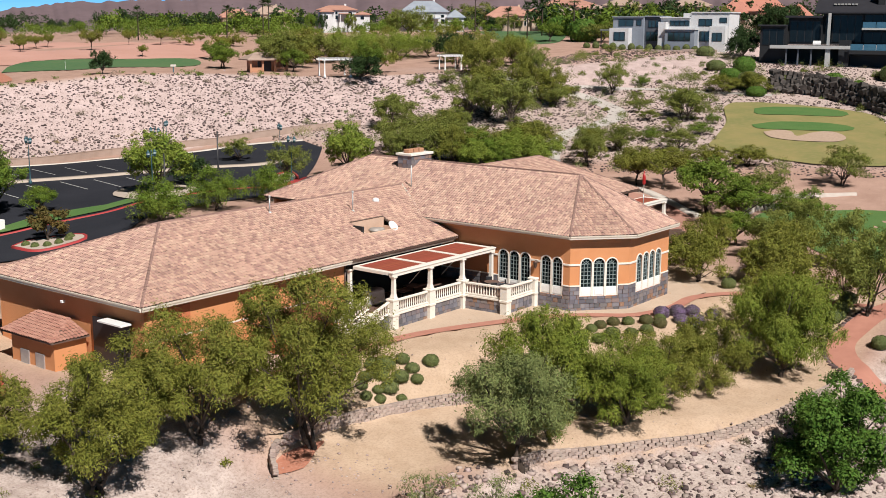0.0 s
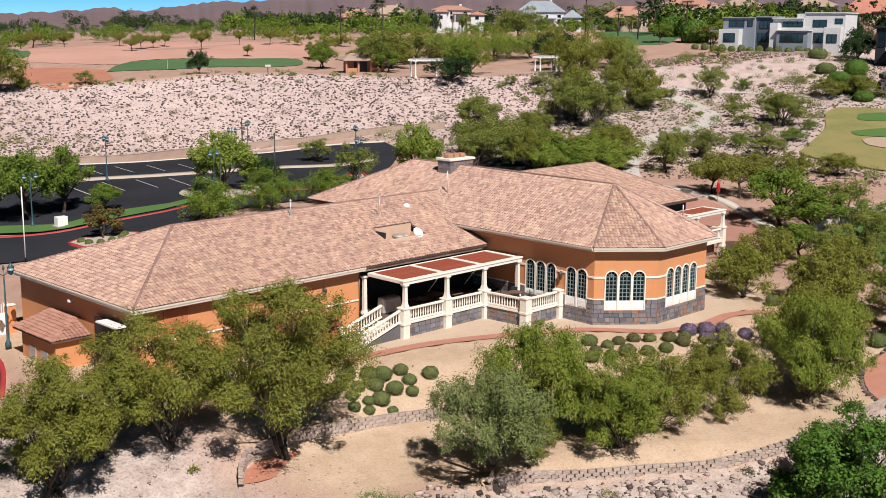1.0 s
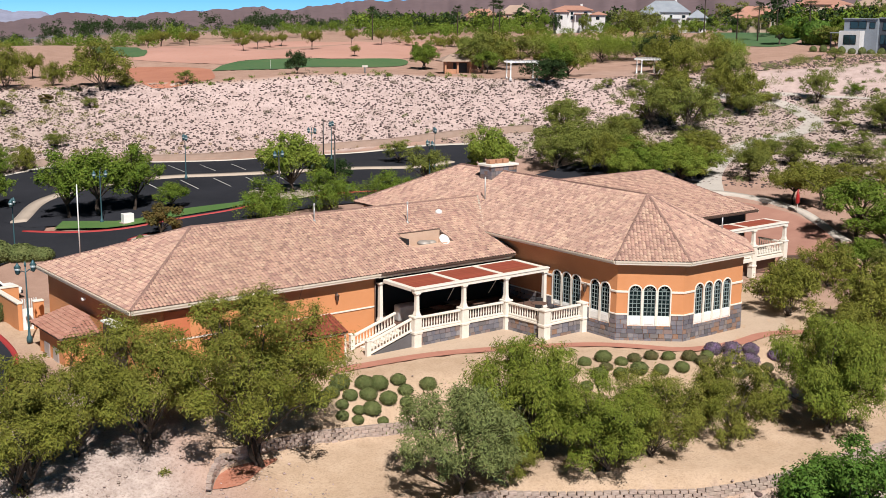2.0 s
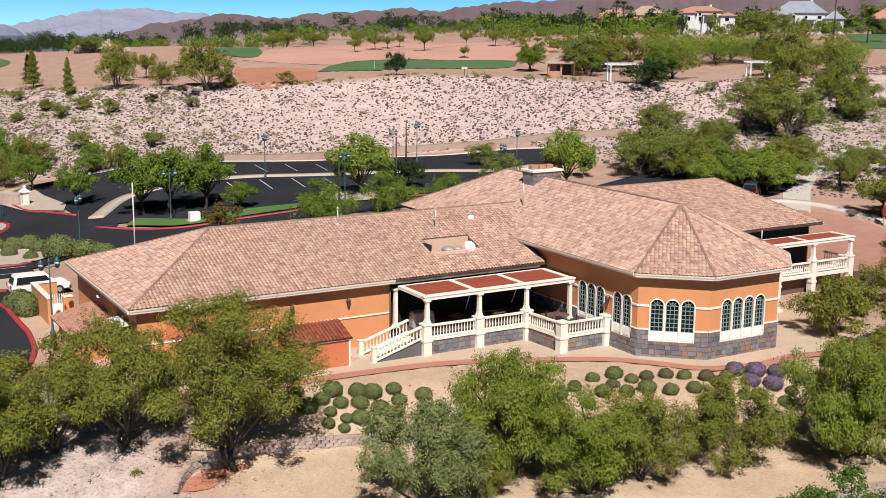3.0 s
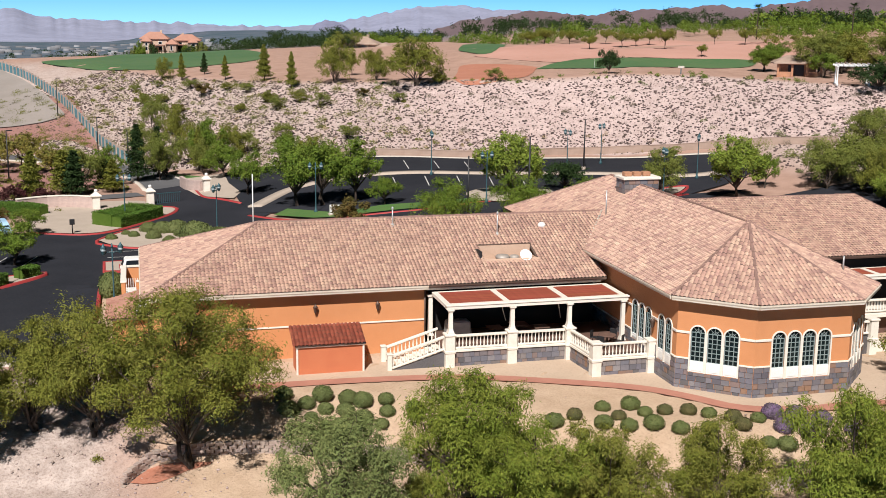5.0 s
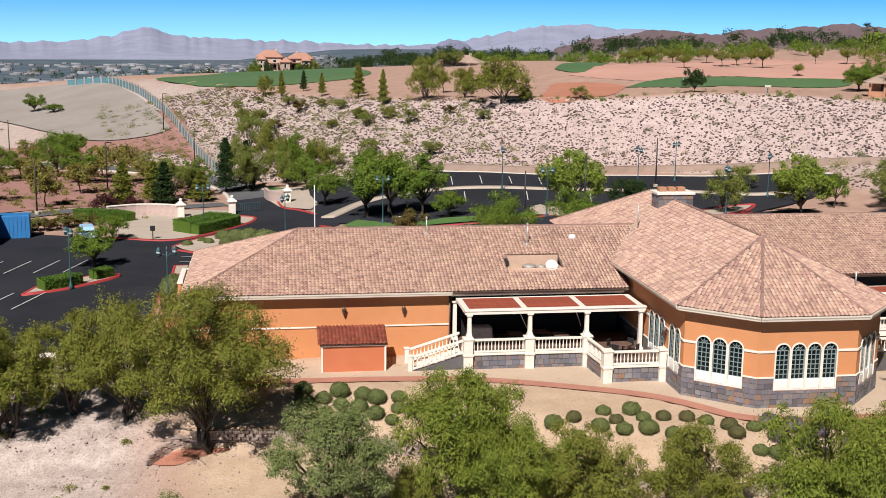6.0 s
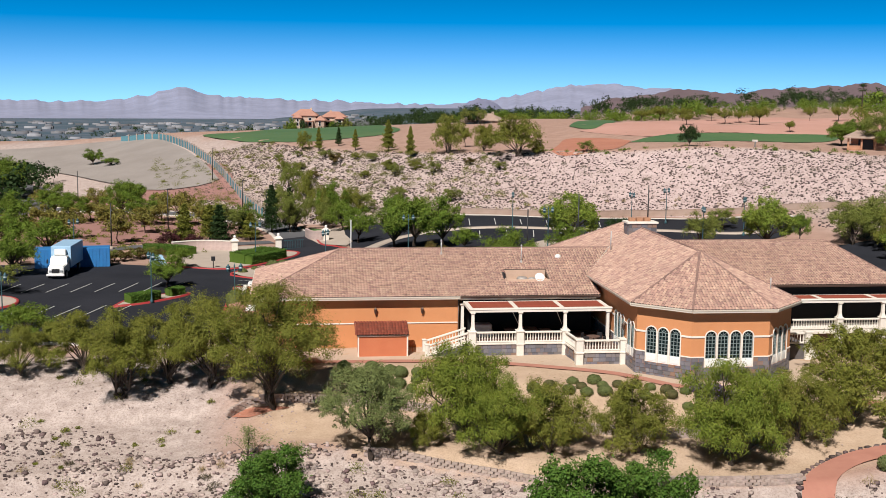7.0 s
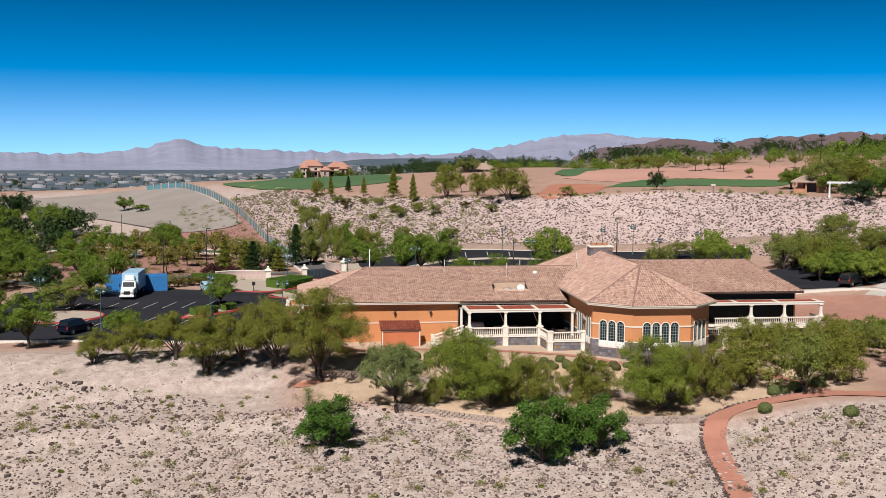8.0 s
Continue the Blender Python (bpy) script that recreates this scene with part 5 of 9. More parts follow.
GROVES = [
    ("bushy", [(28.5, -13.0, 4.3, 2.8), (24.8, -21.8, 4.8, 3.0), (33.2, -9.8, 3.3, 2.6), (39.8, -9.0, 3.8, 2.6), (30.5, -18.5, 4.8, 2.9), (36.9, -17.5, 4.6, 2.7), (33.8, -17.8, 4.2, 2.5), (33.5, -23.5, 4.4, 2.6)]),
    ("bright", [(21.6, 47.9, 6.9, 3.8)]),
    ("wisp", [(10.7, 34, 4.3, 3.4), (18, 34.8, 4.2, 2.7), (25.4, 35.2, 3.6, 2.7)]),
    ("green", [(-0.8, 57, 7.2, 3.8), (1.8, 55, 7.7, 4.1), (5.1, 53.6, 7.2, 3.4), (7.7, 49.7, 3.3, 1.8), (-5.1, 69.6, 5.4, 2.4), (52.6, 48, 4.4, 1.5)]),
    ("rust", [(1.8, 39.4, 3.3, 1.9)]),
    ("bgreen", [(45.6, 41.9, 6.9, 3.3), (68, 28.6, 3.7, 3.2)]),
    ("dkgreen", [(29.1, 51.6, 3.3, 2.5), (88.4, 77.8, 4.2, 4.2), (126, 86.9, 6.0, 4.6)]),
    ("umb", [(64.6, 12.3, 3.9, 2.9), (64.9, 9, 4.3, 3.6)]),
    ("olive", [(37.9, 44.7, 4.8, 2.5), (48.4, 64.7, 3.1, 2.4), (61.2, 46.3, 5.7, 4.2), (64.2, 43.6, 5.0, 4.2), (76.4, 49.2, 4.0, 2.9), (86.5, 53.2, 6.9, 3.7), (87, 46.6, 8.1, 4.7), (75, 59.4, 4.9, 3.4), (182.7, 85.6, 4.8, 4.7), (106, 26, 4.9, 3.7), (70.4, 22.6, 4.7, 2.5), (61.9, -5.3, 4.7, 3.3)]),
    ("green", [(63.1, 34.8, 4.6, 4.4), (58, -0.1, 6.7, 3.8), (55.5, -4.9, 5.1, 4.0), (45.5, -8.8, 3.6, 2.8), (57, -10.9, 4.2, 3.0)]),
    ("olive", [(42.2, -20.8, 5.3, 2.8), (28.5, -27.0, 6.6, 2.8), (79, -7.6, 4.7, 3.1), (41.0, -14.0, 4.4, 2.6), (47.5, -14.5, 4.8, 2.7), (46.0, -24.5, 4.6, 2.8)]),
    ("bushy", [(15.8, 129.2, 7.6, 3.5), (27.5, 119.0, 8.0, 5.7), (22.6, 126.6, 4.0, 2.2), (-12.0, 113.7, 7.0, 2.6), (-4.7, 101.6, 5.0, 2.5), (5.6, 90.5, 3.6, 1.8), (-12.6, 163.7, 4.4, 1.8)]),
    ("pine", [(4.9, 142.6, 6.3, 2.0), (-15.3, 93.0, 7.0, 2.2), (-9.5, 97.0, 6.2, 2.0)]),
    ("hill", [(98.3, 251.4, 4.4, 3.7), (102.0, 240.4, 4.0, 2.9), (74.6, 157.6, 2.7, 1.7), (96.7, 201.4, 3.8, 1.7), (96.7, 191.5, 3.7, 2.2), (101.1, 193.1, 3.2, 1.7), (105.4, 194.7, 3.2, 1.7), (92.7, 159.4, 4.3, 2.7), (92.3, 141.5, 2.4, 1.3), (109.0, 168.0, 3.5, 1.6), (113.2, 161.9, 3.4, 1.8), (126.5, 163.5, 1.6, 1.0), (88.4, 237.8, 3.6, 2.9), (25.4, 144.7, 4.4, 2.4), (21.1, 142.0, 3.8, 1.7)]),
    ("green", [(92.4, 117.7, 4.7, 2.5), (104.1, 113.9, 6.9, 5.3), (94.3, 81.4, 5.6, 3.5), (178.9, 97.7, 5.0, 3.3), (194.4, 93.4, 5.5, 4.8)]),
    ("bwisp", [(119.6, 105.7, 5.2, 5.3), (126.6, 102.6, 5.4, 5.4), (133.9, 99.3, 4.6, 5.0), (139.6, 93.1, 4.0, 4.8), (143.1, 84.6, 3.6, 4.3)]),
    ("bwisp", [(127.0, 120.8, 4.6, 5.6), (127.4, 113.0, 5.2, 5.2), (128.4, 73.8, 5.0, 4.8)]),
    ("olive", [(92.8, 101.1, 7.2, 4.4), (179.9, 142.4, 8.1, 6.1), (-15.4, 123.6, 7.4, 2.8), (-9.1, 92.2, 5.0, 2.4), (-14.2, 91.7, 4.1, 2.0), (-49.9, 55.7, 3.6, 2.9), (-48.8, 33.6, 4.3, 4.2), (345.8, 240.7, 11.6, 10.1), (112.3, 111.3, 5.7, 5.1)]),
    ("pine", [(8.6, 132.5, 6.3, 1.5), (5.7, 150.6, 5.2, 1.5), (-1.5, 151.2, 4.3, 1.2), (-4.6, 164.7, 4.1, 1.2), (-9.2, 159.5, 5.0, 1.3), (-18.1, 89.1, 7.7, 2.4), (-27.2, 79.4, 5.5, 2.6), (-22.3, 84.3, 3.9, 2.0), (-30.3, 72.4, 6.3, 2.6), (-25.7, 78, 5.6, 2.5), (-21.2, 80.6, 4.1, 2.3)]),
    ("green", [(91.4, 116.2, 4.5, 3.0), (-8.2, 99.1, 6.8, 3.1), (2.8, 93, 4.2, 1.9), (-65.6, 204, 4.4, 2.8), (-60, 197.2, 2.3, 2.3), (-29, 37, 4.0, 2.5), (-29.1, 51.4, 3.1, 1.8), (-48.3, 46.6, 5.8, 3.1), (-37.8, 6.4, 4.3, 2.4), (-48.1, 4.6, 6.4, 3.3), (-47, 61.3, 6.0, 3.5), (-53.6, 66.5, 7.2, 3.8), (-64, 72, 7.1, 3.8)]),
    ("green", [(-87.4, 154.7, 9.2, 5.6), (-77.9, 166, 9.7, 6.0), (-68.3, 66.6, 4.9, 3.5), (-44.4, 108.1, 7.5, 3.4), (-78.9, 82.8, 6.5, 3.9), (-68.9, 50.3, 5.6, 3.4), (-61.2, 21.9, 5.8, 3.4), (-90.7, 118.6, 7.8, 4.9), (-97.3, 95.6, 7.6, 4.8), (-80.9, 62, 6.4, 3.8), (-95.5, 144.3, 9.1, 5.7)]),
    ("dkgreen", [(-88.4, 111.1, 6.6, 4.6), (-79.2, 99.9, 6.1, 4.2), (-95.1, 128.5, 7.3, 4.9), (-87, 147.7, 7.4, 4.8), (-100.8, 110.2, 7.1, 4.8), (-76.5, 77.3, 5.3, 3.8), (-85.8, 88.8, 6.1, 4.1), (-99.2, 162.8, 8.0, 5.3), (-107.8, 135, 7.8, 5.1), (-68.3, 79.6, 4.9, 3.4), (-55.9, 53.2, 4.5, 3.0), (-67.2, 30.8, 4.7, 3.1), (-60.2, 7.7, 4.4, 2.9), (-107.6, 180.8, 8.0, 5.7), (-96, 207, 8.4, 6.0), (-116.3, 156.3, 7.8, 5.6)]),
    ("green", [(-81.9, 120.7, 7.8, 4.7), (-72.1, 106.3, 7.1, 4.1), (-76.4, 160.2, 8.0, 4.8), (-85.6, 137, 7.9, 4.8), (-65.9, 61.5, 5.6, 3.5), (-60.3, 65.6, 5.6, 3.5), (-58.4, 26.1, 5.5, 3.3), (-55.7, 14.9, 5.0, 3.1), (-63.7, 37.9, 5.4, 3.3), (-71.9, 90.3, 6.4, 3.9), (-94, 180.8, 8.7, 5.4)]),
    ("gold", [(-49.7, 119.1, 4.6, 2.8), (-45, 118.7, 4.0, 2.6), (-37.6, 106.8, 5.0, 3.1), (-29.2, 92.9, 4.6, 2.4), (-40.4, 76.7, 4.7, 2.7), (-60.1, 87.2, 4.0, 2.6), (-53.7, 78, 4.1, 2.5), (-48.9, 81.1, 4.9, 3.2), (-38.1, 89.2, 4.4, 2.7), (-49.9, 108.5, 3.5, 2.8), (-63.5, 133.8, 3.6, 2.9), (-33.9, 99.2, 5.8, 3.2), (-44.1, 91.2, 4.4, 2.7), (-55.7, 97.1, 4.0, 2.5)]),
    ("olive", [(57.8, 43.7, 5.6, 3.0), (60.3, 40.0, 5.2, 2.9), (75.2, 48.7, 4.2, 2.8), (72.9, 57.9, 5.1, 3.1), (77.7, 37.1, 3.6, 3.4), (112.4, 58.3, 6.4, 3.6), (104.0, 49.0, 3.9, 2.8), (119.7, 47.2, 5.2, 3.0), (79.3, 27.7, 3.6, 2.3), (80.7, 23.5, 3.7, 2.6), (108.6, 28.6, 4.8, 3.0), (85.8, 17.3, 2.9, 2.9), (68.5, 49.0, 4.2, 2.8), (66.5, 41.0, 4.4, 2.8)]),
    ("bushy", [(90.3, 52.4, 7.6, 6.0), (62.4, 35.2, 4.3, 2.8), (66.8, 28.7, 4.0, 3.0), (72.7, 17.0, 3.0, 2.6), (75.7, 13.6, 2.8, 2.8), (78.7, 9.5, 3.0, 3.0), (82.6, 5.8, 2.8, 2.9), (131.8, 32.1, 3.2, 3.3), (134.9, 27.9, 3.6, 3.6), (113.7, 76.6, 6.4, 3.2), (115.9, 71.8, 6.2, 3.1), (121.2, 68.9, 5.8, 3.4), (104.5, 64.0, 4.0, 2.6)]),
    ("bgreen", [(64.2, 32.0, 4.1, 2.6), (69.6, 33.5, 3.8, 2.8)]),
    ("bushy", [(100.6, 106.0, 7.2, 5.0), (97.5, 82.4, 6.0, 3.8), (108.6, 67.3, 6.6, 4.2), (108.6, 58.1, 6.0, 2.9), (105.3, 51.0, 6.4, 3.6), (60.1, 36.9, 5.6, 2.4), (63.2, 33.7, 4.9, 3.1), (74.4, 33.9, 4.0, 4.0), (75.3, 49.0, 4.0, 2.5), (75.3, 25.0, 3.8, 2.2)]),
    ("bgreen", [(63.0, 26.6, 4.6, 2.8), (58.2, 31.5, 4.2, 2.4)]),
    ("bwisp", [(132.4, 105.0, 4.6, 5.1)]),
    ("green", [(104.3, 133.2, 3.9, 3.0), (91.6, 97.5, 4.4, 2.6), (60.5, 30.0, 4.0, 2.4)]),
    ("olive", [(-15.2, 89.7, 6.5, 3.0), (-10.4, 102.2, 4.6, 2.6), (-25.0, 82.0, 5.2, 2.8), (-28.0, 93.1, 5.0, 2.8), (-2.2, 101.8, 3.2, 2.4), (-17.8, 116.9, 4.6, 2.6), (3.5, 104.5, 2.6, 2.0), (12.5, 98.0, 2.4, 2.0)]),
    ("green", [(-6.9, 86.4, 5.0, 2.8), (-22.3, 86.3, 5.2, 2.6), (1.9, 90.8, 3.2, 2.0), (-40.0, 100.0, 5.4, 3.2), (-52.0, 104.0, 5.6, 3.2), (-58.0, 118.0, 6.0, 3.4), (-46.0, 130.0, 5.4, 3.2), (-62.0, 104.0, 6.0, 3.6)]),
    ("maroon", [(-32.1, 71.4, 2.7, 2.0), (-28.9, 70, 2.3, 1.6)]),
]
n_tree = 0
for kind, rows in GROVES:
    protos, label = KINDS[kind]
    for x, y, h, r in rows:
        n_tree += 1
        plant(protos[n_tree % len(protos)], x, y, h, r, label, rz=(n_tree * 67) % 360, group=kind + " trees")
# tall spiky shrub on the crest
plant(P_DARK[0], 57.8, 107.6, 3.9, 2.0, "tall blue-green desert spoon shrub on the crest", name="shrub")


# far woods on the golf course and round the houses: one joined mass of crowns
def woods(name, spots, leafmat, seed, label, leaves=260, size=0.14):
    rng = np.random.RandomState(seed)
    Vs = []
    for x, y, h, r in spots:
        C, Pn, On = crown_points(rng, r, h, 5, leaves, 0.12)
        k = max(0.22, size * r)
        V, F = leaf_quads(Pn, rng, k * 1.3, k * 0.8, 0.1, On)
        Vs.append(V + np.array([x, y, float(hgt(x, y))]))
    V = np.concatenate(Vs)
    ob = part(name, quads(name, V, np.arange(len(V)).reshape(-1, 4)), leafmat)
    return tagged(ob, label, "trees", kind="stuff")


rng = np.random.RandomState(77)


def band(n, f, h, r):
    out = []
    for i in range(n):
        x, y = f(rng.uniform(0, 1), rng.uniform(0, 1))
        k = rng.uniform(0.5, 1.35)
        out.append((x, y, h * k, r * k))
    return out


woods("far_woods", band(130, lambda a, b: (40 + 210 * a, 420 - 120 * a + 60 * b), 6.4, 5.0), M_LEAF_DARK, 3, "dark green belt of trees behind the golf course", 520, 0.085)
woods("far_woods", band(95, lambda a, b: (62 + 170 * a, 330 - 96 * a + 44 * b), 5.0, 4.2), M_LEAF_GREEN, 4, "olive-green belt of trees behind the golf course", 560, 0.085)
woods("far_woods", band(56, lambda a, b: (176 + 120 * a, 190 + 70 * b), 3.4, 3.0), M_LEAF_GREEN, 5, "garden trees between the hillside houses")
woods("far_woods", band(60, lambda a, b: (-60 + 130 * a, 345 + 60 * b), 5.6, 4.2), M_LEAF_DARK, 6, "dark green trees round the far fairway", 600, 0.08)
woods("far_woods", band(220, lambda a, b: (-420 + 420 * a, 380 + 260 * b * b), 5.4, 4.6), M_LEAF_DARK, 7, "dark green trees of the far suburb", 420, 0.09)
woods("far_woods", band(60, lambda a, b: (-190 + 90 * a, 90 + 190 * b), 6.0, 4.2), M_LEAF_DARK, 8, "dark green street trees beyond the road", 650, 0.105)
woods("far_woods", band(44, lambda a, b: (108 + 76 * a, 104 + 62 * b), 3.0, 2.8), M_LEAF_OLIVE, 9, "olive-green garden trees in front of the hillside houses", 800, 0.07)
woods("far_woods", band(50, lambda a, b: (150 + 75 * a, 205 - 62 * a + 20 * b), 2.8, 2.8), M_LEAF_GREEN, 10, "low garden trees below the hillside houses", 620, 0.085)
woods("far_woods", band(120, lambda a, b: (-165 + 100 * a, 55 + 130 * b), 6.4, 4.4), M_LEAF_DARK, 11, "dark green trees along the street", 420, 0.11)
# garden trees behind the hillside houses, along an arc of the plateau
for name_, mat_, seed_, h0 in (("far_woods", M_LEAF_DARK, 21, 8.0), ("far_woods", M_LEAF_GREEN, 22, 6.6)):
    rw_ = random.Random(seed_)
    spots = []
    for i in range(80):
        a = math.radians(20 + 34 * (i + rw_.random()) / 80)
        dd = rw_.uniform(400, 450) - 110 * (a < 0.58)
        k = rw_.uniform(0.7, 1.25)
        spots.append((-58 + dd * math.cos(a), -53 + dd * math.sin(a), h0 * k, 3.8 * k))
    woods(name_, spots, mat_, seed_, "leafy garden trees behind the hillside houses", 300, 0.15)



# ---- clipped bushes ----
def bush_mesh(seed, leafmat, n=2400, leaf=(0.06, 0.04)):
    """A clipped round bush of radius 1 and height 1.13: fine leaves over a dense core, tucked in at the foot."""
    rng = np.random.RandomState(seed)
    d = rng.normal(size=(n, 3))
    d /= np.linalg.norm(d, axis=1)[:, None]
    d[:, 2] = np.where(d[:, 2] < -0.72, -d[:, 2], d[:, 2])
    lump_ = 1 + 0.035 * np.sin(d[:, 0] * 7 + seed) + 0.035 * np.sin(d[:, 1] * 8 + d[:, 2] * 5)
    Pn = d * np.array([1, 1, 0.66]) * (rng.uniform(0.92, 1.0, n) * lump_)[:, None]
    Pn[:, 2] += 0.47
    V, F = leaf_quads(Pn, rng, leaf[0] * 2, leaf[1] * 2, 0.0, d, 1.2)
    bm = bmesh.new()
    bmesh.ops.create_icosphere(bm, subdivisions=2, radius=0.9)
    cv = np.array([v.co[:] for v in bm.verts]) * np.array([1, 1, 0.66])
    cv[:, 2] = np.maximum(cv[:, 2] + 0.47, 0.0)
    cf = [[v.index for v in f.verts] for f in bm.faces]
    bm.free()
    k = len(V)
    me = bpy.data.meshes.new("bush")
    me.from_pydata([tuple(v) for v in np.concatenate([V, cv])], [], [tuple(f) for f in F] + [tuple(i + k for i in f) for f in cf])
    me.materials.append(leafmat)
    return me


M_BUSH_DRY = leaf_mat("dry_bush_leaf", (0.13, 0.115, 0.05), (0.1, 0.11, 0.045), 0.3)
B_GREEN = [bush_mesh(1, M_BUSH), bush_mesh(2, M_BUSH), bush_mesh(5, M_BUSH_DRY)]
B_PURPLE = [bush_mesh(3, M_BUSH_PURPLE)]
B_HEDGE = [bush_mesh(4, M_HEDGE)]


def bush(me, x, y, r, h, label, group="", rz=0.0):
    ob = new("bush", me)
    ob.matrix_basis = pose(x, y, float(hgt(x, y)) - 0.05, 0, 0, rz) @ Matrix.Diagonal((r, r, h / 1.13, 1))
    return tagged(ob, label, "bush", group)


# ---- car parks, roads, kerbs ----
LOT_N = [(-6.5, 63.9), (-5.6, 56.5), (-3.7, 54.9), (0.4, 51.3), (7.1, 44.6), (19.1, 38.2), (33, 41.3), (41.4, 45.2), (59.4, 59.5), (60.9, 64.9), (55.6, 72.4), (48.3, 77.4), (39.6, 79.1), (28.2, 80.2), (16.1, 85.5), (9.1, 89.6), (0.5, 91.1), (-6.9, 90.4), (-7.1, 80.1), (-6.6, 71.2)]
LOT_W = [(-59.3, 9.2), (-40.7, 8.8), (-29.2, 6.4), (-23.4, 5.6), (-21.8, 9.5), (-21.3, 14), (-21.2, 17), (-21.1, 26.8), (-16, 26.9), (-16, 40.2), (-15.3, 40.5), (-9.9, 44.4), (-4.1, 54.9), (-6.5, 63.9), (-10.5, 72.5), (-11.3, 83.9), (-17, 80.5), (-16.6, 67.4), (-14, 65.7), (-13.8, 62.9), (-15.9, 59), (-22.2, 50.8), (-29.2, 52.6), (-37.7, 55.9), (-60.2, 56.5)]
drape("car_park", LOT_N, 0.16, M_ASPHALT, "dark asphalt car park with worn white bay lines", "car park", step=1.0, smooth=False)
drape("car_park", LOT_W, 0.13, M_ASPHALT, "dark asphalt drive and car park west of the clubhouse", "car park", step=1.0, smooth=False)
drape("pavement", [(-10.9, 72.8), (-7, 67.9), (-5.8, 71.9), (-6.6, 80.6), (-6.5, 90.2), (-12.1, 88.7), (-12.5, 80.9)], 0.2, M_CONC, "pale concrete forecourt beside the gate", "pavement", step=1.0, smooth=False)
drape("pavement", [(-29.2, 52.9), (-22.2, 51.3), (-16.1, 59.3), (-14.2, 62.9), (-14.3, 65.4), (-16.9, 66.9), (-17.6, 71.2), (-23, 71.6), (-29.3, 70)], 0.24, M_CONC, "pale concrete plaza at the entrance gate", "pavement", step=1.0)
drape("pavement", [(-22, 46.8), (-18.8, 52.3), (-14.9, 54.2), (-11.3, 50.7), (-13.1, 44.6), (-17.3, 42.2), (-20.5, 44.1)], 0.26, M_CONC, "pale gravel planting island with clipped shrubs", "pavement", step=1.0)


def kerb(pts, material, w=0.3, h=0.26, step=0.9, label="concrete kerb", raw=False):
    ribbon("kerb", pts, w, h, material, label=label, category="kerb", thick=h + 0.1, step=step, raw=raw)


kerb([(-6.4, 55.2), (-3.6, 50.3), (-0.4, 47), (1.9, 45.8), (5.1, 45.2), (11.4, 43.6), (17.7, 44.6), (27.9, 44.6), (34.4, 42.1), (41.4, 45.2)], M_REDKERB, label="red painted kerb along the lawn strip")
drape("drive", [(-10.5, 43.8), (-7.9, 40.5), (-2.1, 36.1), (4.9, 34.6), (8.6, 35.9), (12.2, 38.1), (17, 38.3), (22.1, 38.4), (28.6, 37.5), (33, 36.8), (50.5, 47.7), (41.5, 45.5), (34.5, 42.4), (27.9, 44.9), (17.7, 44.9), (11.4, 43.9), (5, 45.4), (1.8, 46), (-0.4, 47.3), (-3.5, 50.5), (-6.4, 55.5)], 0.145, M_ASPHALT, "dark asphalt drive behind the clubhouse", "drive", step=1.0, smooth=False)
ISL3 = [(-1, 40.9), (0.3, 41.3), (1.8, 40.7), (4.3, 38.8), (4.4, 37.3), (3, 36.4), (-0.6, 37.3)]
drape("island", ISL3, 0.3, M_CONC, "pale gravel island with round clipped bushes", "island")
kerb(ISL3 + [ISL3[0]], M_REDKERB, 0.26, 0.32, label="red painted kerb round the bush island")
kerb([(60.9, 64.9), (55.6, 72.4), (48.3, 77.4), (39.6, 79.1), (28.2, 80.2), (16.1, 85.5), (9.1, 89.6), (0.5, 91.1)], M_KERB, 0.5, label="pale concrete kerb below the hill")
kerb([(-29.2, 52.6), (-22.2, 50.8), (-15.9, 59), (-13.9, 63.1), (-14.1, 65.7), (-16.6, 67.4)], M_REDKERB, label="red painted kerb round the gate plaza")
kerb([(-13.1, 44.6), (-17.3, 42.2), (-20.7, 44), (-22.2, 46.7), (-18.8, 52.6), (-14.9, 54.5), (-11.1, 50.7)], M_REDKERB, label="red painted kerb round the planting island")
kerb([(-11.3, 83.9), (-10.5, 72.5), (-8.5, 68.7), (-6.5, 63.9)], M_REDKERB, label="red painted kerb beside the forecourt")
kerb([(-23.6, 5.5), (-21.8, 9.5), (-21.2, 14), (-21.2, 17), (-21.2, 21.6), (-21.1, 26.6)], M_REDKERB, label="red painted kerb beside the yard wall")
kerb([(-57.6, 9.3), (-40.6, 8.5), (-29.2, 6.3), (-24.1, 5.6)], M_KERB, 0.4, label="concrete kerb at the south edge of the car park")
ribbon("median", [(-5.3, 60), (1.1, 69.3), (10.3, 70.5), (21.4, 66.3), (31.2, 64.1), (39.1, 62.6), (46.5, 59.3), (53.1, 59.2)], 1.7, 0.34, M_CONC, label="raised pale concrete median in the car park", category="median", thick=0.4)
drape("lawn", [(-4, 52.8), (-0.3, 47.8), (1.9, 46.5), (5.1, 45.9), (11.5, 44.4), (17.8, 45.4), (28.1, 45.4), (29.3, 47.3), (19.6, 47.7), (13.4, 46.5), (7.2, 49), (3.4, 48.7), (1.5, 49.9), (-2.1, 55.5)], 0.28, M_LAWN, "narrow green lawn strip beside the drive", "lawn", smooth=False)
drape("island", [(16.7, 45.5), (20, 43.6), (26.2, 47.4), (26.3, 51.6), (21, 53.4), (17, 50.2)], 0.3, M_CONC, "pale planted car park island", "island")
drape("island", [(35, 42.4), (39.6, 45.1), (43.3, 49.9), (39.8, 48.6), (35.1, 45.3)], 0.3, M_CONC, "pale planted car park island with red kerb", "island")
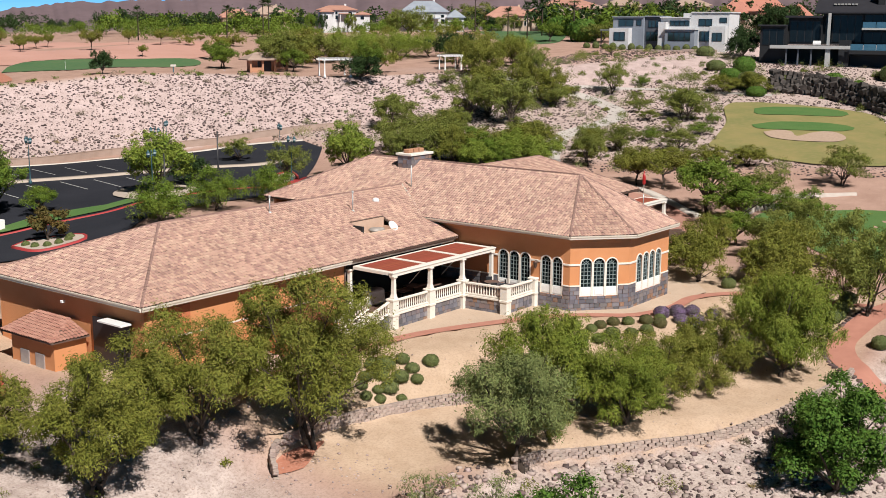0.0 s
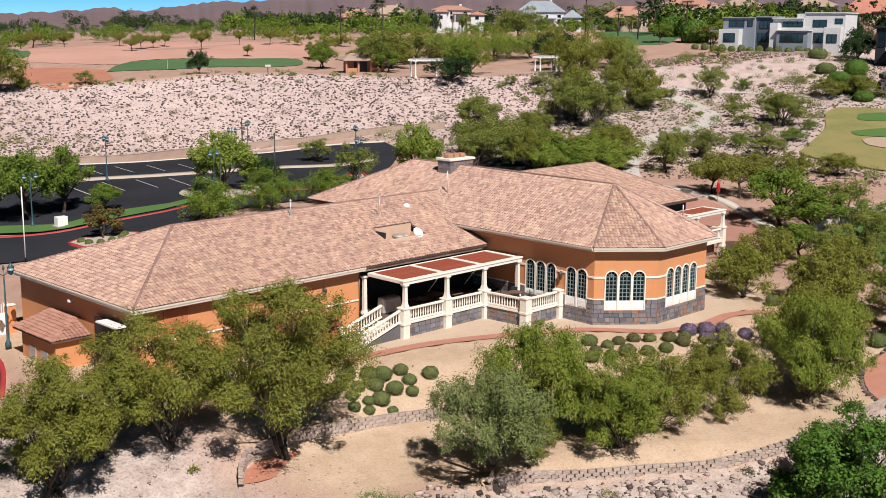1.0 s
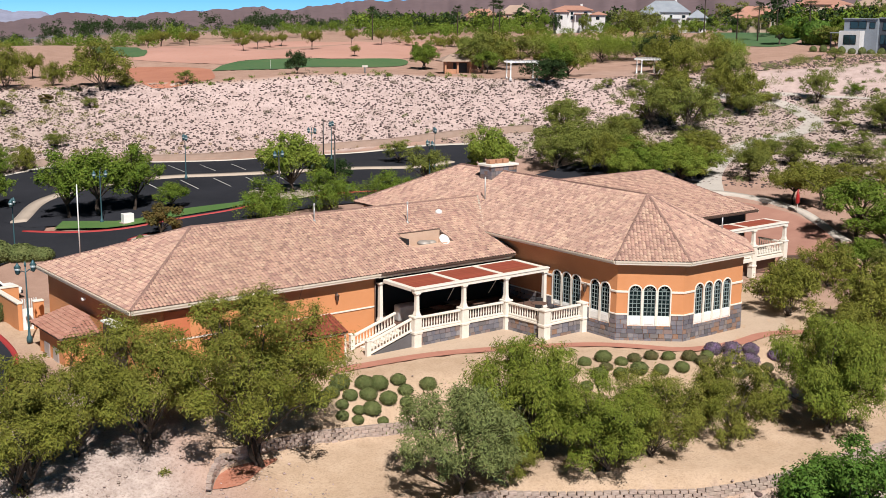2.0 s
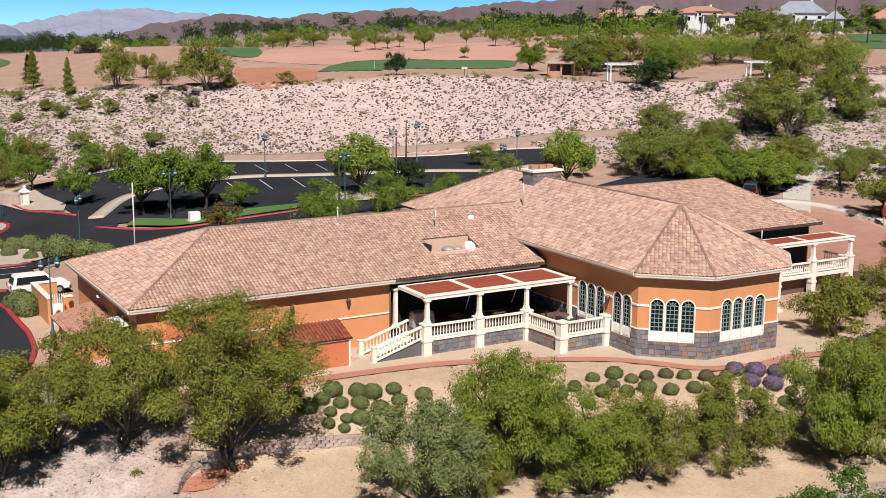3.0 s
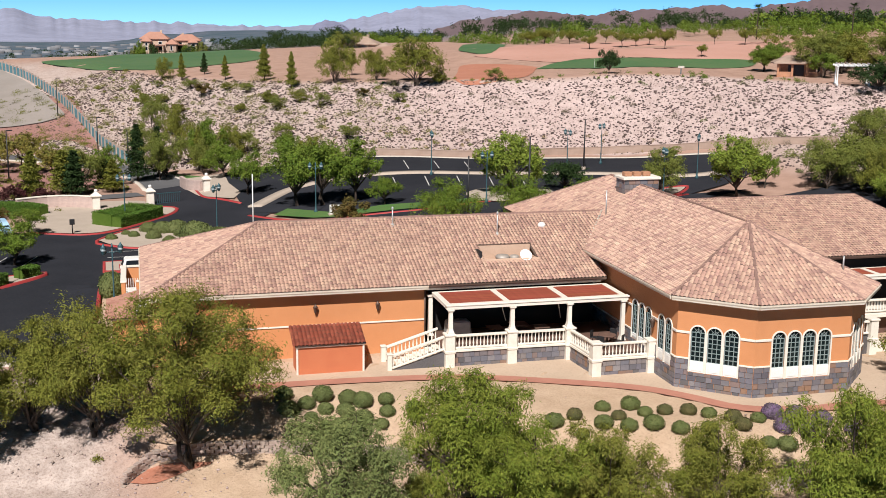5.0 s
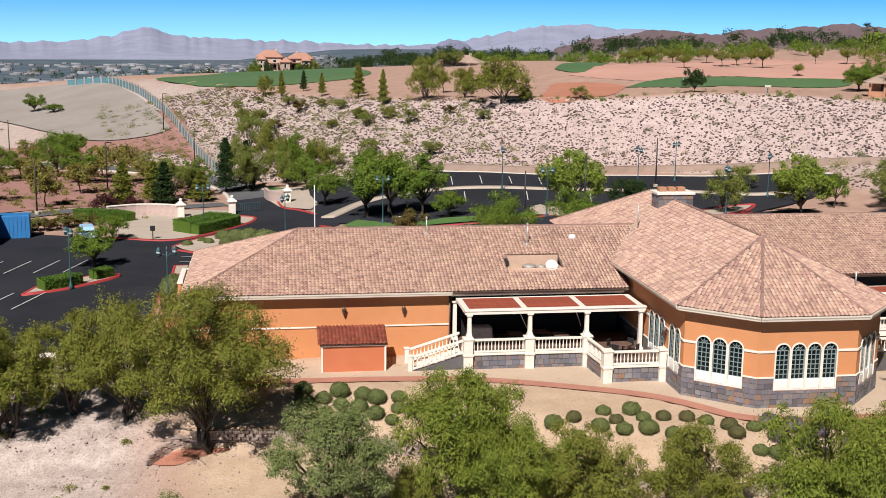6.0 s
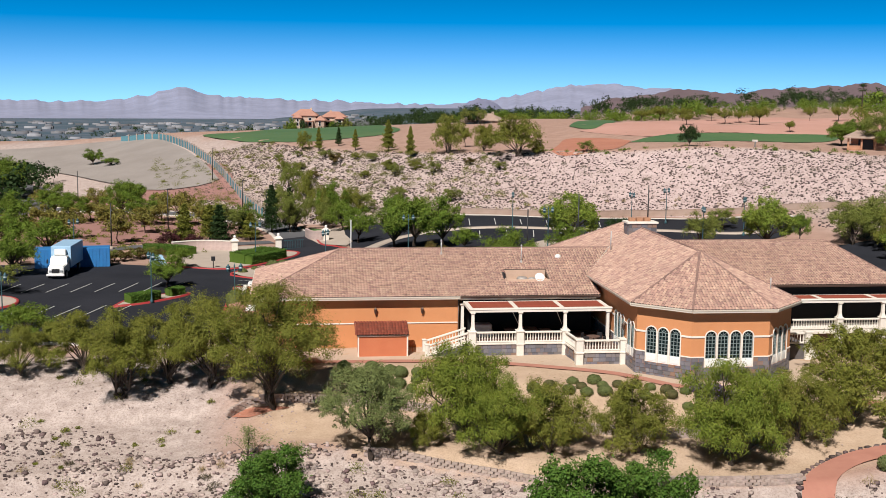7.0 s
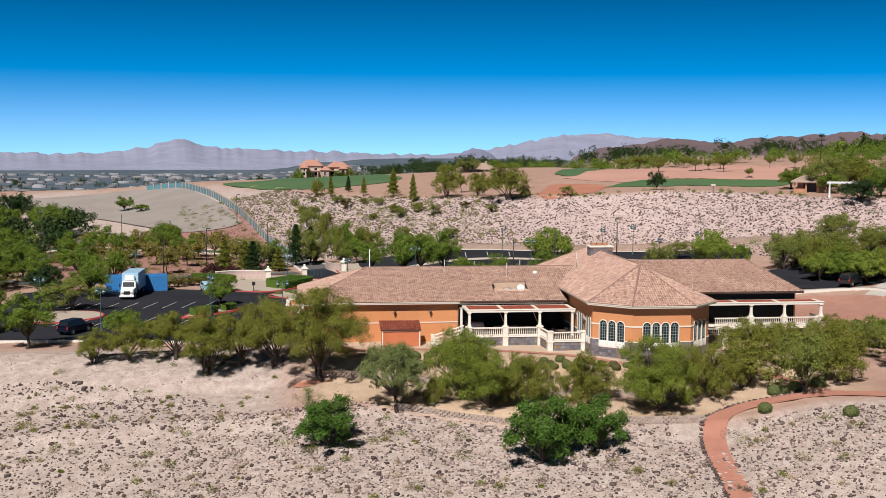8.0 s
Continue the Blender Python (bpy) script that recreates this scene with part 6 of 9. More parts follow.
kerb([(34.7, 42.3), (40, 45.1), (44, 50.6), (39.9, 49.1), (34.9, 45.4), (34.7, 42.3)], M_REDKERB, 0.25, 0.34)
ISL4 = [(-21.2, 32.1), (-21.2, 36.2), (-16.1, 36.3), (-16.1, 31.9)]
drape("island", ISL4, 0.28, M_CONC, "pale concrete strip between parking bays", "island", smooth=False)
kerb([(-19.6, 31.95), (-21.15, 32.2), (-21.25, 36.1), (-19.6, 36.35)], M_REDKERB, 0.26, 0.32, label="red painted kerb round the concrete strip", raw=True)
ISL = [(-33.1, 25), (-30.1, 26.9), (-26.7, 30.8), (-26, 32.7), (-28.4, 32.1), (-32, 28.9)]
drape("island", ISL, 0.3, M_CONC, "pale planted island with clipped hedges", "island")
kerb(ISL + [ISL[0]], M_REDKERB, 0.28, 0.32, label="red painted kerb round the hedge island")
ISL2 = [(-54.1, 23), (-48, 22.2), (-43.7, 26.5), (-45, 31.1), (-50.8, 32.7), (-54.6, 28.4)]
drape("island", ISL2, 0.3, M_CONC, "pale planted island at the end of the car park", "island")
kerb(ISL2 + [ISL2[0]], M_REDKERB, 0.28, 0.32, label="red painted kerb round the end island")


def marking(x0, y0, x1, y1, w=0.12):
    ribbon("road_marking", [(x0, y0), ((x0 + x1) / 2, (y0 + y1) / 2), (x1, y1)], w, 0.2, M_LINE, label="worn white parking bay line", category="marking", step=1.5)


for i in range(9):
    marking(-49.9 + 2.650 * i, 34.1 + 0.037 * i, -48.6 + 2.663 * i, 39.9 + 0.050 * i)
for i in range(7):
    marking(-48.5 + 2.583 * i, 19.6 + 0.033 * i, -47.1 + 2.617 * i, 25.6 + 0.050 * i)
for yy_ in (38.4, 41.0):
    marking(-21.0, yy_, -16.3, yy_ + 0.1)
for i in range(7):
    marking(8.2 + 3.750 * i, 74.7 + -1.133 * i, 9.2 + 3.817 * i, 83.5 + -1.567 * i)
for i in range(5):
    marking(11.2 + 3.525 * i, 59.1 + -1.275 * i, 12.3 + 3.725 * i, 66.6 + -1.300 * i)

# entrance road, street and the red gravel between them
ribbon("road", [(-14.2, 80.8), (-15.7, 90.2), (-19.9, 101.4), (-29, 113.2), (-42.6, 121.9), (-60.1, 130.7), (-93.5, 149.9)], 5.5, 0.12, M_ROAD, label="grey asphalt entrance road", category="road", step=2)
ribbon("road", [(-17.8, 77.5), (-27.1, 74.6), (-36.3, 73.3), (-45.5, 67.4), (-58, 67.2), (-76.6, 84.6)], 3.2, 0.11, M_ROAD, label="grey asphalt service road", category="road", step=2)
ribbon("road", [(-101.7, 73.8), (-81.5, 97.9), (-71, 117.2), (-66.2, 138.5), (-70.1, 161.6), (-83.3, 187.4), (-100.3, 198), (-117.7, 185.2)], 8.0, 0.10, M_ROAD, label="grey asphalt street curving up the slope", category="road", step=2.5)
for off in (3.0, -3.0):
    line = smooth_line([(-14.2, 80.8), (-15.7, 90.2), (-19.9, 101.4), (-29, 113.2), (-42.6, 121.9), (-60.1, 130.7), (-93.5, 149.9)], 2)
    L_ = np.array(line)
    T_ = np.gradient(L_, axis=0)
    T_ /= np.linalg.norm(T_, axis=1)[:, None]
    kerb([(float(x - ty * off), float(y + tx * off)) for (x, y), (tx, ty) in zip(L_, T_)], M_KERB, 0.5, 0.22, raw=True, label="pale concrete kerb of the entrance road")
drape("gravel_bed", [(-23.8, 78.4), (-37.3, 76.5), (-47.4, 71.3), (-60.2, 72.3), (-67.2, 96), (-62.5, 118.9), (-46.8, 116.6), (-32.4, 108), (-24.3, 95.1)], 0.09, M_REDSOIL, "red gravel bed planted with young trees", "gravel", step=2.0)
drape("gravel_bed", [(-23.7, 122.4), (-30.1, 135.8), (-41.2, 136.8), (-60.1, 138.5), (-95.8, 157.6), (-98.3, 169.5), (-65, 157.7), (-52.9, 154.8), (-40.6, 163.9), (-33.1, 175), (-28.1, 156.2)], 0.09, M_REDSOIL, "red gravel bank beside the road", "gravel", step=2.0)
drape("lawn", [(-9.3, 90), (-15.5, 83.4), (-17.8, 91.1), (-20.5, 98.8), (-15.9, 99.8), (-12.9, 94.8)], 0.1, M_LAWN, "curved green verge beside the entrance road", "lawn", step=1.2)
drape("lawn", [(-19, 71.9), (-27.2, 70.7), (-33.4, 68.7), (-35.5, 65), (-28.4, 65.5)], 0.1, M_LAWN, "green lawn behind the entrance sign wall", "lawn", step=1.2)

# ---- golf course on the hill ----
drape("fairway", [(52.8, 129.3), (59.0, 136.8), (64.8, 141.0), (70.8, 140.9), (78.7, 141.4), (88.2, 139.4), (100.1, 135.6), (93.2, 125.7), (82.6, 126.5), (73.1, 124.9), (61.0, 122.2)], 0.1, M_FAIRWAY, "green fairway strip along the crest", "fairway", step=1.6)
drape("fairway", [(-38.7, 230.3), (-26.0, 247.2), (-11.6, 310.1), (3.8, 309.4), (14.1, 233.6), (10.2, 199.1), (-2.4, 186.7), (-18.7, 183.9), (-38.2, 219.0)], 0.12, M_FAIRWAY, "green fairway on the hilltop", "fairway", step=2.0)
drape("fairway", [(-96.9, 299.4), (-69.6, 304.6), (-67.9, 304.8), (-97.0, 299.3)], 0.12, M_FAIRWAY, "green grass strip beyond the graded pad", "fairway", step=3.0)
drape("fairway", [(246.4, 174.5), (249.2, 170.8), (261.2, 153.3), (220.4, 119.5), (179.8, 95.8), (172.0, 100.4), (178.3, 113.0)], 0.12, M_FAIRWAY, "green fairway in front of the hillside houses", "fairway", step=1.8)
drape("fairway", [(63.2, 215.1), (87.4, 254.6), (57.2, 167.4), (52.7, 180.1)], 0.12, M_FAIRWAY, "green fairway behind the red mounds", "fairway", step=2.0)
drape("gravel_bed", [(50.7, 162.6), (58.2, 172.3), (98.4, 250.6), (125.4, 280.5), (118.2, 205.9), (133.1, 196.6), (127.8, 161.1), (117.1, 145.4), (100.5, 136.2), (88.5, 140.1), (79.1, 142.3), (71.2, 141.8), (65.1, 141.7), (59.9, 138.9), (54.4, 150.0)], 0.07, M_PINKSOIL, "pink gravel mounds of the golf course", "gravel", step=1.6)
drape("gravel_bed", [(39.2, 134.1), (44.8, 149.5), (51.1, 143.8), (54.0, 134.2), (52.4, 128.4), (45.7, 114.6), (40.3, 112.4), (34.2, 116.5)], 0.08, M_RUST, "rust-red gravel below the fairway", "gravel", step=1.4)
ROUGH = [(124.0, 26.6), (126.8, 23.0), (128.0, 17.5), (128.6, 11), (126.8, 4.6), (119.8, -0.1), (96.4, -9.7), (88.9, -2.7), (88.2, 3.9), (89, 10.6), (90.4, 14.9), (96, 16.7), (107.5, 20.2), (114.5, 23.6), (119.6, 26.0)]
drape("rough", ROUGH, 0.2, M_ROUGHGRASS, "golden dry rough round the golf green", "rough grass", step=1.8)
drape("golf_green", [(120.8, 21.3), (124, 19.3), (127, 12.8), (126.2, 8.2), (122.2, 7.5), (118.9, 14.4), (116.5, 19)], 0.27, M_LAWN, "bright striped golf green", "golf green", step=1.6)
drape("golf_green", [(107.9, 16.2), (112.6, 13.7), (115.7, 7), (114.4, 2.8), (110.9, 3.6), (107.6, 9.9), (105.8, 14.4)], 0.27, M_LAWN, "bright striped golf green", "golf green", step=1.6)
drape("bunker", [(103.6, 12.6), (106.2, 11.5), (106.4, 9.5), (103.6, 7.5), (107.8, 6.5), (109.6, 4.4), (106.8, 1.5), (103.1, 1.6), (100.6, 6.3), (100.7, 10.2)], 0.29, M_BUNKER, "kidney-shaped sand bunker", "bunker", step=1.0)
drape("lawn", [(51.4, -12.6), (54.5, -7.0), (61.2, -4.8), (64.6, -8.5), (70, -17), (62, -30), (51.3, -27.4), (45.9, -19)], 0.09, M_LAWN, "bright green lawn east of the clubhouse", "lawn", step=1.6)
ribbon("path", [(59.8, 19.5), (68.9, 27.5), (78.2, 32.8), (87.1, 35.7), (97.8, 35.5), (105.5, 38.0), (109.8, 42.5), (114.5, 49.3), (112.8, 54.0), (108.7, 58.3), (112.8, 64.3)], 3.0, 0.1, M_CARTPATH, label="pale concrete cart path winding up the wash", category="path", step=1.2)
drape("pavement", [(37.8, 5.9), (39.4, -2.5), (45.9, -3.3), (55.6, 0.7), (61.6, 10.3), (60.4, 21), (51.2, 24.6), (42, 20.1)], 0.1, M_FOOTBRICK, "pink paved forecourt east of the clubhouse", "pavement", step=1.6)
ribbon("kerb", [(41.9, 21.1), (50.9, 26), (61.9, 23.9), (63.4, 11.8), (56.7, 0.3)], 1.0, 0.2, M_KERB, label="pale concrete kerb round the forecourt", category="kerb", thick=0.3)
drape("drive", [(41.6, 21.9), (51, 27.2), (65, 26.1), (71.7, 32.6), (64.8, 44.1), (47.9, 40.5)], 0.12, M_ASPHALT, "dark asphalt drive behind the forecourt", "drive", step=1.6)

# ---- paths and walls of the south garden ----
drape("apron", [(-13.5, -0.2), (-13.5, -4.2), (-5, -4.5), (0.6, -5.2), (5.7, -7.2), (10.1, -9.4), (12.3, -11.6), (14.6, -14.2), (18.6, -15.2), (22.3, -15.0), (25, -15.4), (28, -13.0), (28.5, -8), (26, -5), (13, -2), (0, -0.2)], 0.045, mat("pale_apron_concrete", (0.52, 0.40, 0.30), (0.47, 0.355, 0.26), 0.35, 0.92, bump=0.1, fine=22), "pale tan concrete apron round the terrace", "pavement", step=0.9, smooth=False)
ribbon("path", [(-14.5, -4.6), (-10.5, -4.7), (-5, -4.9), (0.6, -5.6), (5.9, -7.6), (10.4, -9.9), (12.6, -12.0), (14.8, -14.6), (18.6, -15.6), (22.3, -15.4), (24.8, -16.4), (26.9, -18.2), (29, -20.7), (30.4, -24), (31.2, -26.4)], 1.0, 0.07, M_PATH, label="narrow red-brown concrete garden path", category="path", step=0.7)
ribbon("path", [(15.6, -47), (16.6, -40), (17.6, -33.5), (19.4, -29.2), (22.6, -27), (26.5, -27), (31, -27.6), (40, -29.5)], 2.0, 0.09, M_PATH, label="red-brown stamped path with stone edging", category="path", step=0.8)


def block_meshes():
    out = []
    rng = random.Random(9)
    for k in range(3):
        bm = box(-0.5, 0.5, -0.5, 0.5, 0, 1, 0.06)
        for v in bm.verts:
            v.co += Vector([rng.uniform(-0.05, 0.05) for _ in range(3)])
        me = bpy.data.meshes.new("block")
        bm.to_mesh(me)
        bm.free()
        me.materials.append(M_BLOCK)
        out.append(me)
    return out


BLOCKS = block_meshes()


def block_wall(pts, courses, label, drop=0.15, seed=2, hh=0.2, start=0):
    """A dry-laid garden wall of rough concrete blocks that follows a plan line."""
    rng = random.Random(seed)
    line = smooth_line(pts, 0.43)
    w = thing("retaining_wall", label, "wall", kind="structure")
    for c in range(courses):
        for i in range(len(line) - 1):
            (x0, y0), (x1, y1) = line[i], line[i + 1]
            f = 0.5 + 0.5 * (c % 2)
            x, y = x0 + (x1 - x0) * f, y0 + (y1 - y0) * f
            ob = new("block", rng.choice(BLOCKS))
            ob.parent = w
            ob.matrix_basis = pose(x, y, float(hgt(x, y)) - drop + c * hh + rng.uniform(-0.012, 0.012), 0, 0, math.degrees(math.atan2(y1 - y0, x1 - x0)) + rng.uniform(-5, 5)) @ Matrix.Diagonal((0.41, 0.27, hh * 0.96, 1))
    return w


block_wall([(-19.3, -12.3), (-18.2, -10.9), (-16.7, -10.5), (-11, -10.8), (-7.1, -11.8), (-3.3, -13.7), (1.2, -16.6), (5.9, -19.1), (11.1, -21.0), (14.1, -21.3), (18, -21.6)], 4, "low curved grey block retaining wall across the sandy bank", drop=0.12)
block_wall(WALL_S[::-1], 5, "grey block retaining wall above the rocky slope", drop=0.4, seed=4)
stone_edge = []
for i, p in enumerate(smooth_line([(14.5, -47), (15.5, -40), (16.5, -33.2), (18.5, -28.4), (22.2, -25.9), (26.6, -25.9), (31, -26.4)], 0.5)):
    stone_edge.append(p)

ribbon("path", [(109, 56.6), (118, 53.4), (125.5, 45.9), (129.3, 37.3), (134.5, 24)], 1.5, 0.1, M_CARTPATH, label="pale concrete cart path above the golf green", category="path", step=1.2)
# shrubs of the wash east of the clubhouse
for k, (x, y) in enumerate([(126.3, 51.9), (113.7, 51.9), (116, 59.3), (107.7, 35.4), (90.7, 19.8), (97.5, 19.6), (83.9, 29.7), (80.7, 24.2), (106, 21.8), (102.5, 30.6), (106.2, 50.6), (99, 51.5), (95.4, 70.9), (99.4, 68.1), (89.1, 23.3), (96.1, 23.7), (87.2, 27.6), (128.6, 46.2), (154.1, 67.1), (115.1, 39.9)]):
    plant((P_OLIVE + P_WISP)[k % 3], x, y, 1.5 + 0.5 * ((k * 5) % 4) / 2, 1.2 + 0.45 * ((k * 7) % 4) / 2, "loose green desert shrub in the rocky wash", rz=47 * k, group="wash shrubs", name="shrub")

drape("gravel_bed", [(-18.9, -12.0), (-18.0, -10.95), (-16.6, -10.85), (-14.6, -11.2), (-16.0, -11.9), (-17.6, -12.6)], 0.05, M_RUST, "rust-brown soil inside the curved block wall", "soil", step=0.5)
# bushes on the west flank of the hill
for k, (x, y) in enumerate([(-13.9, 159.0), (-13.3, 148.3), (-8.0, 151.5), (-6.3, 144.8), (-2.0, 143.6), (1.2, 137.9), (3.9, 127.8), (4.7, 121.6), (18.6, 118.4), (31.5, 117.5), (39.9, 112.9), (-16.6, 149.6), (-17.9, 160.4), (-10.8, 138.2), (8.7, 122.7), (11.2, 117.1), (-0.9, 126.9), (23.3, 112.7)]):
    plant((P_OLIVE + P_BUSHY + P_RUST)[(k * 3) % 5], x, y, 1.5 + 0.3 * (k % 4), 1.2 + 0.2 * ((k * 5) % 4), "dusty olive desert bush on the rocky hillside", rz=47 * k, group="hillside bushes", name="shrub")

# clipped bushes along the path
BUSHES = [(6.9, -13.0), (8.6, -13.0), (7.2, -14.6), (6.1, -15.1), (8.9, -14.3), (10.1, -14.3), (8.6, -16.1), (12.3, -15.3), (13.3, -16.2), (9.8, -16.9), (11.3, -17.3), (13.3, -17.3), (14.1, -18.7), (15.0, -19.0), (17.6, -19.2), (16.4, -19.8), (4.8, -15.3), (4.9, -13.8), (7.3, -15.8), (3.7, -13.9), (11.4, -14.6), (14.6, -16.6)]
BUSHES_WEST = [(-9.1, -8.0), (-8.1, -7.4), (-8.1, -8.5), (-9.0, -9.0), (-8.3, -9.7), (-9.5, -9.8), (-8.7, -10.2), (-7.5, -9.9), (-7.0, -8.8), (-6.7, -7.9), (-5.9, -8.3), (-6.1, -9.6), (-4.6, -8.5), (-4.7, -9.4), (-5.2, -10.2), (-3.2, -9.7), (-7.2, -10.6), (-10.2, -8.4), (-10.3, -6.9)]
rngb = random.Random(8)
for k, (x, y) in enumerate(BUSHES):
    r = rngb.uniform(0.42, 0.58)
    bush(B_GREEN[k % 3], x, y, r, r * 1.25, "clipped round grey-green bush on sand beside the path", "clipped bushes", rz=40 * k)
for k, (x, y) in enumerate(BUSHES_WEST):
    r = rngb.uniform(0.34, 0.42) if k in (3, 4, 5, 6, 14, 16) else rngb.uniform(0.46, 0.62)
    bush(B_GREEN[k % 2], x, y, r, r * 1.3, "clipped round green bush on sand near the stairs", "clipped bushes", rz=40 * k)
for k, (x, y) in enumerate([(15.7, -16.2), (16.8, -16.9), (18.0, -17.5), (15.5, -17.8), (16.8, -18.4), (19.4, -18.5)]):
    r = rngb.uniform(0.54, 0.66)
    bush(B_PURPLE[0], x, y, r, r * 1.3, "clipped round bush covered in purple flowers", "purple bushes", rz=70 * k)
for k, (x, y) in enumerate([(26.5, -25.0), (27.4, -25.2), (28.6, -24.9), (23.7, -29.5), (31.1, -24.6), (29.6, -34.0), (27.8, -16.0)]):
    r = rngb.uniform(0.5, 0.72)
    bush(B_GREEN[k % 2], x, y, r, r * 1.4, "clipped round green bush beside the red path", "path bushes", rz=30 * k)
for k, (x, y, r, h) in enumerate([(-20.8, 47.4, 0.6, 0.8), (-19.4, 49.7, 0.5, 0.7), (-18.6, 48.5, 0.6, 0.8), (-17.1, 51.1, 1.0, 1.2), (-15.7, 50.1, 1.1, 1.4), (-14.3, 49.9, 1.2, 1.5), (-13.6, 47.7, 1.1, 1.3), (-16.7, 47.1, 0.8, 1.1), (-20.35, 22.6, 0.95, 1.6), (-20.3, 19.9, 0.95, 1.8), (-20.35, 24.8, 0.8, 1.1), (-15.2, 44.6, 0.7, 0.9), (-12.6, 44.2, 1.7, 2.2), (-10.4, 43.2, 1.5, 1.6), (-9.0, 42.0, 1.2, 1.2)]):
    bush(B_GREEN[k % 2], x, y, r, h, "rounded desert shrub beside the drive", "drive shrubs", rz=33 * k)
for k, (x, y) in enumerate([(-0.1, 40.1), (0, 38.8), (0.7, 37.9), (1.7, 37.6), (2.8, 37.7), (3.5, 38.4)]):
    bush(B_GREEN[k % 2], x, y, 0.42, 0.7, "small clipped green bush on the gravel island", "island bushes", rz=25 * k)


def hedge(pts, w, h, label):
    """A clipped hedge: leaves over a rounded block that follows a plan line."""
    line = smooth_line(pts, 0.5)
    rng = np.random.RandomState(len(pts) + 3)
    Vs = []
    for i in range(len(line) - 1):
        n = 800
        (x0, y0), (x1, y1) = line[i], line[i + 1]
        t = rng.uniform(0, 1, n)
        side = rng.uniform(-1, 1, n)
        zz = rng.uniform(0, 1, n)
        top = rng.uniform(0, 1, n) < 0.45
        side = np.where(top, side, np.sign(side) * rng.uniform(0.88, 1.0, n))
        zz = np.where(top, rng.uniform(0.9, 1.04, n), zz)
        nx, ny = -(y1 - y0), (x1 - x0)
        l = math.hypot(nx, ny)
        X = x0 + (x1 - x0) * t + nx / l * side * w / 2
        Y = y0 + (y1 - y0) * t + ny / l * side * w / 2
        Vs.append(np.stack([X, Y, hgt(X, Y) + 0.1 + zz * h], 1))
    V, F = leaf_quads(np.concatenate(Vs), rng, 0.12, 0.09, 0.0)
    ob = thing("hedge", label, "hedge")
    part("leaves", quads("leaves", V, F), M_HEDGE, ob)
    L = np.array(line)
    bm = bmesh.new()
    rows = []
    for i, (x, y) in enumerate(line):
        a, b = line[max(i - 1, 0)], line[min(i + 1, len(line) - 1)]
        nx, ny = -(b[1] - a[1]), b[0] - a[0]
        l = math.hypot(nx, ny)
        z = float(hgt(x, y))
        rows.append([bm.verts.new((x + nx / l * s * w * 0.46, y + ny / l * s * w * 0.46, z + 0.1 + zz)) for s, zz in ((-1, 0), (-1, h * 0.93), (1, h * 0.93), (1, 0))])
    for r0, r1 in zip(rows, rows[1:]):
        for k in range(3):
            bm.faces.new((r0[k], r1[k], r1[k + 1], r0[k + 1]))
    bm.faces.new(rows[0])
    bm.faces.new(rows[-1][::-1])
    bmesh.ops.recalc_face_normals(bm, faces=bm.faces)
    part("core", bm, M_HEDGE, ob)
    return ob


hedge([(-21.9, 55.2), (-19.2, 58.1), (-17.7, 60.8)], 3.0, 1.5, "clipped bright green hedge beside the entrance gate")
hedge([(-20.5, 54), (-18, 57.2), (-16.1, 60.3)], 1.6, 1.3, "clipped bright green hedge beside the entrance gate")
hedge([(-31.9, 26.6), (-30.1, 28), (-29.3, 29.1)], 1.6, 1.1, "clipped bright green hedge in the car park island")
hedge([(-28.1, 30.6), (-27.3, 31.5), (-26.8, 32.1)], 1.1, 1.0, "small clipped green hedge in the car park island")
hedge([(-28.4, 63.7), (-31.4, 66.4), (-35.4, 67.3)], 1.4, 1.1, "clipped green hedge behind the entrance sign wall")


# ---- rocks and desert scrub ----
def rock_field(name, spots, material, seed, label):
    """Scattered rocks, joined: spots are x, y, size arrays."""
    rng = np.random.RandomState(seed)
    x, y, s = spots
    n = len(x)
    unit = np.array([(-1, -1, -0.8), (1, -1, -0.8), (1, 1, -0.8), (-1, 1, -0.8), (-0.8, -0.8, 0.7), (0.8, -0.8, 0.7), (0.8, 0.8, 0.7), (-0.8, 0.8, 0.7)]) * 0.5
    V = unit[None] * (1 + rng.uniform(-0.35, 0.35, (n, 8, 3)))
    a = rng.uniform(0, 6.28, n)
    ca, sa = np.cos(a)[:, None], np.sin(a)[:, None]
    st = s[:, None, None] * np.stack([rng.uniform(0.7, 1.3, n), rng.uniform(0.7, 1.3, n), rng.uniform(0.5, 0.95, n)], 1)[:, None]
    V = V * st
    X = V[..., 0] * ca - V[..., 1] * sa + x[:, None]
    Y = V[..., 0] * sa + V[..., 1] * ca + y[:, None]
    Z = V[..., 2] + (hgt(x, y) + 0.18 * s)[:, None]
    V = np.stack([X, Y, Z], -1).reshape(-1, 3)
    f = np.array([(3, 2, 1, 0), (4, 5, 6, 7), (0, 1, 5, 4), (1, 2, 6, 5), (2, 3, 7, 6), (3, 0, 4, 7)])
    F = (np.arange(n)[:, None, None] * 8 + f[None]).reshape(-1, 4)
    return tagged(part(name, quads(name, V, F), material), label, "rocks", kind="stuff")


rng = np.random.RandomState(5)


def scatter(n, x0, x1, y0, y1, keep):
    x, y = rng.uniform(x0, x1, n), rng.uniform(y0, y1, n)
    k = keep(x, y)
    return x[k], y[k]


def hill_zone(x, y):
    s = hill_share(x, y)
    return (s > 0.03) & (s < 0.99) & (x + 0.2 * y > -12)


x, y = scatter(112000, -50, 120, 40, 190, hill_zone)
rock_field("hill_rocks", (x, y, 0.08 + 0.27 * rng.uniform(0, 1, len(x)) ** 1.8), M_ROCK, 1, "scattered dark basalt rocks on the pale hillside")


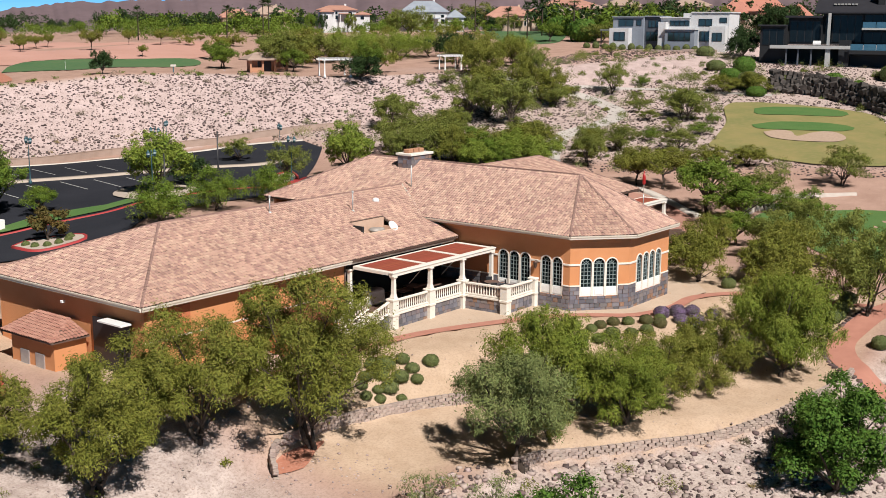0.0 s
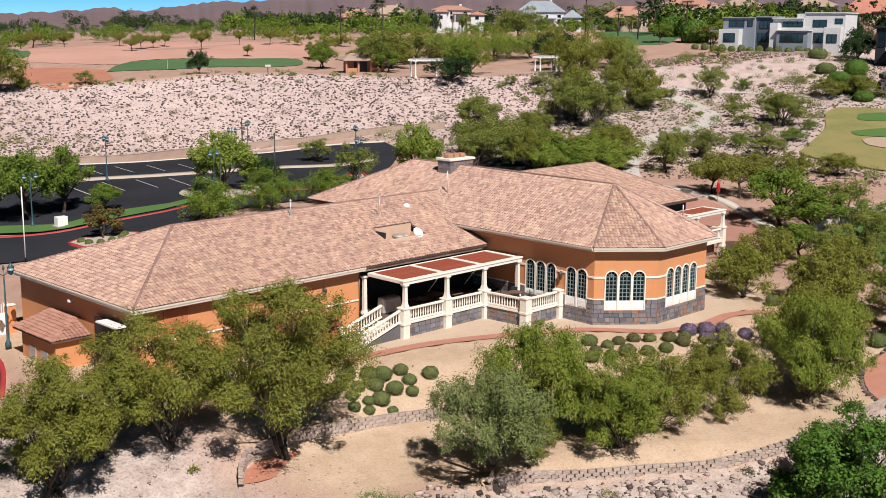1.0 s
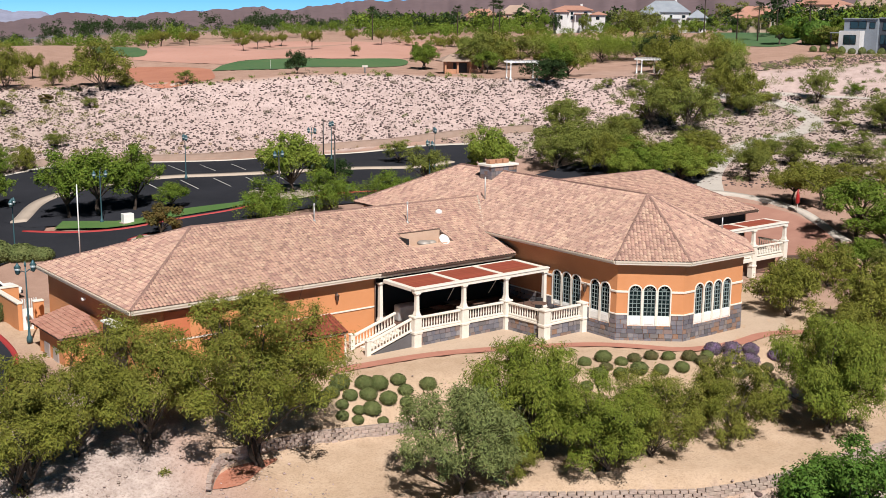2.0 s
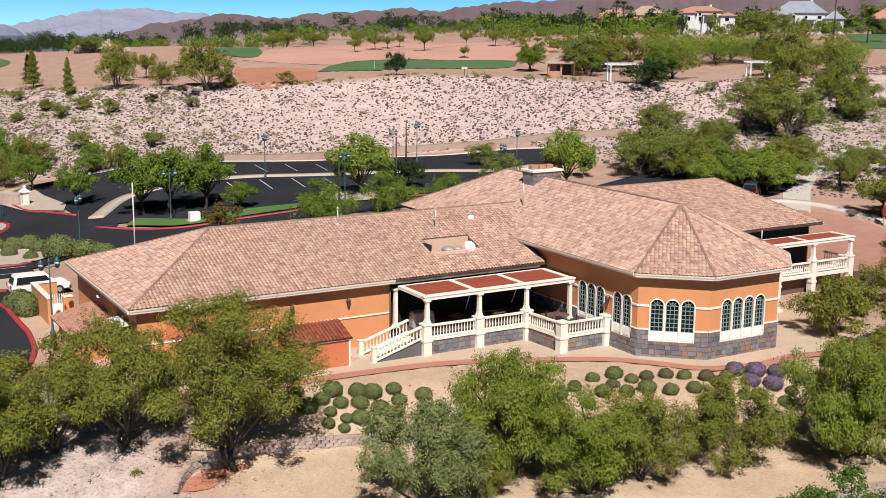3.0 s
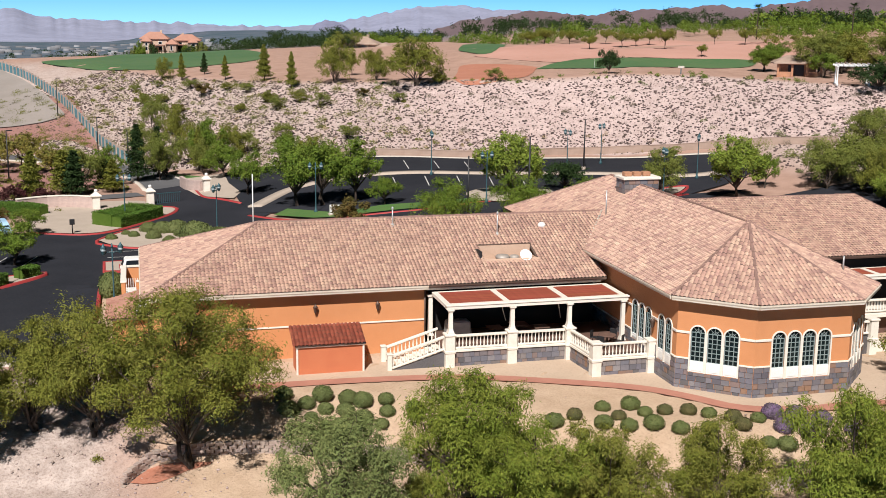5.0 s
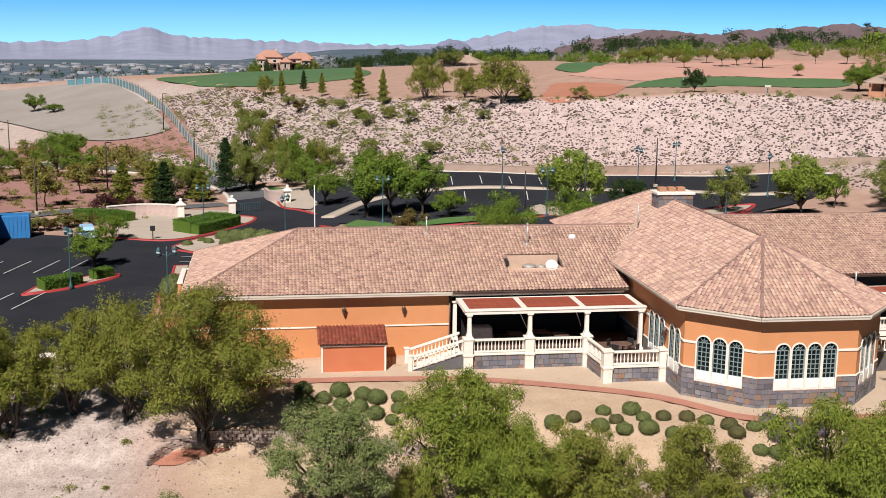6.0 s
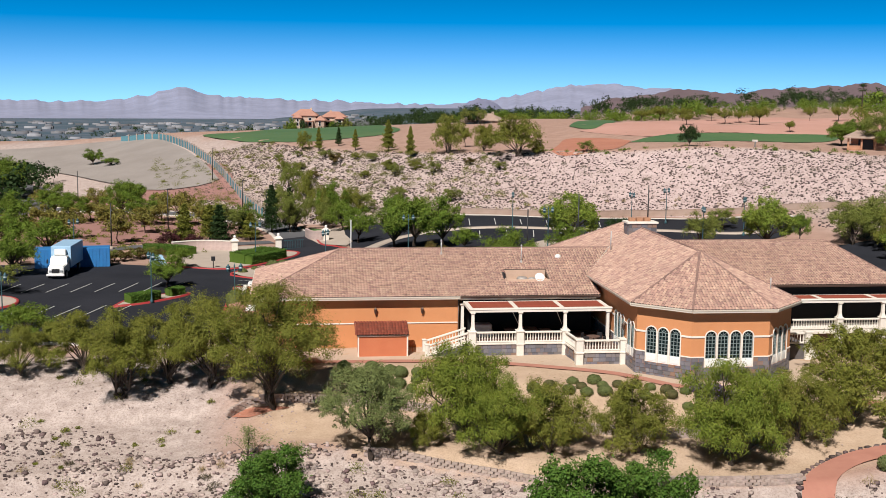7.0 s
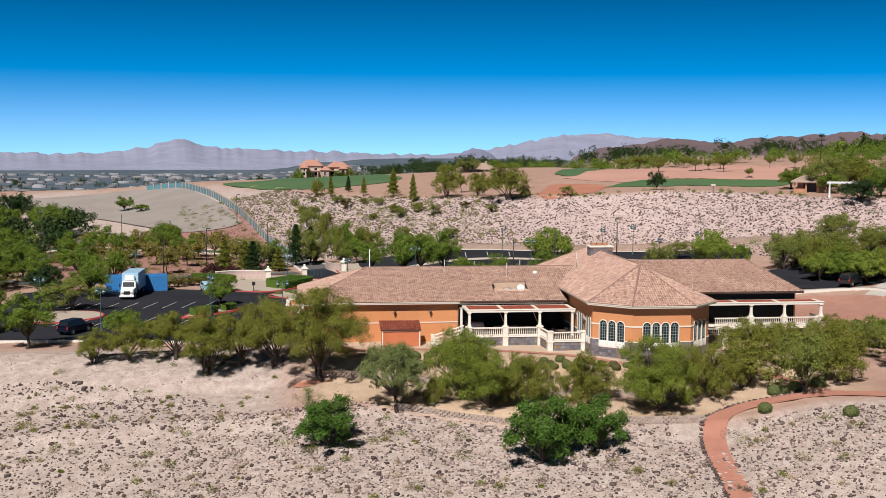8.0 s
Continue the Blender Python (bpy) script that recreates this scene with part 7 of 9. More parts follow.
def slope_zone(x, y):
    yp = -7.0 - 10.0 * ss(-8, 13, x)
    return ((yp - y > 11.5) & (x > -22) & ((line_dist(WALL_S, x, y) < -0.4) | (x < -11))) | ((x < -20) & (y < -7 - 4 * ss(-45, -30, x) - 8 * ss(-30, -21, x)))


x, y = scatter(27000, -62, 40, -62, -7, lambda x, y: slope_zone(x, y) & (np.hypot(x - 18, y + 31) > 3))
x, y = np.concatenate([x, rng.uniform(-90, 60, 4000)]), np.concatenate([y, -62 - 45 * rng.uniform(0, 1, 4000) ** 1.6])
rock_field("slope_rocks", (x, y, rng.uniform(0.06, 0.21, len(x)) + 0.22 * (rng.uniform(0, 1, len(x)) > 0.96)), M_ROCK, 2, "scattered dark rocks on the pale slope")
x, y = scatter(6000, -30, 32, -50, -17, lambda x, y: slope_zone(x, y) & (np.hypot(x - 18, y + 31) > 3))
rock_field("rubble", (x, y, rng.uniform(0.08, 0.38, len(x))), M_PALEROCK, 3, "pale rubble below the block wall")
x, y = scatter(22000, 60, 175, -14, 75, lambda x, y: (~hill_zone(x, y)) & (x + 0.6 * y > 80) & ~inside(ROUGH, x, y))
rock_field("wash_rocks", (x, y, rng.uniform(0.08, 0.32, len(x))), M_ROCK, 4, "dark rocks along the desert wash")
x, y = scatter(300, -22, 30, -30, -3, lambda x, y: y < -6)
rock_field("pebbles", (x, y, rng.uniform(0.03, 0.10, len(x))), M_PALEROCK, 6, "small pebbles on the sandy terrace")
sx = np.array([p[0] for p in stone_edge])
sy = np.array([p[1] for p in stone_edge])
rock_field("edging_stones", (sx, sy, np.full(len(sx), 0.34)), M_ROCK, 5, "rough stone edging of the red path")


def scrub_field(name, spots, material, seed, label, per=60, leaf=(0.2, 0.05), size=0.55):
    rng = np.random.RandomState(seed)
    x, y = spots
    n = len(x)
    idx = np.repeat(np.arange(n), per)
    s = rng.uniform(0.4, 1.4, n)[idx] * size
    d = rng.normal(size=(n * per, 3))
    d /= np.linalg.norm(d, axis=1)[:, None]
    d[:, 2] = np.abs(d[:, 2]) * 0.9
    Pn = np.stack([x[idx], y[idx], hgt(x, y)[idx]], 1) + d * (s * rng.uniform(0.4, 1, n * per))[:, None]
    V, F = leaf_quads(Pn, rng, leaf[0], leaf[1], -0.2)
    return tagged(part(name, quads(name, V, F), material), label, "shrubs", kind="stuff")


x, y = scatter(420, -50, 120, 40, 190, hill_zone)
scrub_field("hill_scrub", (x, y), M_SCRUB, 1, "dry brown desert scrub on the hillside", 130, (0.3, 0.045), 1.15)
x, y = scatter(170, -50, 120, 40, 190, hill_zone)
scrub_field("hill_scrub", (x, y), M_LEAF_GREY, 2, "grey-green desert scrub on the hillside", 90, (0.24, 0.07), 0.8)
x, y = scatter(760, -50, 26, 85, 190, hill_zone)
scrub_field("hill_scrub", (x, y), M_LEAF_OLIVE, 13, "olive and brown desert shrubs on the west flank", 150, (0.22, 0.06), 1.25)
x, y = scatter(420, -50, 80, 60, 150, lambda x, y: hill_zone(x, y) & (hgt(x, y) < 4.5))
scrub_field("hill_scrub", (x, y), M_STRAW, 3, "straw-coloured brush at the foot of the hill", 60, (0.3, 0.05), 0.5)
x, y = scatter(150, -60, 30, -60, -10, slope_zone)
scrub_field("slope_scrub", (x, y), M_LEAF_OLIVE, 4, "low green desert shrubs on the rocky slope", 190, (0.14, 0.05), 0.72)
x, y = scatter(150, -60, 30, -60, -15, slope_zone)
scrub_field("slope_scrub", (x, y), M_STRAW, 5, "straw-coloured grass tufts on the rocky slope", 80, (0.3, 0.03), 0.4)
x, y = scatter(60, -60, 20, -60, -15, slope_zone)
scrub_field("slope_scrub", (x, y), M_SCRUB, 9, "dry brown brush on the rocky slope", 160, (0.2, 0.04), 0.8)
x, y = scatter(330, 60, 170, -14, 72, lambda x, y: (x + 0.6 * y > 80) & ~inside(ROUGH, x, y))
scrub_field("wash_scrub", (x, y), M_LEAF_GREY, 6, "grey-green brush along the desert wash", 150, (0.24, 0.07), 1.0)
x, y = scatter(260, 60, 170, -14, 72, lambda x, y: (x + 0.6 * y > 80) & ~inside(ROUGH, x, y))
scrub_field("wash_scrub", (x, y), M_SCRUB, 7, "dry brush along the desert wash", 80, (0.26, 0.06), 0.7)
x, y = scatter(150, 62, 165, -6, 72, lambda x, y: (x + 0.6 * y > 84) & ~inside(ROUGH, x, y))
scrub_field("wash_scrub", (x, y), M_LEAF_MID, 14, "olive-green desert bushes in the wash", 420, (0.22, 0.07), 1.6)
x, y = scatter(560, -95, -25, 64, 142, lambda x, y: x < -26)
scrub_field("bed_shrubs", (x, y), M_LEAF_OLIVE, 8, "low olive shrubs on the red gravel", 70, (0.26, 0.09), 0.7)
x, y = scatter(700, 20, 82, 86, 124, lambda x, y: np.abs(line_dist(CREST, x, y)) < 1.5)
scrub_field("crest_shrubs", (x, y), M_LEAF_GREEN, 10, "low green shrubs along the crest", 70, (0.2, 0.09), 0.6)

# gravel strewn over the bank
x, y = scatter(5200, -60, -14, -22, 6, lambda x, y: (y < 1.5 + 0.1 * x + 3) & (x < -14 - 0.5 * np.clip(y + 12, 0, 20)))
rock_field("gravel", (x, y, rng.uniform(0.03, 0.13, len(x))), M_PALEROCK, 8, "pale loose gravel strewn over the bank")
x, y = scatter(70, -60, -20, -20, 4, lambda x, y: y < -1)
scrub_field("bank_shrubs", (x, y), M_LEAF_OLIVE, 12, "small green desert shrubs on the bare bank", 120, (0.13, 0.05), 0.42)


# ---- garden shed ----
def garden_shed():
    x0, x1, y0, y1 = -8.95, -4.85, -3.0, -1.1
    s = thing("garden_shed", "small orange shed with a red barrel-tile roof beside the wing wall", "shed", (0, 0, 0))
    bm = bmesh.new()
    for x in (x0, x1):
        pass
    pts = [(y0, -0.1), (y1, -0.1), (y1, 2.55), (y0, 1.85)]
    a = [bm.verts.new((x0, y, z)) for y, z in pts]
    b = [bm.verts.new((x1, y, z)) for y, z in pts]
    bm.faces.new(a[::-1])
    bm.faces.new(b)
    for i in range(4):
        j = (i + 1) % 4
        bm.faces.new((a[i], a[j], b[j], b[i]))
    bmesh.ops.recalc_face_normals(bm, faces=bm.faces)
    part("body", bm, M_SHED, s)
    for x in (x0, x1):
        part("corner_board", box(x - 0.06, x + 0.06, y0 - 0.05, y0 + 0.02, -0.1, 1.84, 0.01), M_CREAM, s, "cream corner board")
    part("fascia", box(x0 - 0.1, x1 + 0.1, y0 - 0.13, y0 - 0.06, 1.76, 1.88, 0.01), M_CREAM, s)
    roof_face("roof", [(x0 - 0.15, y0 - 0.15, 1.86), (x1 + 0.15, y0 - 0.15, 1.86), (x1 + 0.15, y1, 2.62), (x0 - 0.15, y1, 2.62)], s, M_TILE_RED, thick=0.06, seed=50, row=0.36, col=0.25, rise=0.1, label="red barrel-tile roof")


garden_shed()

# ---- roof fittings ----
chim = thing("chimney", "slate-clad chimney with cream cap and clay pots on the roof", "chimney")
CX0, CX1, CY0, CY1 = 17.4, 20.15, 8.8, 10.3
chim_body = part("shaft", box(CX0, CX1, CY0, CY1, 7.2, 9.75), M_MORTAR, chim)
part("cap", box(CX0 - 0.15, CX1 + 0.15, CY0 - 0.15, CY1 + 0.15, 9.75, 9.95, 0.03), M_CREAM_STONE, chim, "cream stone cap")
for i in range(3):
    x = CX0 + 0.5 + i * 0.75
    part("chimney_pot", box(x - 0.3, x + 0.3, CY0 + 0.45, CY1 - 0.45, 9.951, 10.28, 0.04), M_CLAY, chim, "square clay chimney pot")


def vent(x, y, h, label, r=0.045):
    v = thing("vent_pipe", label, "vent pipe", (x, y, 0))
    z0 = min(zw(y) if y < RWY else zw(2 * RWY - y), RZ)
    part("pipe", tube([(0, 0, z0 - 0.1), (0, 0, z0 + h)], [r, r], 8), M_METAL, v)
    part("collar", lathe([(0.16, z0 - 0.02), (0.13, z0 + 0.12), (r, z0 + 0.22)], 10), M_METAL, v)
    part("cowl", lathe([(r, z0 + h - 0.05), (r * 1.8, z0 + h), (r * 1.8, z0 + h + 0.12), (r * 0.6, z0 + h + 0.18)], 8), M_METAL, v)


vent(-0.8, 7.2, 1.2, "tall galvanised vent pipe on the tile roof")
vent(6.4, 5.6, 1.5, "tall galvanised vent pipe on the tile roof")
d = thing("roof_vent", "pale domed roof vent near the ridge", "vent", (10.0, 6.4, zw(6.4)))
part("dome", lathe([(0.28, 0), (0.28, 0.2), (0.2, 0.3), (0.05, 0.36)], 12), M_WHITE, d)
v = thing("vent_pipe", "tall vent pipe beside the chimney", "vent pipe", (15.2, 7.0, 7.4))
part("pipe", tube([(0, 0, -0.3), (0, 0, 1.9)], [0.05, 0.05], 8), M_METAL, v)
v = thing("vent_pipe", "short vent pipe on the turret roof", "vent pipe", (23.6, -10.2, 7.0))
part("pipe", tube([(0, 0, -0.4), (0, 0, 0.6)], [0.05, 0.05], 8), M_METAL, v)

x0, x1, y0, y1 = WELL
well = thing("equipment_well", "pinkish stucco equipment well sunk in the tile roof", "roof well")
zb = zw(y0) - 0.75
part("floor", box(x0, x1, y0, y1, zb - 0.1, zb), M_WELL, well)
part("side", box(x0, x1, y1 - 0.1, y1, zb, zw(y1) + 0.05), M_WELL, well)
part("side", box(x0, x0 + 0.1, y0, y1 - 0.1, zb, zw(y0) + 0.1), M_WELL, well)
part("side", box(x1 - 0.1, x1, y0, y1 - 0.1, zb, zw(y0) + 0.1), M_WELL, well)
part("coping", box(x0 - 0.1, x1 + 0.1, y0 - 0.08, y0 + 0.08, zw(y0) - 0.05, zw(y0) + 0.16, 0.02), M_WELL, well)
part("edging", box(x0 - 0.1, x1 + 0.1, y1 - 0.02, y1 + 0.12, zw(y1) - 0.02, zw(y1) + 0.12, 0.02), M_GUTTER, well)


M_FAN = mat("weathered_fan_metal", (0.42, 0.38, 0.34), (0.34, 0.30, 0.27), 3, 0.55, metal=0.2)


def fan_unit(x, y, r, h, label):
    u = thing("exhaust_fan", label, "fan", (x, y, zb))
    part("base", box(-r * 0.8, r * 0.8, -r * 0.8, r * 0.8, 0, h * 0.4, 0.02), M_METAL, u)
    part("drum", lathe([(r * 0.7, h * 0.4), (r * 0.72, h * 0.62), (r, h * 0.66), (r, h * 0.76), (r * 0.8, h * 0.84), (r * 0.3, h * 0.88)], 14), M_FAN, u, "pale round fan housing")


fan_unit(6.0, 3.0, 0.5, 1.25, "white mushroom exhaust fan in the roof well")
fan_unit(6.95, 3.3, 0.36, 1.1, "small white mushroom exhaust fan in the roof well")
dish = thing("dish", "white dish tilted on the roof edge", "dish", (7.5, 2.6, zw(2.6) - 0.1))
bm = lathe([(0.05, 0), (0.25, 0.06), (0.42, 0.2), (0.44, 0.2), (0.25, 0.02), (0.04, -0.04)], 14)
bmesh.ops.rotate(bm, verts=bm.verts, cent=(0, 0, 0), matrix=Matrix.Rotation(radians(50), 3, "X"))
bmesh.ops.translate(bm, verts=bm.verts, vec=(0, 0, 0.25))
part("bowl", bm, M_WHITE, dish)
part("stand", tube([(0, 0, -0.3), (0, 0, 0.25)], [0.03, 0.03], 6), M_METAL, dish)
grille = thing("roof_hatch", "black metal hatch at the corner of the roof well", "hatch", (4.35, 3.2, zw(3.2)))
part("frame", box(-0.1, 0.1, -0.5, 0.5, -0.3, 0.35, 0.02), M_BLACK, grille)

# ---- furniture on the terrace ----
tab = thing("round_table", "round brown patio table on the terrace", "table", (10.7, -4.5, DECK))
part("tabletop", lathe([(0.55, 0.70), (0.58, 0.72), (0.58, 0.75), (0.5, 0.76)], 18), M_DECK, tab)
part("pedestal", lathe([(0.25, 0), (0.08, 0.06), (0.05, 0.3), (0.05, 0.69), (0.12, 0.70)], 10), M_BLACK, tab)


def patio_chair(x, y, rz):
    c = thing("patio_chair", "black metal patio chair beside the round table", "chair", (x, y, DECK), rz, "terrace chairs")
    part("seat", box(-0.24, 0.24, -0.24, 0.24, 0.42, 0.46, 0.015), M_BLACK, c)
    part("backrest", box(-0.24, 0.24, 0.2, 0.24, 0.46, 0.9, 0.02), M_BLACK, c)
    for sx in (-1, 1):
        for sy in (-1, 1):
            part("leg", tube([(sx * 0.21, sy * 0.21, 0.42), (sx * 0.24, sy * 0.24, 0)], [0.018, 0.018], 5), M_BLACK, c)


for k in range(4):
    t = radians(45 + 90 * k)
    patio_chair(10.7 + 0.85 * math.cos(t), -4.5 + 0.85 * math.sin(t), 45 + 90 * k - 90)
gr = thing("covered_grill", "grill under a grey cloth cover on the terrace", "grill", (1.9, -0.4, DECK))
bm = box(-0.9, 0.9, -0.4, 0.4, 0, 1.15, 0.12)
for vv in bm.verts:
    vv.co.x *= 1 - 0.12 * vv.co.z
    vv.co += Vector((0.03 * math.sin(9 * vv.co.z), 0.04 * math.sin(7 * vv.co.x), 0))
part("cover", bm, M_METAL, gr, "grey cloth cover")
for k, (x, y, w_) in enumerate(((4.2, -1.2, 0.5), (6.0, -0.8, 0.6), (7.2, -1.6, 0.5))):
    c = thing("patio_table", "dark square patio table in the shade of the pergola", "table", (x, y, DECK), group="shaded tables")
    part("tabletop", box(-w_, w_, -w_, w_, 0.71, 0.75, 0.01), M_DECK, c)
    part("pedestal", lathe([(0.25, 0), (0.06, 0.05), (0.05, 0.7)], 8), M_BLACK, c)
for k, x in enumerate((4.6, 8.4)):
    cd = thing("tie_rod", "pale diagonal tie rod below the pergola", "rod")
    part("rod", tube([(x - 0.6, -3.2, 3.75), (x + 0.35, -1.2, 2.2)], [0.025, 0.025], 5), M_CREAM, cd)

# ---- west yard ----
yard = thing("yard_wall", "orange stucco yard wall with white metal gate", "wall")
YX, YY0, YY1 = -19.45, 16.2, 21.9      # yard: west face, south and north walls
part("wall", box(YX, YX + 0.3, YY0, YY1, -1.5, 1.9), M_STUCCO, yard)
part("wall", box(YX + 0.302, -17.62, YY1 - 0.3, YY1, -1.5, 1.9), M_STUCCO, yard)
part("wall", box(YX + 1.1, -17.62, YY0, YY0 + 0.3, -1.5, 1.9), M_STUCCO, yard)
part("coping", box(YX - 0.06, YX + 0.36, YY0 - 0.05, YY1 + 0.05, 1.9, 2.02, 0.02), M_CREAM, yard)
part("coping", box(YX + 0.37, -17.62, YY1 - 0.36, YY1 + 0.05, 1.9, 2.02, 0.02), M_CREAM, yard)
part("coping", box(YX + 1.1, -17.62, YY0 - 0.05, YY0 + 0.36, 1.9, 2.02, 0.02), M_CREAM, yard)
gate = part("gate", box(YX + 0.32, YX + 1.08, YY0 + 0.1, YY0 + 0.16, -1.2, 1.5), M_WHITE, yard, "white metal gate")
for i in range(7):
    part("bar", box(YX + 0.36 + i * 0.16, YX + 0.4 + i * 0.16, YY0 + 0.06, YY0 + 0.2, -1.2, 2.2), M_WHITE, gate)
hut = thing("lean_to", "low orange lean-to with a tiled roof at the wing's west end", "shed")
part("body", box(-19.9, -17.62, 6.0, 10.5, -1.5, 1.9), M_STUCCO, hut)
part("door", box(-19.98, -19.89, 7.0, 7.9, -1.4, 0.9, 0.01), M_METAL, hut, "pale grey metal door")
part("door", box(-19.98, -19.89, 8.6, 9.5, -1.4, 0.9, 0.01), M_METAL, hut, "pale grey metal door")
roof_face("roof", [(-20.3, 10.9, 1.9), (-20.3, 5.6, 1.9), (-17.62, 7.6, 2.6), (-17.62, 10.9, 2.6)], hut, M_ROOFPINK, thick=0.08, seed=60, label="tan tiled lean-to roof")
roof_face("roof", [(-20.3, 5.6, 1.9), (-17.62, 5.6, 1.9), (-17.62, 7.6, 2.6)], hut, M_ROOFPINK, thick=0.08, seed=61, label="tan tiled lean-to roof")
awn = thing("door_canopy", "white flat canopy over a dark door on the west wall", "canopy")
part("canopy", box(-18.4, -17.62, 1.4, 3.7, 3.2, 3.32, 0.02), M_WHITE, awn)
part("door", box(-17.66, -17.61, 1.6, 5.2, -1.2, 3.2, 0.01), M_BLACK, awn)
fl = thing("flood_light", "small white flood light on the west wall", "lamp", (-17.62, 8.0, 3.7))
part("head", box(-0.3, -0.05, -0.12, 0.12, -0.1, 0.08, 0.03), M_WHITE, fl)
part("bracket", tube([(0, 0, 0), (-0.1, 0, 0)], [0.04, 0.04], 6), M_WHITE, fl)


# ---- lamp posts and poles ----
M_LAMPGLASS = mat("frosted_lamp_glass", (0.30, 0.36, 0.38), (0.24, 0.30, 0.32), 3, 0.3)


def lamp_proto():
    t = thing("street_lamp", "teal cast-iron lamp post with two hanging lanterns", "street lamp", (0, 0, -50), group="teal lamps")
    part("post", lathe([(0.2, 0), (0.2, 0.3), (0.1, 0.5), (0.07, 1.0), (0.045, 4.4), (0.04, 5.2)], 10), M_TEAL, t)
    part("crossarm", tube([(-0.62, 0, 4.75), (-0.3, 0, 4.95), (0, 0, 4.8), (0.3, 0, 4.95), (0.62, 0, 4.75)], [0.035] * 5, 6), M_TEAL, t)
    part("finial", lathe([(0.05, 5.2), (0.09, 5.3), (0.02, 5.55)], 8), M_TEAL, t)
    for s_ in (-1, 1):
        ln = part("lantern", lathe([(0.08, 4.75), (0.15, 4.85), (0.21, 5.2), (0.24, 5.22), (0.1, 5.42), (0.03, 5.55)], 8, at=(0.62 * s_, 0, 0)), M_TEAL, t)
        part("glass", lathe([(0.155, 4.9), (0.212, 5.19)], 8, at=(0.62 * s_, 0, 0)), M_LAMPGLASS, ln)
    return t


LAMP = lamp_proto()
spots = [(0.4, 51), (17.4, 43.9), (42.1, 72.2), (48.3, 56.6), (17, 65.8), (34.5, 65), (-29.5, 27.3), (-41.7, 14.4), (-51.4, 26.7), (-19.5, 55.8), (-19.9, 12.6), (-43.6, 60), (-10.5, 44.9), (37.6, 43.7)]
for k, (x, y) in enumerate(spots):
    m = pose(x, y, float(hgt(x, y)) + 0.1, 0, 0, 20 * k)
    if k == 0:
        LAMP.matrix_basis = m
    else:
        copy_thing(LAMP, m)


def pole(x, y, h, label="tall dark metal light pole", arm=0.0):
    p = thing("light_pole", label, "light pole", (x, y, float(hgt(x, y))), 30)
    part("shaft", tube([(0, 0, -0.3), (0, 0, h)], [0.11, 0.07], 8), M_BLACK, p)
    part("base", lathe([(0.3, -0.2), (0.3, 0.45), (0.26, 0.5)], 10), M_CONC, p)
    if arm:
        part("head", box(0, arm, -0.12, 0.12, h - 0.05, h + 0.08, 0.02), M_BLACK, p)


for x, y, h, a in ((19.2, 35.6, 7.9, 0), (13.3, 36.7, 6.3, 0), (37.7, 67.3, 6.5, 0), (-40.4, 70.5, 6.7, 0), (-34.8, 92, 6.9, 0.8), (-23.9, 114.1, 6.6, 0.8), (-32, 152.5, 7.4, 0.8), (-55.5, 127.9, 7.6, 0), (-74.9, 139.4, 9.0, 0), (-19.4, 105.7, 5.5, 0)):
    pole(x, y, h, arm=a)
for x, y, h in ((-7.8, 35.4, 3.8),):
    p = thing("light_pole", "slim white pole behind the wing roof", "light pole", (x, y, 1.0))
    part("shaft", tube([(0, 0, 0), (0, 0, 6.2)], [0.06, 0.05], 6), M_WHITE, p)

# electrical box
eb = thing("electrical_box", "cream metal electrical cabinet on the lawn strip", "cabinet", (2, 48.1, float(hgt(2, 48.1))))
part("body", box(-0.55, 0.55, -0.4, 0.4, -0.1, 1.2, 0.04), M_WHITE, eb)
part("plinth", box(-0.7, 0.7, -0.55, 0.55, -0.2, 0.3, 0.02), M_CONC, eb)

# ---- entrance gate ----
def gate_post(x, y, rz=0.0):
    z = float(hgt(x, y))
    g = thing("gate_post", "square stone gate post with cream cap and globe lamp", "gate post", (x, y, z), rz, "gate posts")
    g.scale = (0.72, 0.72, 0.72)
    part("shaft", box(-0.55, 0.55, -0.55, 0.55, -0.2, 2.3, 0.03), M_CREAM_STONE, g)
    part("cap", box(-0.8, 0.8, -0.8, 0.8, 2.3, 2.5, 0.04), M_CREAM_STONE, g)
    bm = bmesh.new()
    bmesh.ops.create_cone(bm, cap_ends=True, segments=4, radius1=1.0, radius2=0.25, depth=0.5, matrix=Matrix.Translation((0, 0, 2.75)) @ Matrix.Rotation(radians(45), 4, "Z"))
    part("hood", bm, M_CREAM_STONE, g)
    bm = bmesh.new()
    bmesh.ops.create_uvsphere(bm, u_segments=12, v_segments=8, radius=0.28, matrix=Matrix.Translation((0, 0, 3.2)))
    part("globe", bm, M_WHITE, g)


gate_post(-16.7, 69.1, 10)
gate_post(-22.8, 66.6, 10)
gate_post(-9.7, 76.1, 10)
sw = thing("sign_wall", "low stone entrance wall with cream coping", "wall", (0, 0, 0))
line = smooth_line([(-23.1, 67), (-25.7, 68.1), (-28.3, 68.1), (-31.4, 66.4)], 0.9)
for (xa, ya), (xb, yb) in zip(line, line[1:]):
    m, ln = wall_frame((xb, yb), (xa, ya), float(hgt(xa, ya)))
    wl = part("wall", box(0, ln + 0.03, 0, 0.4, -0.2, 1.5), M_PALEROCK, sw, m=m)
    part("coping", box(0, ln + 0.03, -0.06, 0.46, 1.5, 1.62, 0.02), M_CREAM_STONE, sw, m=m)
line = smooth_line([(-10.5, 76.3), (-12.1, 78.8), (-12.8, 82.4)], 0.9)
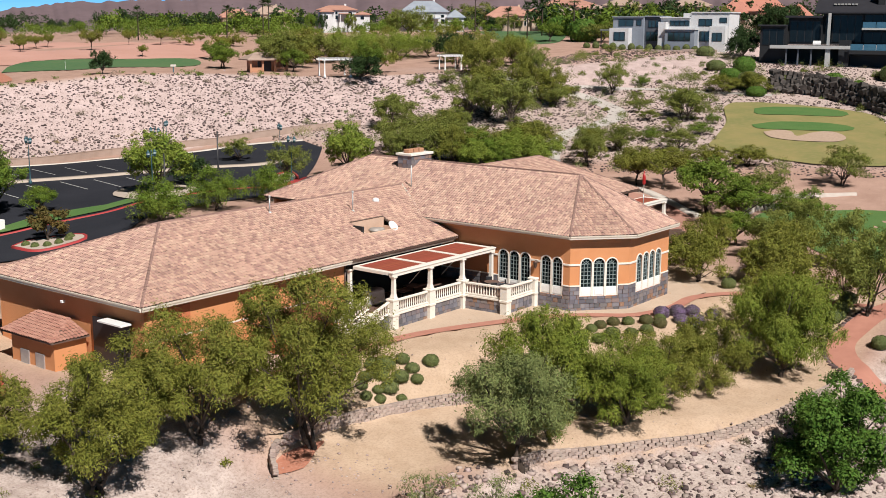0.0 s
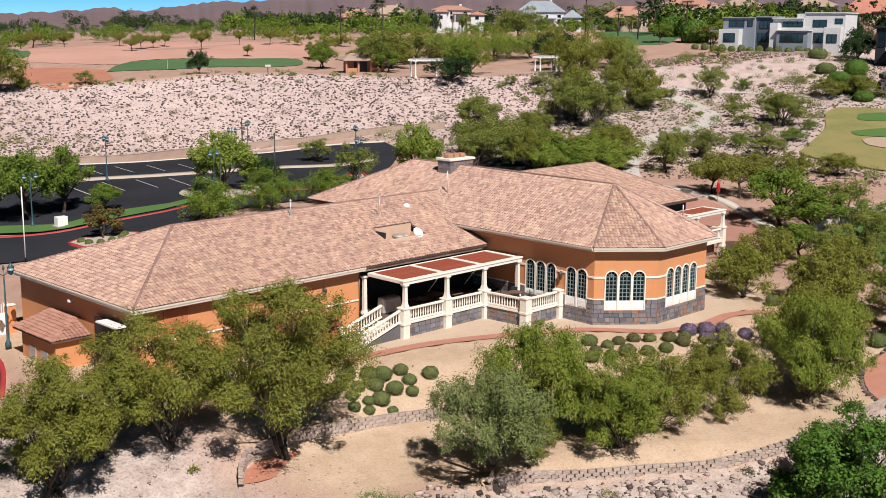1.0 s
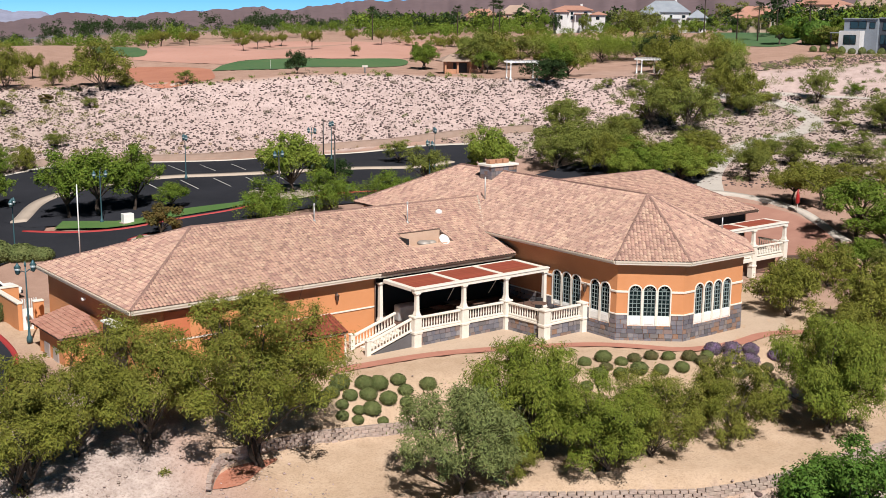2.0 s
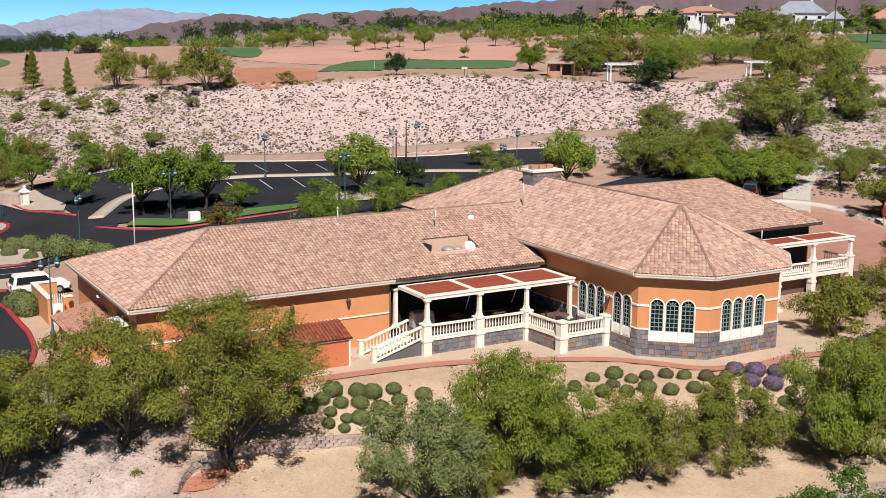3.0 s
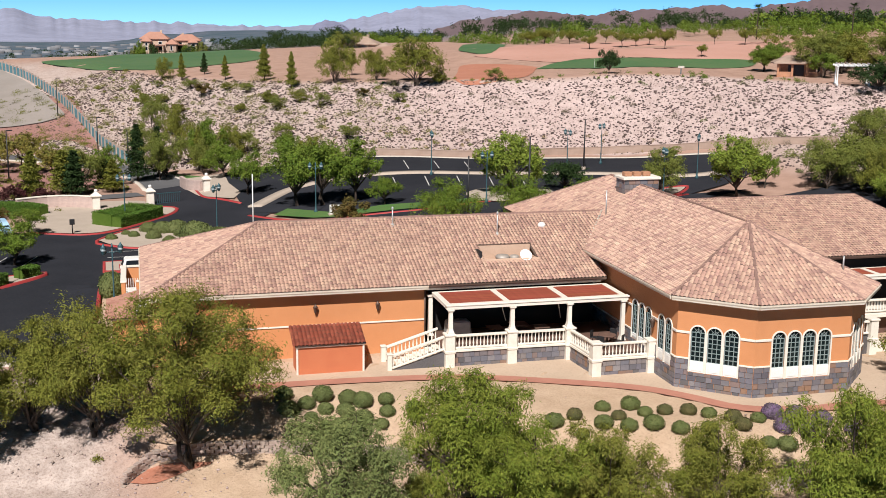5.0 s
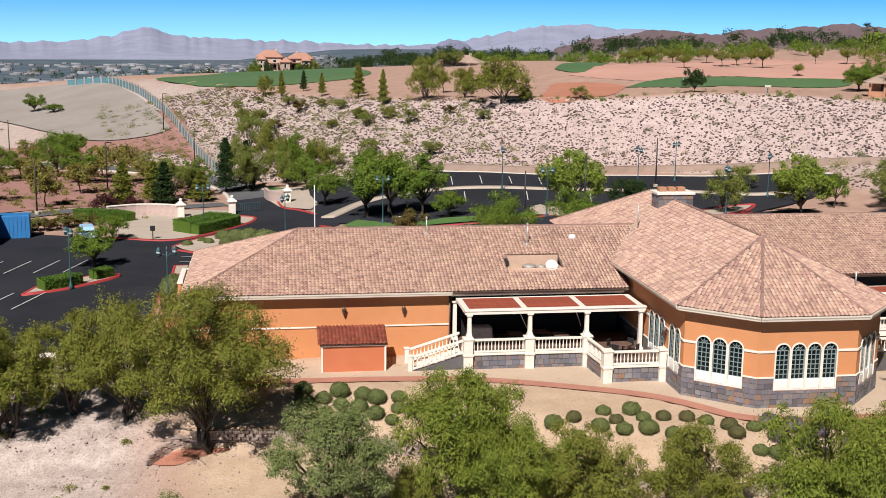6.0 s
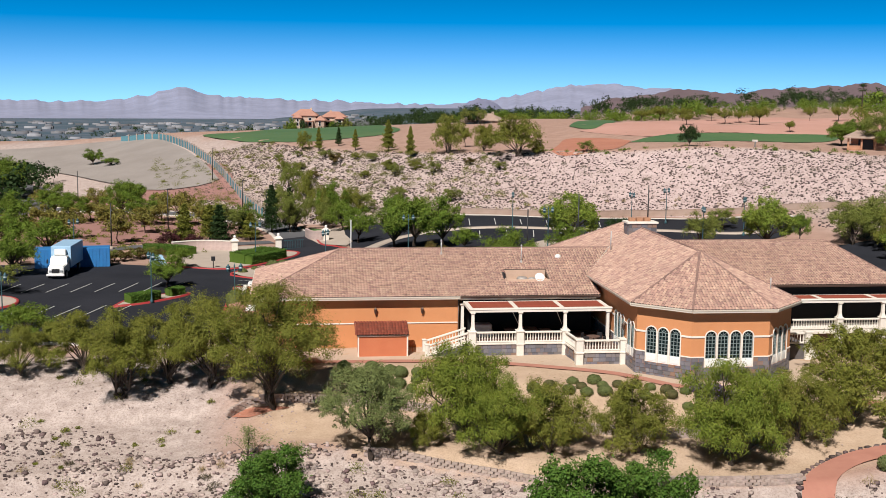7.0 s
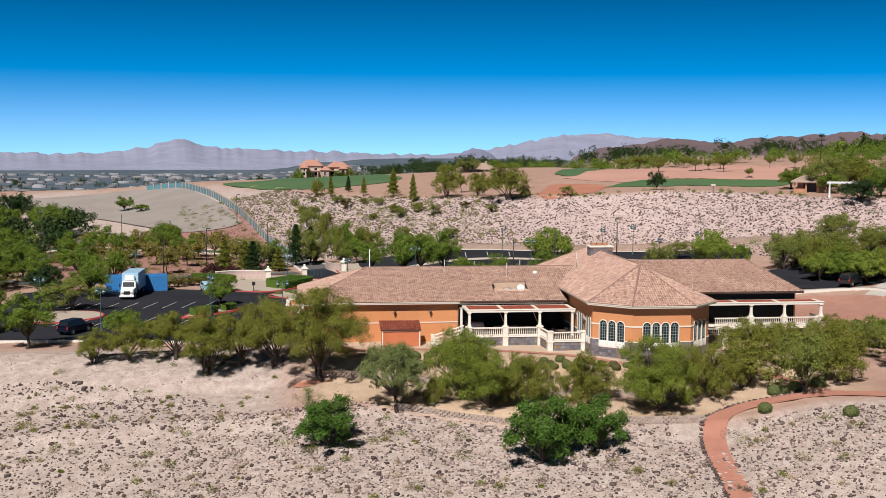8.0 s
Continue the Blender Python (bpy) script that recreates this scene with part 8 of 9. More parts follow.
for (xa, ya), (xb, yb) in zip(line, line[1:]):
    m, ln = wall_frame((xb, yb), (xa, ya), float(hgt(xa, ya)))
    part("wall", box(0, ln + 0.03, 0, 0.4, -0.2, 1.5), M_PALEROCK, sw, m=m)
gt = thing("drive_gate", "open black metal swing gate beside the post", "gate", (-16, 69.4, float(hgt(-16, 69.4))), 20)
for i in range(12):
    part("bar", box(0.1 + i * 0.25, 0.14 + i * 0.25, -0.02, 0.02, 0.2, 1.3), M_TEAL, gt)
part("rail", box(0, 3.1, -0.03, 0.03, 1.3, 1.38), M_TEAL, gt)
part("rail", box(0, 3.1, -0.03, 0.03, 0.14, 0.2), M_TEAL, gt)
mb = thing("intercom_post", "black intercom box on a post in the plaza", "intercom", (-24.7, 51.2, float(hgt(-24.7, 51.2)) + 0.2))
part("post", tube([(0, 0, 0), (0, 0, 1.0)], [0.06, 0.06], 6), M_BLACK, mb)
part("box", box(-0.25, 0.25, -0.15, 0.15, 0.95, 1.5, 0.03), M_BLACK, mb)

# low wall at the foot of the hill
M_HILLWALL = mat("pink_block", (0.40, 0.30, 0.245), (0.34, 0.25, 0.2), 0.8, 0.9, bump=0.2, fine=14)
hw = thing("hill_wall", "low pale pink block wall at the foot of the hill", "wall", kind="structure")
line = smooth_line([(72.6, 64), (64.7, 68.4), (57.2, 75), (50.4, 81.5), (41.8, 83.9), (28.4, 82.3), (16.2, 87), (9.1, 90.9), (1.9, 93.1)], 2.4)
for (xa, ya), (xb, yb) in zip(line, line[1:]):
    za, zb_ = float(hgt(xa, ya)), float(hgt(xb, yb))
    m, ln = wall_frame((xb, yb), (xa, ya), zb_)
    for nm, bm in (("panel", box(0, ln + 0.01, 0, 0.25, -0.5, 0.95)), ("coping", box(0, ln + 0.01, -0.04, 0.29, 0.952, 1.03))):
        for vtx in bm.verts:
            vtx.co.z += (za - zb_) * vtx.co.x / ln
        part(nm, bm, M_HILLWALL, hw, m=m)


# ---- vehicles ----
def wheel(parent, x, y, r=0.36, w=0.24):
    bm = bmesh.new()
    bmesh.ops.create_cone(bm, cap_ends=True, segments=16, radius1=r, radius2=r, depth=w, matrix=Matrix.Translation((x, y, r)) @ Matrix.Rotation(radians(90), 4, "X"))
    t = part("wheel", bm, M_BLACK, parent)
    bm = bmesh.new()
    bmesh.ops.create_cone(bm, cap_ends=True, segments=12, radius1=r * 0.6, radius2=r * 0.55, depth=w + 0.02, matrix=Matrix.Translation((x, y, r)) @ Matrix.Rotation(radians(90), 4, "X"))
    part("rim", bm, M_METAL, t)


def loft(sections, name, material, parent, bevel=0.05):
    """A body from side profile points (x, z) and half widths."""
    bm = bmesh.new()
    L_ = [bm.verts.new((x, -hw_, z)) for x, z, hw_ in sections]
    R_ = [bm.verts.new((x, hw_, z)) for x, z, hw_ in sections]
    n = len(sections)
    bm.faces.new(L_)
    bm.faces.new(R_[::-1])
    for i in range(n):
        j = (i + 1) % n
        bm.faces.new((L_[j], L_[i], R_[i], R_[j]))
    bmesh.ops.recalc_face_normals(bm, faces=bm.faces)
    bmesh.ops.bevel(bm, geom=bm.edges[:], offset=bevel, segments=2, affect="EDGES")
    return part(name, bm, material, parent)


M_CARGLASS = mat("car_glass", (0.015, 0.02, 0.025), rough=0.08)
M_BLUE = mat("blue_paint", (0.03, 0.20, 0.48), (0.035, 0.17, 0.42), 1.0, 0.5)
M_LBLUE = mat("pale_blue_paint", (0.36, 0.56, 0.74), (0.32, 0.50, 0.68), 1.0, 0.45)
M_NAVY = mat("navy_car_paint", (0.008, 0.012, 0.03), rough=0.25)
M_REDLAMP = mat("red_lamp", (0.4, 0.02, 0.02), rough=0.3)


def car(x, y, rz, paint, label, suv=True):
    z = float(hgt(x, y)) + 0.14
    c = thing("car", label, "car", (x, y, z), rz)
    h = 1.75 if suv else 1.45
    loft([(-2.3, 0.35, 0.9), (-2.35, 0.95, 0.9), (2.1, 1.0, 0.88), (2.35, 0.8, 0.85), (2.35, 0.35, 0.85)], "body", paint, c, 0.08)
    loft([(-2.2, 0.95, 0.84), (-1.95, h, 0.68), (0.55, h, 0.68), (1.25, 1.0, 0.82)], "cabin", paint, c, 0.07)
    for sy in (-1, 1):
        part("side_window", mesh("side_window", [(-1.95, sy * 0.845, 1.05), (0.95, sy * 0.835, 1.05), (0.45, sy * 0.715, h - 0.12), (-1.8, sy * 0.715, h - 0.12)], [(0, 1, 2, 3)]), M_CARGLASS, c)
        for wx in (-1.45, 1.45):
            wheel(c, wx, sy * 0.8)
        part("headlight", box(2.3, 2.38, sy * 0.62 - 0.18, sy * 0.62 + 0.18, 0.68, 0.84, 0.02), M_WHITE, c)
        part("tail_lamp", box(-2.4, -2.33, sy * 0.74 - 0.1, sy * 0.74 + 0.1, 0.75, 1.05, 0.02), M_REDLAMP, c)
    part("windscreen", mesh("windscreen", [(1.2, -0.72, 1.05), (1.2, 0.72, 1.05), (0.62, 0.6, h - 0.08), (0.62, -0.6, h - 0.08)], [(0, 1, 2, 3)]), M_CARGLASS, c)
    part("rear_window", mesh("rear_window", [(-2.24, -0.68, 1.1), (-2.24, 0.68, 1.1), (-2.05, 0.58, h - 0.15), (-2.05, -0.58, h - 0.15)], [(3, 2, 1, 0)]), M_CARGLASS, c)
    part("bumper", box(2.25, 2.45, -0.86, 0.86, 0.35, 0.6, 0.04), M_BLACK, c)


car(-17.4, 29.9, 2, M_WHITE, "white estate car parked beside the yard")
car(-31.7, 52, -78, M_LBLUE, "pale blue pickup-sized car parked behind the island", suv=False)
car(-44.8, 14.7, 62, M_NAVY, "dark navy car parked in shade at the car park edge")
car(60.6, 27, 40, M_BLACK, "black car parked on the drive behind the forecourt")


def box_truck(x, y, rz):
    z = float(hgt(x, y)) + 0.14
    t = thing("box_truck", "white-cabbed delivery truck with a pale blue box body", "truck", (x, y, z), rz)
    part("cargo_box", box(-5.2, 1.4, -1.2, 1.2, 1.0, 3.6, 0.04), M_LBLUE, t, "pale blue cargo box")
    part("frame", box(-5.1, 3.6, -0.5, 0.5, 0.6, 0.98), M_BLACK, t)
    loft([(1.5, 0.6, 1.05), (1.5, 2.5, 1.0), (2.5, 2.5, 0.95), (2.95, 1.65, 1.0), (4.2, 1.5, 0.9), (4.35, 0.6, 0.9)], "cab", M_WHITE, t, 0.08)
    part("windscreen", mesh("windscreen", [(3.0, -0.85, 1.72), (3.0, 0.85, 1.72), (2.62, 0.8, 2.4), (2.62, -0.8, 2.4)], [(0, 1, 2, 3)]), M_CARGLASS, t)
    for sy in (-1, 1):
        part("side_window", mesh("side_window", [(1.75, sy * 1.04, 1.7), (2.75, sy * 1.03, 1.7), (2.45, sy * 1.0, 2.3), (1.75, sy * 1.03, 2.3)], [(0, 1, 2, 3)]), M_CARGLASS, t)
        part("headlight", box(4.28, 4.4, sy * 0.65 - 0.15, sy * 0.65 + 0.15, 0.85, 1.1, 0.02), M_METAL, t)
        part("mirror", box(2.9, 3.0, sy * 1.25 - 0.1, sy * 1.25 + 0.1, 1.7, 2.2, 0.02), M_BLACK, t)
        for wx in (-3.6, 3.3):
            wheel(t, wx, sy * 0.95, 0.48, 0.3)
    part("grille", box(4.3, 4.38, -0.45, 0.45, 0.75, 1.25, 0.02), M_BLACK, t)
    part("bumper", box(4.3, 4.55, -1.05, 1.05, 0.4, 0.65, 0.03), M_WHITE, t)
    part("fairing", box(1.41, 1.9, -0.7, 0.7, 2.55, 3.3, 0.1), M_WHITE, t, "white refrigeration unit above the cab")


box_truck(-42.6, 48, -92)
ct = thing("container", "blue steel shipping container beside the car park", "container", (-42.7, 54.2, float(hgt(-42.7, 54.2)) + 0.1), 8)
bm = box(-4.6, 4.6, -1.2, 1.2, 0, 2.5, 0.03)
part("shell", bm, M_BLUE, ct)
for i in range(22):
    part("rib", box(-4.4 + i * 0.42, -4.24 + i * 0.42, -1.24, -1.2, 0.1, 2.4), M_BLUE, ct)

# ---- hilltop: pavilions, hut, sign ----
def pavilion(x, y, rz, w, d_, h, label):
    p = thing("pavilion", label, "pergola", (x, y, float(hgt(x, y))), rz)
    for sx in (-1, 1):
        for sy in (-1, 1):
            part("column", lathe([(0.2, -0.3), (0.2, 0.2), (0.13, 0.3), (0.11, h - 0.2), (0.17, h - 0.1), (0.17, h)], 8, at=(sx * w / 2, sy * d_ / 2, 0)), M_WHITE, p)
    for sy in (-1, 1):
        part("beam", box(-w / 2 - 0.5, w / 2 + 0.5, sy * d_ / 2 - 0.1, sy * d_ / 2 + 0.1, h, h + 0.28, 0.02), M_WHITE, p)
    n = 7
    for i in range(n):
        xx = -w / 2 + w * i / (n - 1)
        part("rafter", box(xx - 0.07, xx + 0.07, -d_ / 2 - 0.4, d_ / 2 + 0.4, h + 0.28, h + 0.45, 0.01), M_WHITE, p)


pavilion(86.8, 82.6, -28, 4.6, 3.0, 2.7, "white timber pavilion on columns at the hill's edge")
pavilion(111.2, 76.4, -30, 3.2, 2.8, 2.4, "small white timber pavilion on the hilltop")
ht = thing("rest_hut", "low orange stone rest hut with a wide tan tiled roof", "hut", (90.5, 103.5, float(hgt(90.5, 103.5))), -24)
M_HUTSTONE = mat("orange_stone", (0.46, 0.23, 0.13), (0.36, 0.18, 0.11), 1.6, 0.9, bump=0.4, bscale=5, c3=(0.4, 0.24, 0.16))
part("body", box(-2.9, 2.9, -0.6, 2.0, -0.3, 2.3), M_HUTSTONE, ht)
# black panel on the wall face paints the shade inside the opening
part("opening", box(-1.7, 0.9, -0.66, -0.59, 0.1, 1.9), M_BLACK, ht, "black panel standing in for the shaded opening")
for px_ in (-3.5, -1.2, 1.2, 3.5):
    part("post", box(px_ - 0.17, px_ + 0.17, -2.1, -1.76, -0.3, 2.3, 0.02), M_HUTSTONE, ht)
part("half_wall", box(-3.3, -1.4, -2.02, -1.84, -0.3, 0.8, 0.02), M_HUTSTONE, ht)
part("half_wall", box(1.4, 3.3, -2.02, -1.84, -0.3, 0.8, 0.02), M_HUTSTONE, ht)
V = [(-4.3, -2.7, 2.3), (4.3, -2.7, 2.3), (4.3, 2.6, 2.3), (-4.3, 2.6, 2.3), (-2.0, 0, 3.5), (2.0, 0, 3.5), (-4.3, -2.7, 2.12), (4.3, -2.7, 2.12), (4.3, 2.6, 2.12), (-4.3, 2.6, 2.12)]
part("roof", mesh("roof", V, [(0, 1, 5, 4), (1, 2, 5), (2, 3, 4, 5), (3, 0, 4), (6, 7, 1, 0), (7, 8, 2, 1), (8, 9, 3, 2), (9, 6, 0, 3), (9, 8, 7, 6)]), M_ROOFTAN, ht)
sg = thing("yardage_sign", "white diamond sign on a post at the crest", "sign", (68.4, 102.6, float(hgt(68.4, 102.6))), -20)
part("post", box(-0.08, 0.08, -0.05, 0.05, -0.2, 1.0), M_TEAL, sg)
part("board", slab([(-0.5, -0.06), (0.5, -0.06), (0.5, 0.06), (-0.5, 0.06)], 0.95, 1.3), M_KERB, sg)
fg = thing("flag", "golf flag on a slim white stick", "flag", (62, 124, float(hgt(62, 124))))
part("stick", tube([(0, 0, 0), (0, 0, 1.6)], [0.02, 0.02], 5), M_WHITE, fg)

# fence up the west flank
fn = thing("boundary_fence", "blue-grey panel fence with pale posts climbing the hill", "fence", kind="structure")
line = smooth_line([(-18.5, 103.5), (-20.5, 112), (-23.0, 124), (-25.5, 136), (-29, 152), (-35, 178), (-43, 207), (-52, 230), (-64, 241)], 2.9)
for (xa, ya), (xb, yb) in zip(line, line[1:]):
    m, ln = wall_frame((xa, ya), (xb, yb))
    za, zb_ = float(hgt(xa, ya)), float(hgt(xb, yb))
    bm = box(0, ln, -0.06, 0.06, 0, 1.8)
    for vtx in bm.verts:
        vtx.co.z += za + (zb_ - za) * vtx.co.x / ln - 0.1
    part("panel", bm, M_FENCE, fn, m=m)
    part("post", box(-0.22, 0.22, -0.22, 0.22, za - 0.3, za + 2.1, 0.02), M_BLOCK, fn, m=m)
drape("graded_pad", [(-30.8, 154), (-36.3, 179), (-44.3, 208), (-53, 231), (-67, 244), (-100, 250), (-150, 262), (-106.6, 230.4), (-79.1, 207.8), (-57.5, 171.2), (-45.8, 153.2), (-34.8, 150.5)], 0.3, mat("grey_gravel", (0.31, 0.275, 0.25), (0.26, 0.228, 0.205), 0.1, 0.95, bump=0.2, fine=30), "bare grey graded pad behind the fence", "ground", step=2.4)


# ---- hillside houses ----
def house(x, y, rz, w, d_, h, roof, wallmat, label, pitch=1.6, z=None):
    """A stucco house: main block, lower side wing and a projecting bay, each with a hipped roof, eaves, windows and a porch."""
    rh = random.Random(int(x * 7 + y))
    g = thing("house", label, "house", (x, y, float(hgt(x, y)) - 0.3 if z is None else z), rz)
    side = rh.choice((-1, 1))
    blocks = [(-w / 2, w / 2, -d_ / 2, d_ / 2, h, pitch),
              (side * w / 2 - (0.36 * w if side < 0 else -0.02), side * w / 2 + (0.36 * w if side > 0 else -0.02), -d_ / 2 - 1.0, d_ / 2 - 1.5, h * 0.6, pitch * 0.7),
              (-side * w * 0.28 - w * 0.15, -side * w * 0.28 + w * 0.15, -d_ / 2 - 2.2, -d_ / 2 - 0.02, h * 0.82, pitch * 0.6)]
    for bx0, bx1, by0, by1, bh, bp in blocks:
        part("wall", box(bx0, bx1, by0, by1, -5, bh), wallmat, g)
        ax0, ax1, ay0, ay1, az = bx0 - 0.6, bx1 + 0.6, by0 - 0.6, by1 + 0.6, bh + 0.004
        lx, ly = ax1 - ax0, ay1 - ay0
        if lx >= ly:
            r0, r1 = (ax0 + ly * 0.45, (ay0 + ay1) / 2), (ax1 - ly * 0.45, (ay0 + ay1) / 2)
        else:
            r0, r1 = ((ax0 + ax1) / 2, ay0 + lx * 0.45), ((ax0 + ax1) / 2, ay1 - lx * 0.45)
        V = [(ax0, ay0, az), (ax1, ay0, az), (ax1, ay1, az), (ax0, ay1, az), (*r0, az + 0.18 + bp), (*r1, az + 0.18 + bp)]
        V += [(a, b, c + 0.18) for a, b, c in V[:4]]
        top = [(6, 7, 5, 4), (7, 8, 5), (8, 9, 4, 5), (9, 6, 4)] if lx >= ly else [(6, 7, 4), (7, 8, 5, 4), (8, 9, 5), (9, 6, 4, 5)]
        part("roof", mesh("roof", V, top + [(0, 1, 7, 6), (1, 2, 8, 7), (2, 3, 9, 8), (3, 0, 6, 9), (3, 2, 1, 0)]), roof, g)
        n = max(1, int((bx1 - bx0) / 3.2))
        for i in range(n):
            xx = bx0 + (i + 0.5) * (bx1 - bx0) / n + rh.uniform(-0.3, 0.3)
            ww = rh.choice((0.45, 0.65, 0.95))
            for zz in ((0.5,) if bh < 3.0 else (0.5, bh * 0.58)):
                zt = min(zz + rh.choice((1.1, 1.4, 1.7)), bh - 0.35)
                win = part("window", box(xx - ww, xx + ww, by0 - 0.06, by0 - 0.004, zz, zt), M_WHITE, g)
                part("pane", box(xx - ww + 0.09, xx + ww - 0.09, by0 - 0.08, by0 - 0.061, zz + 0.09, zt - 0.09), M_TINTGLASS, win)
    part("chimney", box(side * w * 0.2, side * w * 0.2 + 0.7, 0.4, 1.1, h, h + pitch + 0.7), wallmat, g)
    for k in (-1, 1):
        part("porch_post", box(side * w * 0.2 + k * 1.4 - 0.14, side * w * 0.2 + k * 1.4 + 0.14, -d_ / 2 - 1.9, -d_ / 2 - 1.62, -2, 2.2), wallmat, g)
    part("porch_roof", box(side * w * 0.2 - 1.9, side * w * 0.2 + 1.9, -d_ / 2 - 2.1, -d_ / 2 - 0.01, 2.2, 2.45, 0.02), roof, g)
    return g


M_WHITEHOUSE = mat("white_stucco", (0.60, 0.60, 0.60), (0.55, 0.55, 0.55), 0.3, 0.85)
M_GREYHOUSE = mat("grey_stucco", (0.24, 0.27, 0.31), (0.2, 0.23, 0.27), 0.3, 0.85)
M_DARKHOUSE = mat("charcoal_cladding", (0.008, 0.009, 0.011), (0.006, 0.007, 0.008), 0.5, 0.7)
M_SLATEROOF = mat("grey_roof", (0.28, 0.31, 0.35), (0.22, 0.25, 0.29), 0.5, 0.8)
M_SALMON = tile_mat("salmon_roof", [(0.40, 0.16, 0.11), (0.46, 0.20, 0.145), (0.34, 0.13, 0.09)])
HOUSES = [
    (209.0, 195.9, -45, 11.6, 7.4, 3.4, M_ROOFPINK, M_WHITEHOUSE, "white stucco house with a terracotta roof", 1.3, 22.3),
    (240.1, 186.0, -48, 14.8, 9.5, 4.3, M_SLATEROOF, M_WHITEHOUSE, "white gabled house with a grey roof", 3.5, 21.2),
    (260.0, 165.8, -52, 14.2, 9.1, 3.7, M_ROOFPINK, M_HOUSE, "pink single-storey villa with a pale tiled roof", 3.0, 20.8),
    (275.6, 152.9, -54, 17.0, 10.9, 6.4, M_ROOFPINK, M_HOUSE, "cream two-storey villa with a terracotta roof", 1.8, 21.9),
    (230.6, 107.1, -60, 10.2, 6.5, 2.3, M_ROOFTAN, M_HOUSE, "tan stucco house with a low tiled roof", 1.5, 24.6),
    (218.5, 63.4, -66, 15.3, 9.8, 2.9, M_SALMON, M_HOUSE, "house with a broad salmon tiled roof", 4.3, 22.1),
    (252.6, 97.2, -62, 10.9, 7.0, 2.5, M_ROOFTAN, M_HOUSE, "tan stucco house behind the flat-roofed villa", 1.6, 24.8),
    (237.3, 273.2, -42, 11.4, 7.3, 3.5, M_ROOFPINK, M_HOUSE, "pink stucco house with a terracotta hipped roof", 2.4, 20.8),
    (250.6, 269.1, -42, 10.3, 6.6, 4.0, M_ROOFTAN, M_HOUSE, "low tan stucco house with a tiled roof", 2.6, 21.7),
    (-10.7, 360.1, -8, 9.1, 5.9, 4.4, M_ROOFPINK, M_HOUSE, "pink stucco house with a terracotta roof beside the fairway", 2.4, 8.0),
    (0.9, 369.6, -8, 9.2, 5.9, 3.8, M_ROOFPINK, M_HOUSE, "pink stucco house with a terracotta roof beside the fairway", 2.1, 7.9),
    (41.5, 244.0, -22, 11.5, 8.0, 2.2, M_ROOFTAN, M_HOUSE, "low tan clubhouse building with a wide roof", 2.0, 11.6),
]
for h_ in HOUSES:
    house(*h_)


def palm(x, y, h, z):
    """A fan palm: slim ringed trunk, skirt of dead fronds and a round head of blades."""
    rp = np.random.RandomState(int(x * 3 + y))
    t = thing("palm", "tall fan palm with a shaggy trunk among the houses", "palm tree", (x, y, z), group="garden palms")
    part("trunk", tube([(0, 0, -1.0), (0.1, 0, h * 0.5), (0.15, 0.05, h - 0.6)], [0.2, 0.15, 0.13], 7), M_BARK, t)
    a, e = rp.uniform(0, 6.283, 34), rp.uniform(-0.6, 1.3, 34)
    Vs = []
    for aa, ee in zip(a, e):
        d = np.array([math.cos(aa) * math.cos(ee), math.sin(aa) * math.cos(ee), math.sin(ee)])
        w = np.cross(d, (0, 0, 1.0))
        w /= np.linalg.norm(w) + 1e-6
        c, ln = np.array([0.15, 0.05, h - 0.5]), rp.uniform(1.1, 1.6)
        for f in np.linspace(-0.9, 0.9, 7):
            q = d * math.cos(f) + w * math.sin(f)
            s0 = c + d * ln * 0.45
            Vs += [s0, s0 + q * ln * 0.5 + w * 0.06, s0 + q * ln - np.array([0, 0, 0.25]), s0 + q * ln * 0.5 - w * 0.06]
        Vs += [c, c + d * ln * 0.25 + w * 0.03, c + d * ln * 0.5, c + d * ln * 0.25 - w * 0.03]
    part("crown", quads("crown", np.array(Vs), np.arange(len(Vs)).reshape(-1, 4)), M_LEAF_DARK, t)
    return t


for x, y, zt, zb in ((143, 208.8, 25.0, 17.5), (161.9, 193.9, 25.7, 18.5), (169.5, 187.4, 27.4, 19), (174.1, 189.9, 27.3, 19), (186, 125.6, 29.4, 18.5), (182.9, 113.1, 24.9, 18), (185.8, 109.2, 26.5, 18), (196.3, 111.6, 27.6, 18.5), (192.3, 99.6, 28.0, 18.5)):
    zg = float(hgt(x, y))
    palm(x, y, zt - zg, zg)
rngh = random.Random(31)
for k, h_ in enumerate(HOUSES):
    c_, s_ = math.cos(radians(h_[2])), math.sin(radians(h_[2]))
    for q in range(4):
        u, v = rngh.uniform(-0.75, 0.75) * h_[3], -h_[4] * 0.5 - rngh.uniform(3.5, 7)
        hh = rngh.uniform(2.6, 5.2)
        xx, yy = h_[0] + u * c_ - v * s_, h_[1] + u * s_ + v * c_
        plant((P_GREEN + P_DARK + P_OLIVE)[(k + q) % 5], xx, yy, hh + max(0.0, h_[10] - 0.8 - float(hgt(xx, yy))), hh * 0.52, "leafy garden tree in front of a hillside house", rz=61 * q + 17 * k, group="house garden trees")
def opening(parent, x0, x1, y, z0, z1, n=1, frame_mat=M_BLACK, glass=M_GLASS):
    """A glazed opening in a wall that faces local -y: frame, and n panes set in it."""
    win = part("window", box(x0, x1, y - 0.06, y + 0.02, z0, z1), frame_mat, parent)
    w = (x1 - x0) / n
    for i in range(n):
        part("pane", box(x0 + i * w + 0.07, x0 + (i + 1) * w - 0.07, y - 0.09, y - 0.061, z0 + 0.07, z1 - 0.07), glass, win)


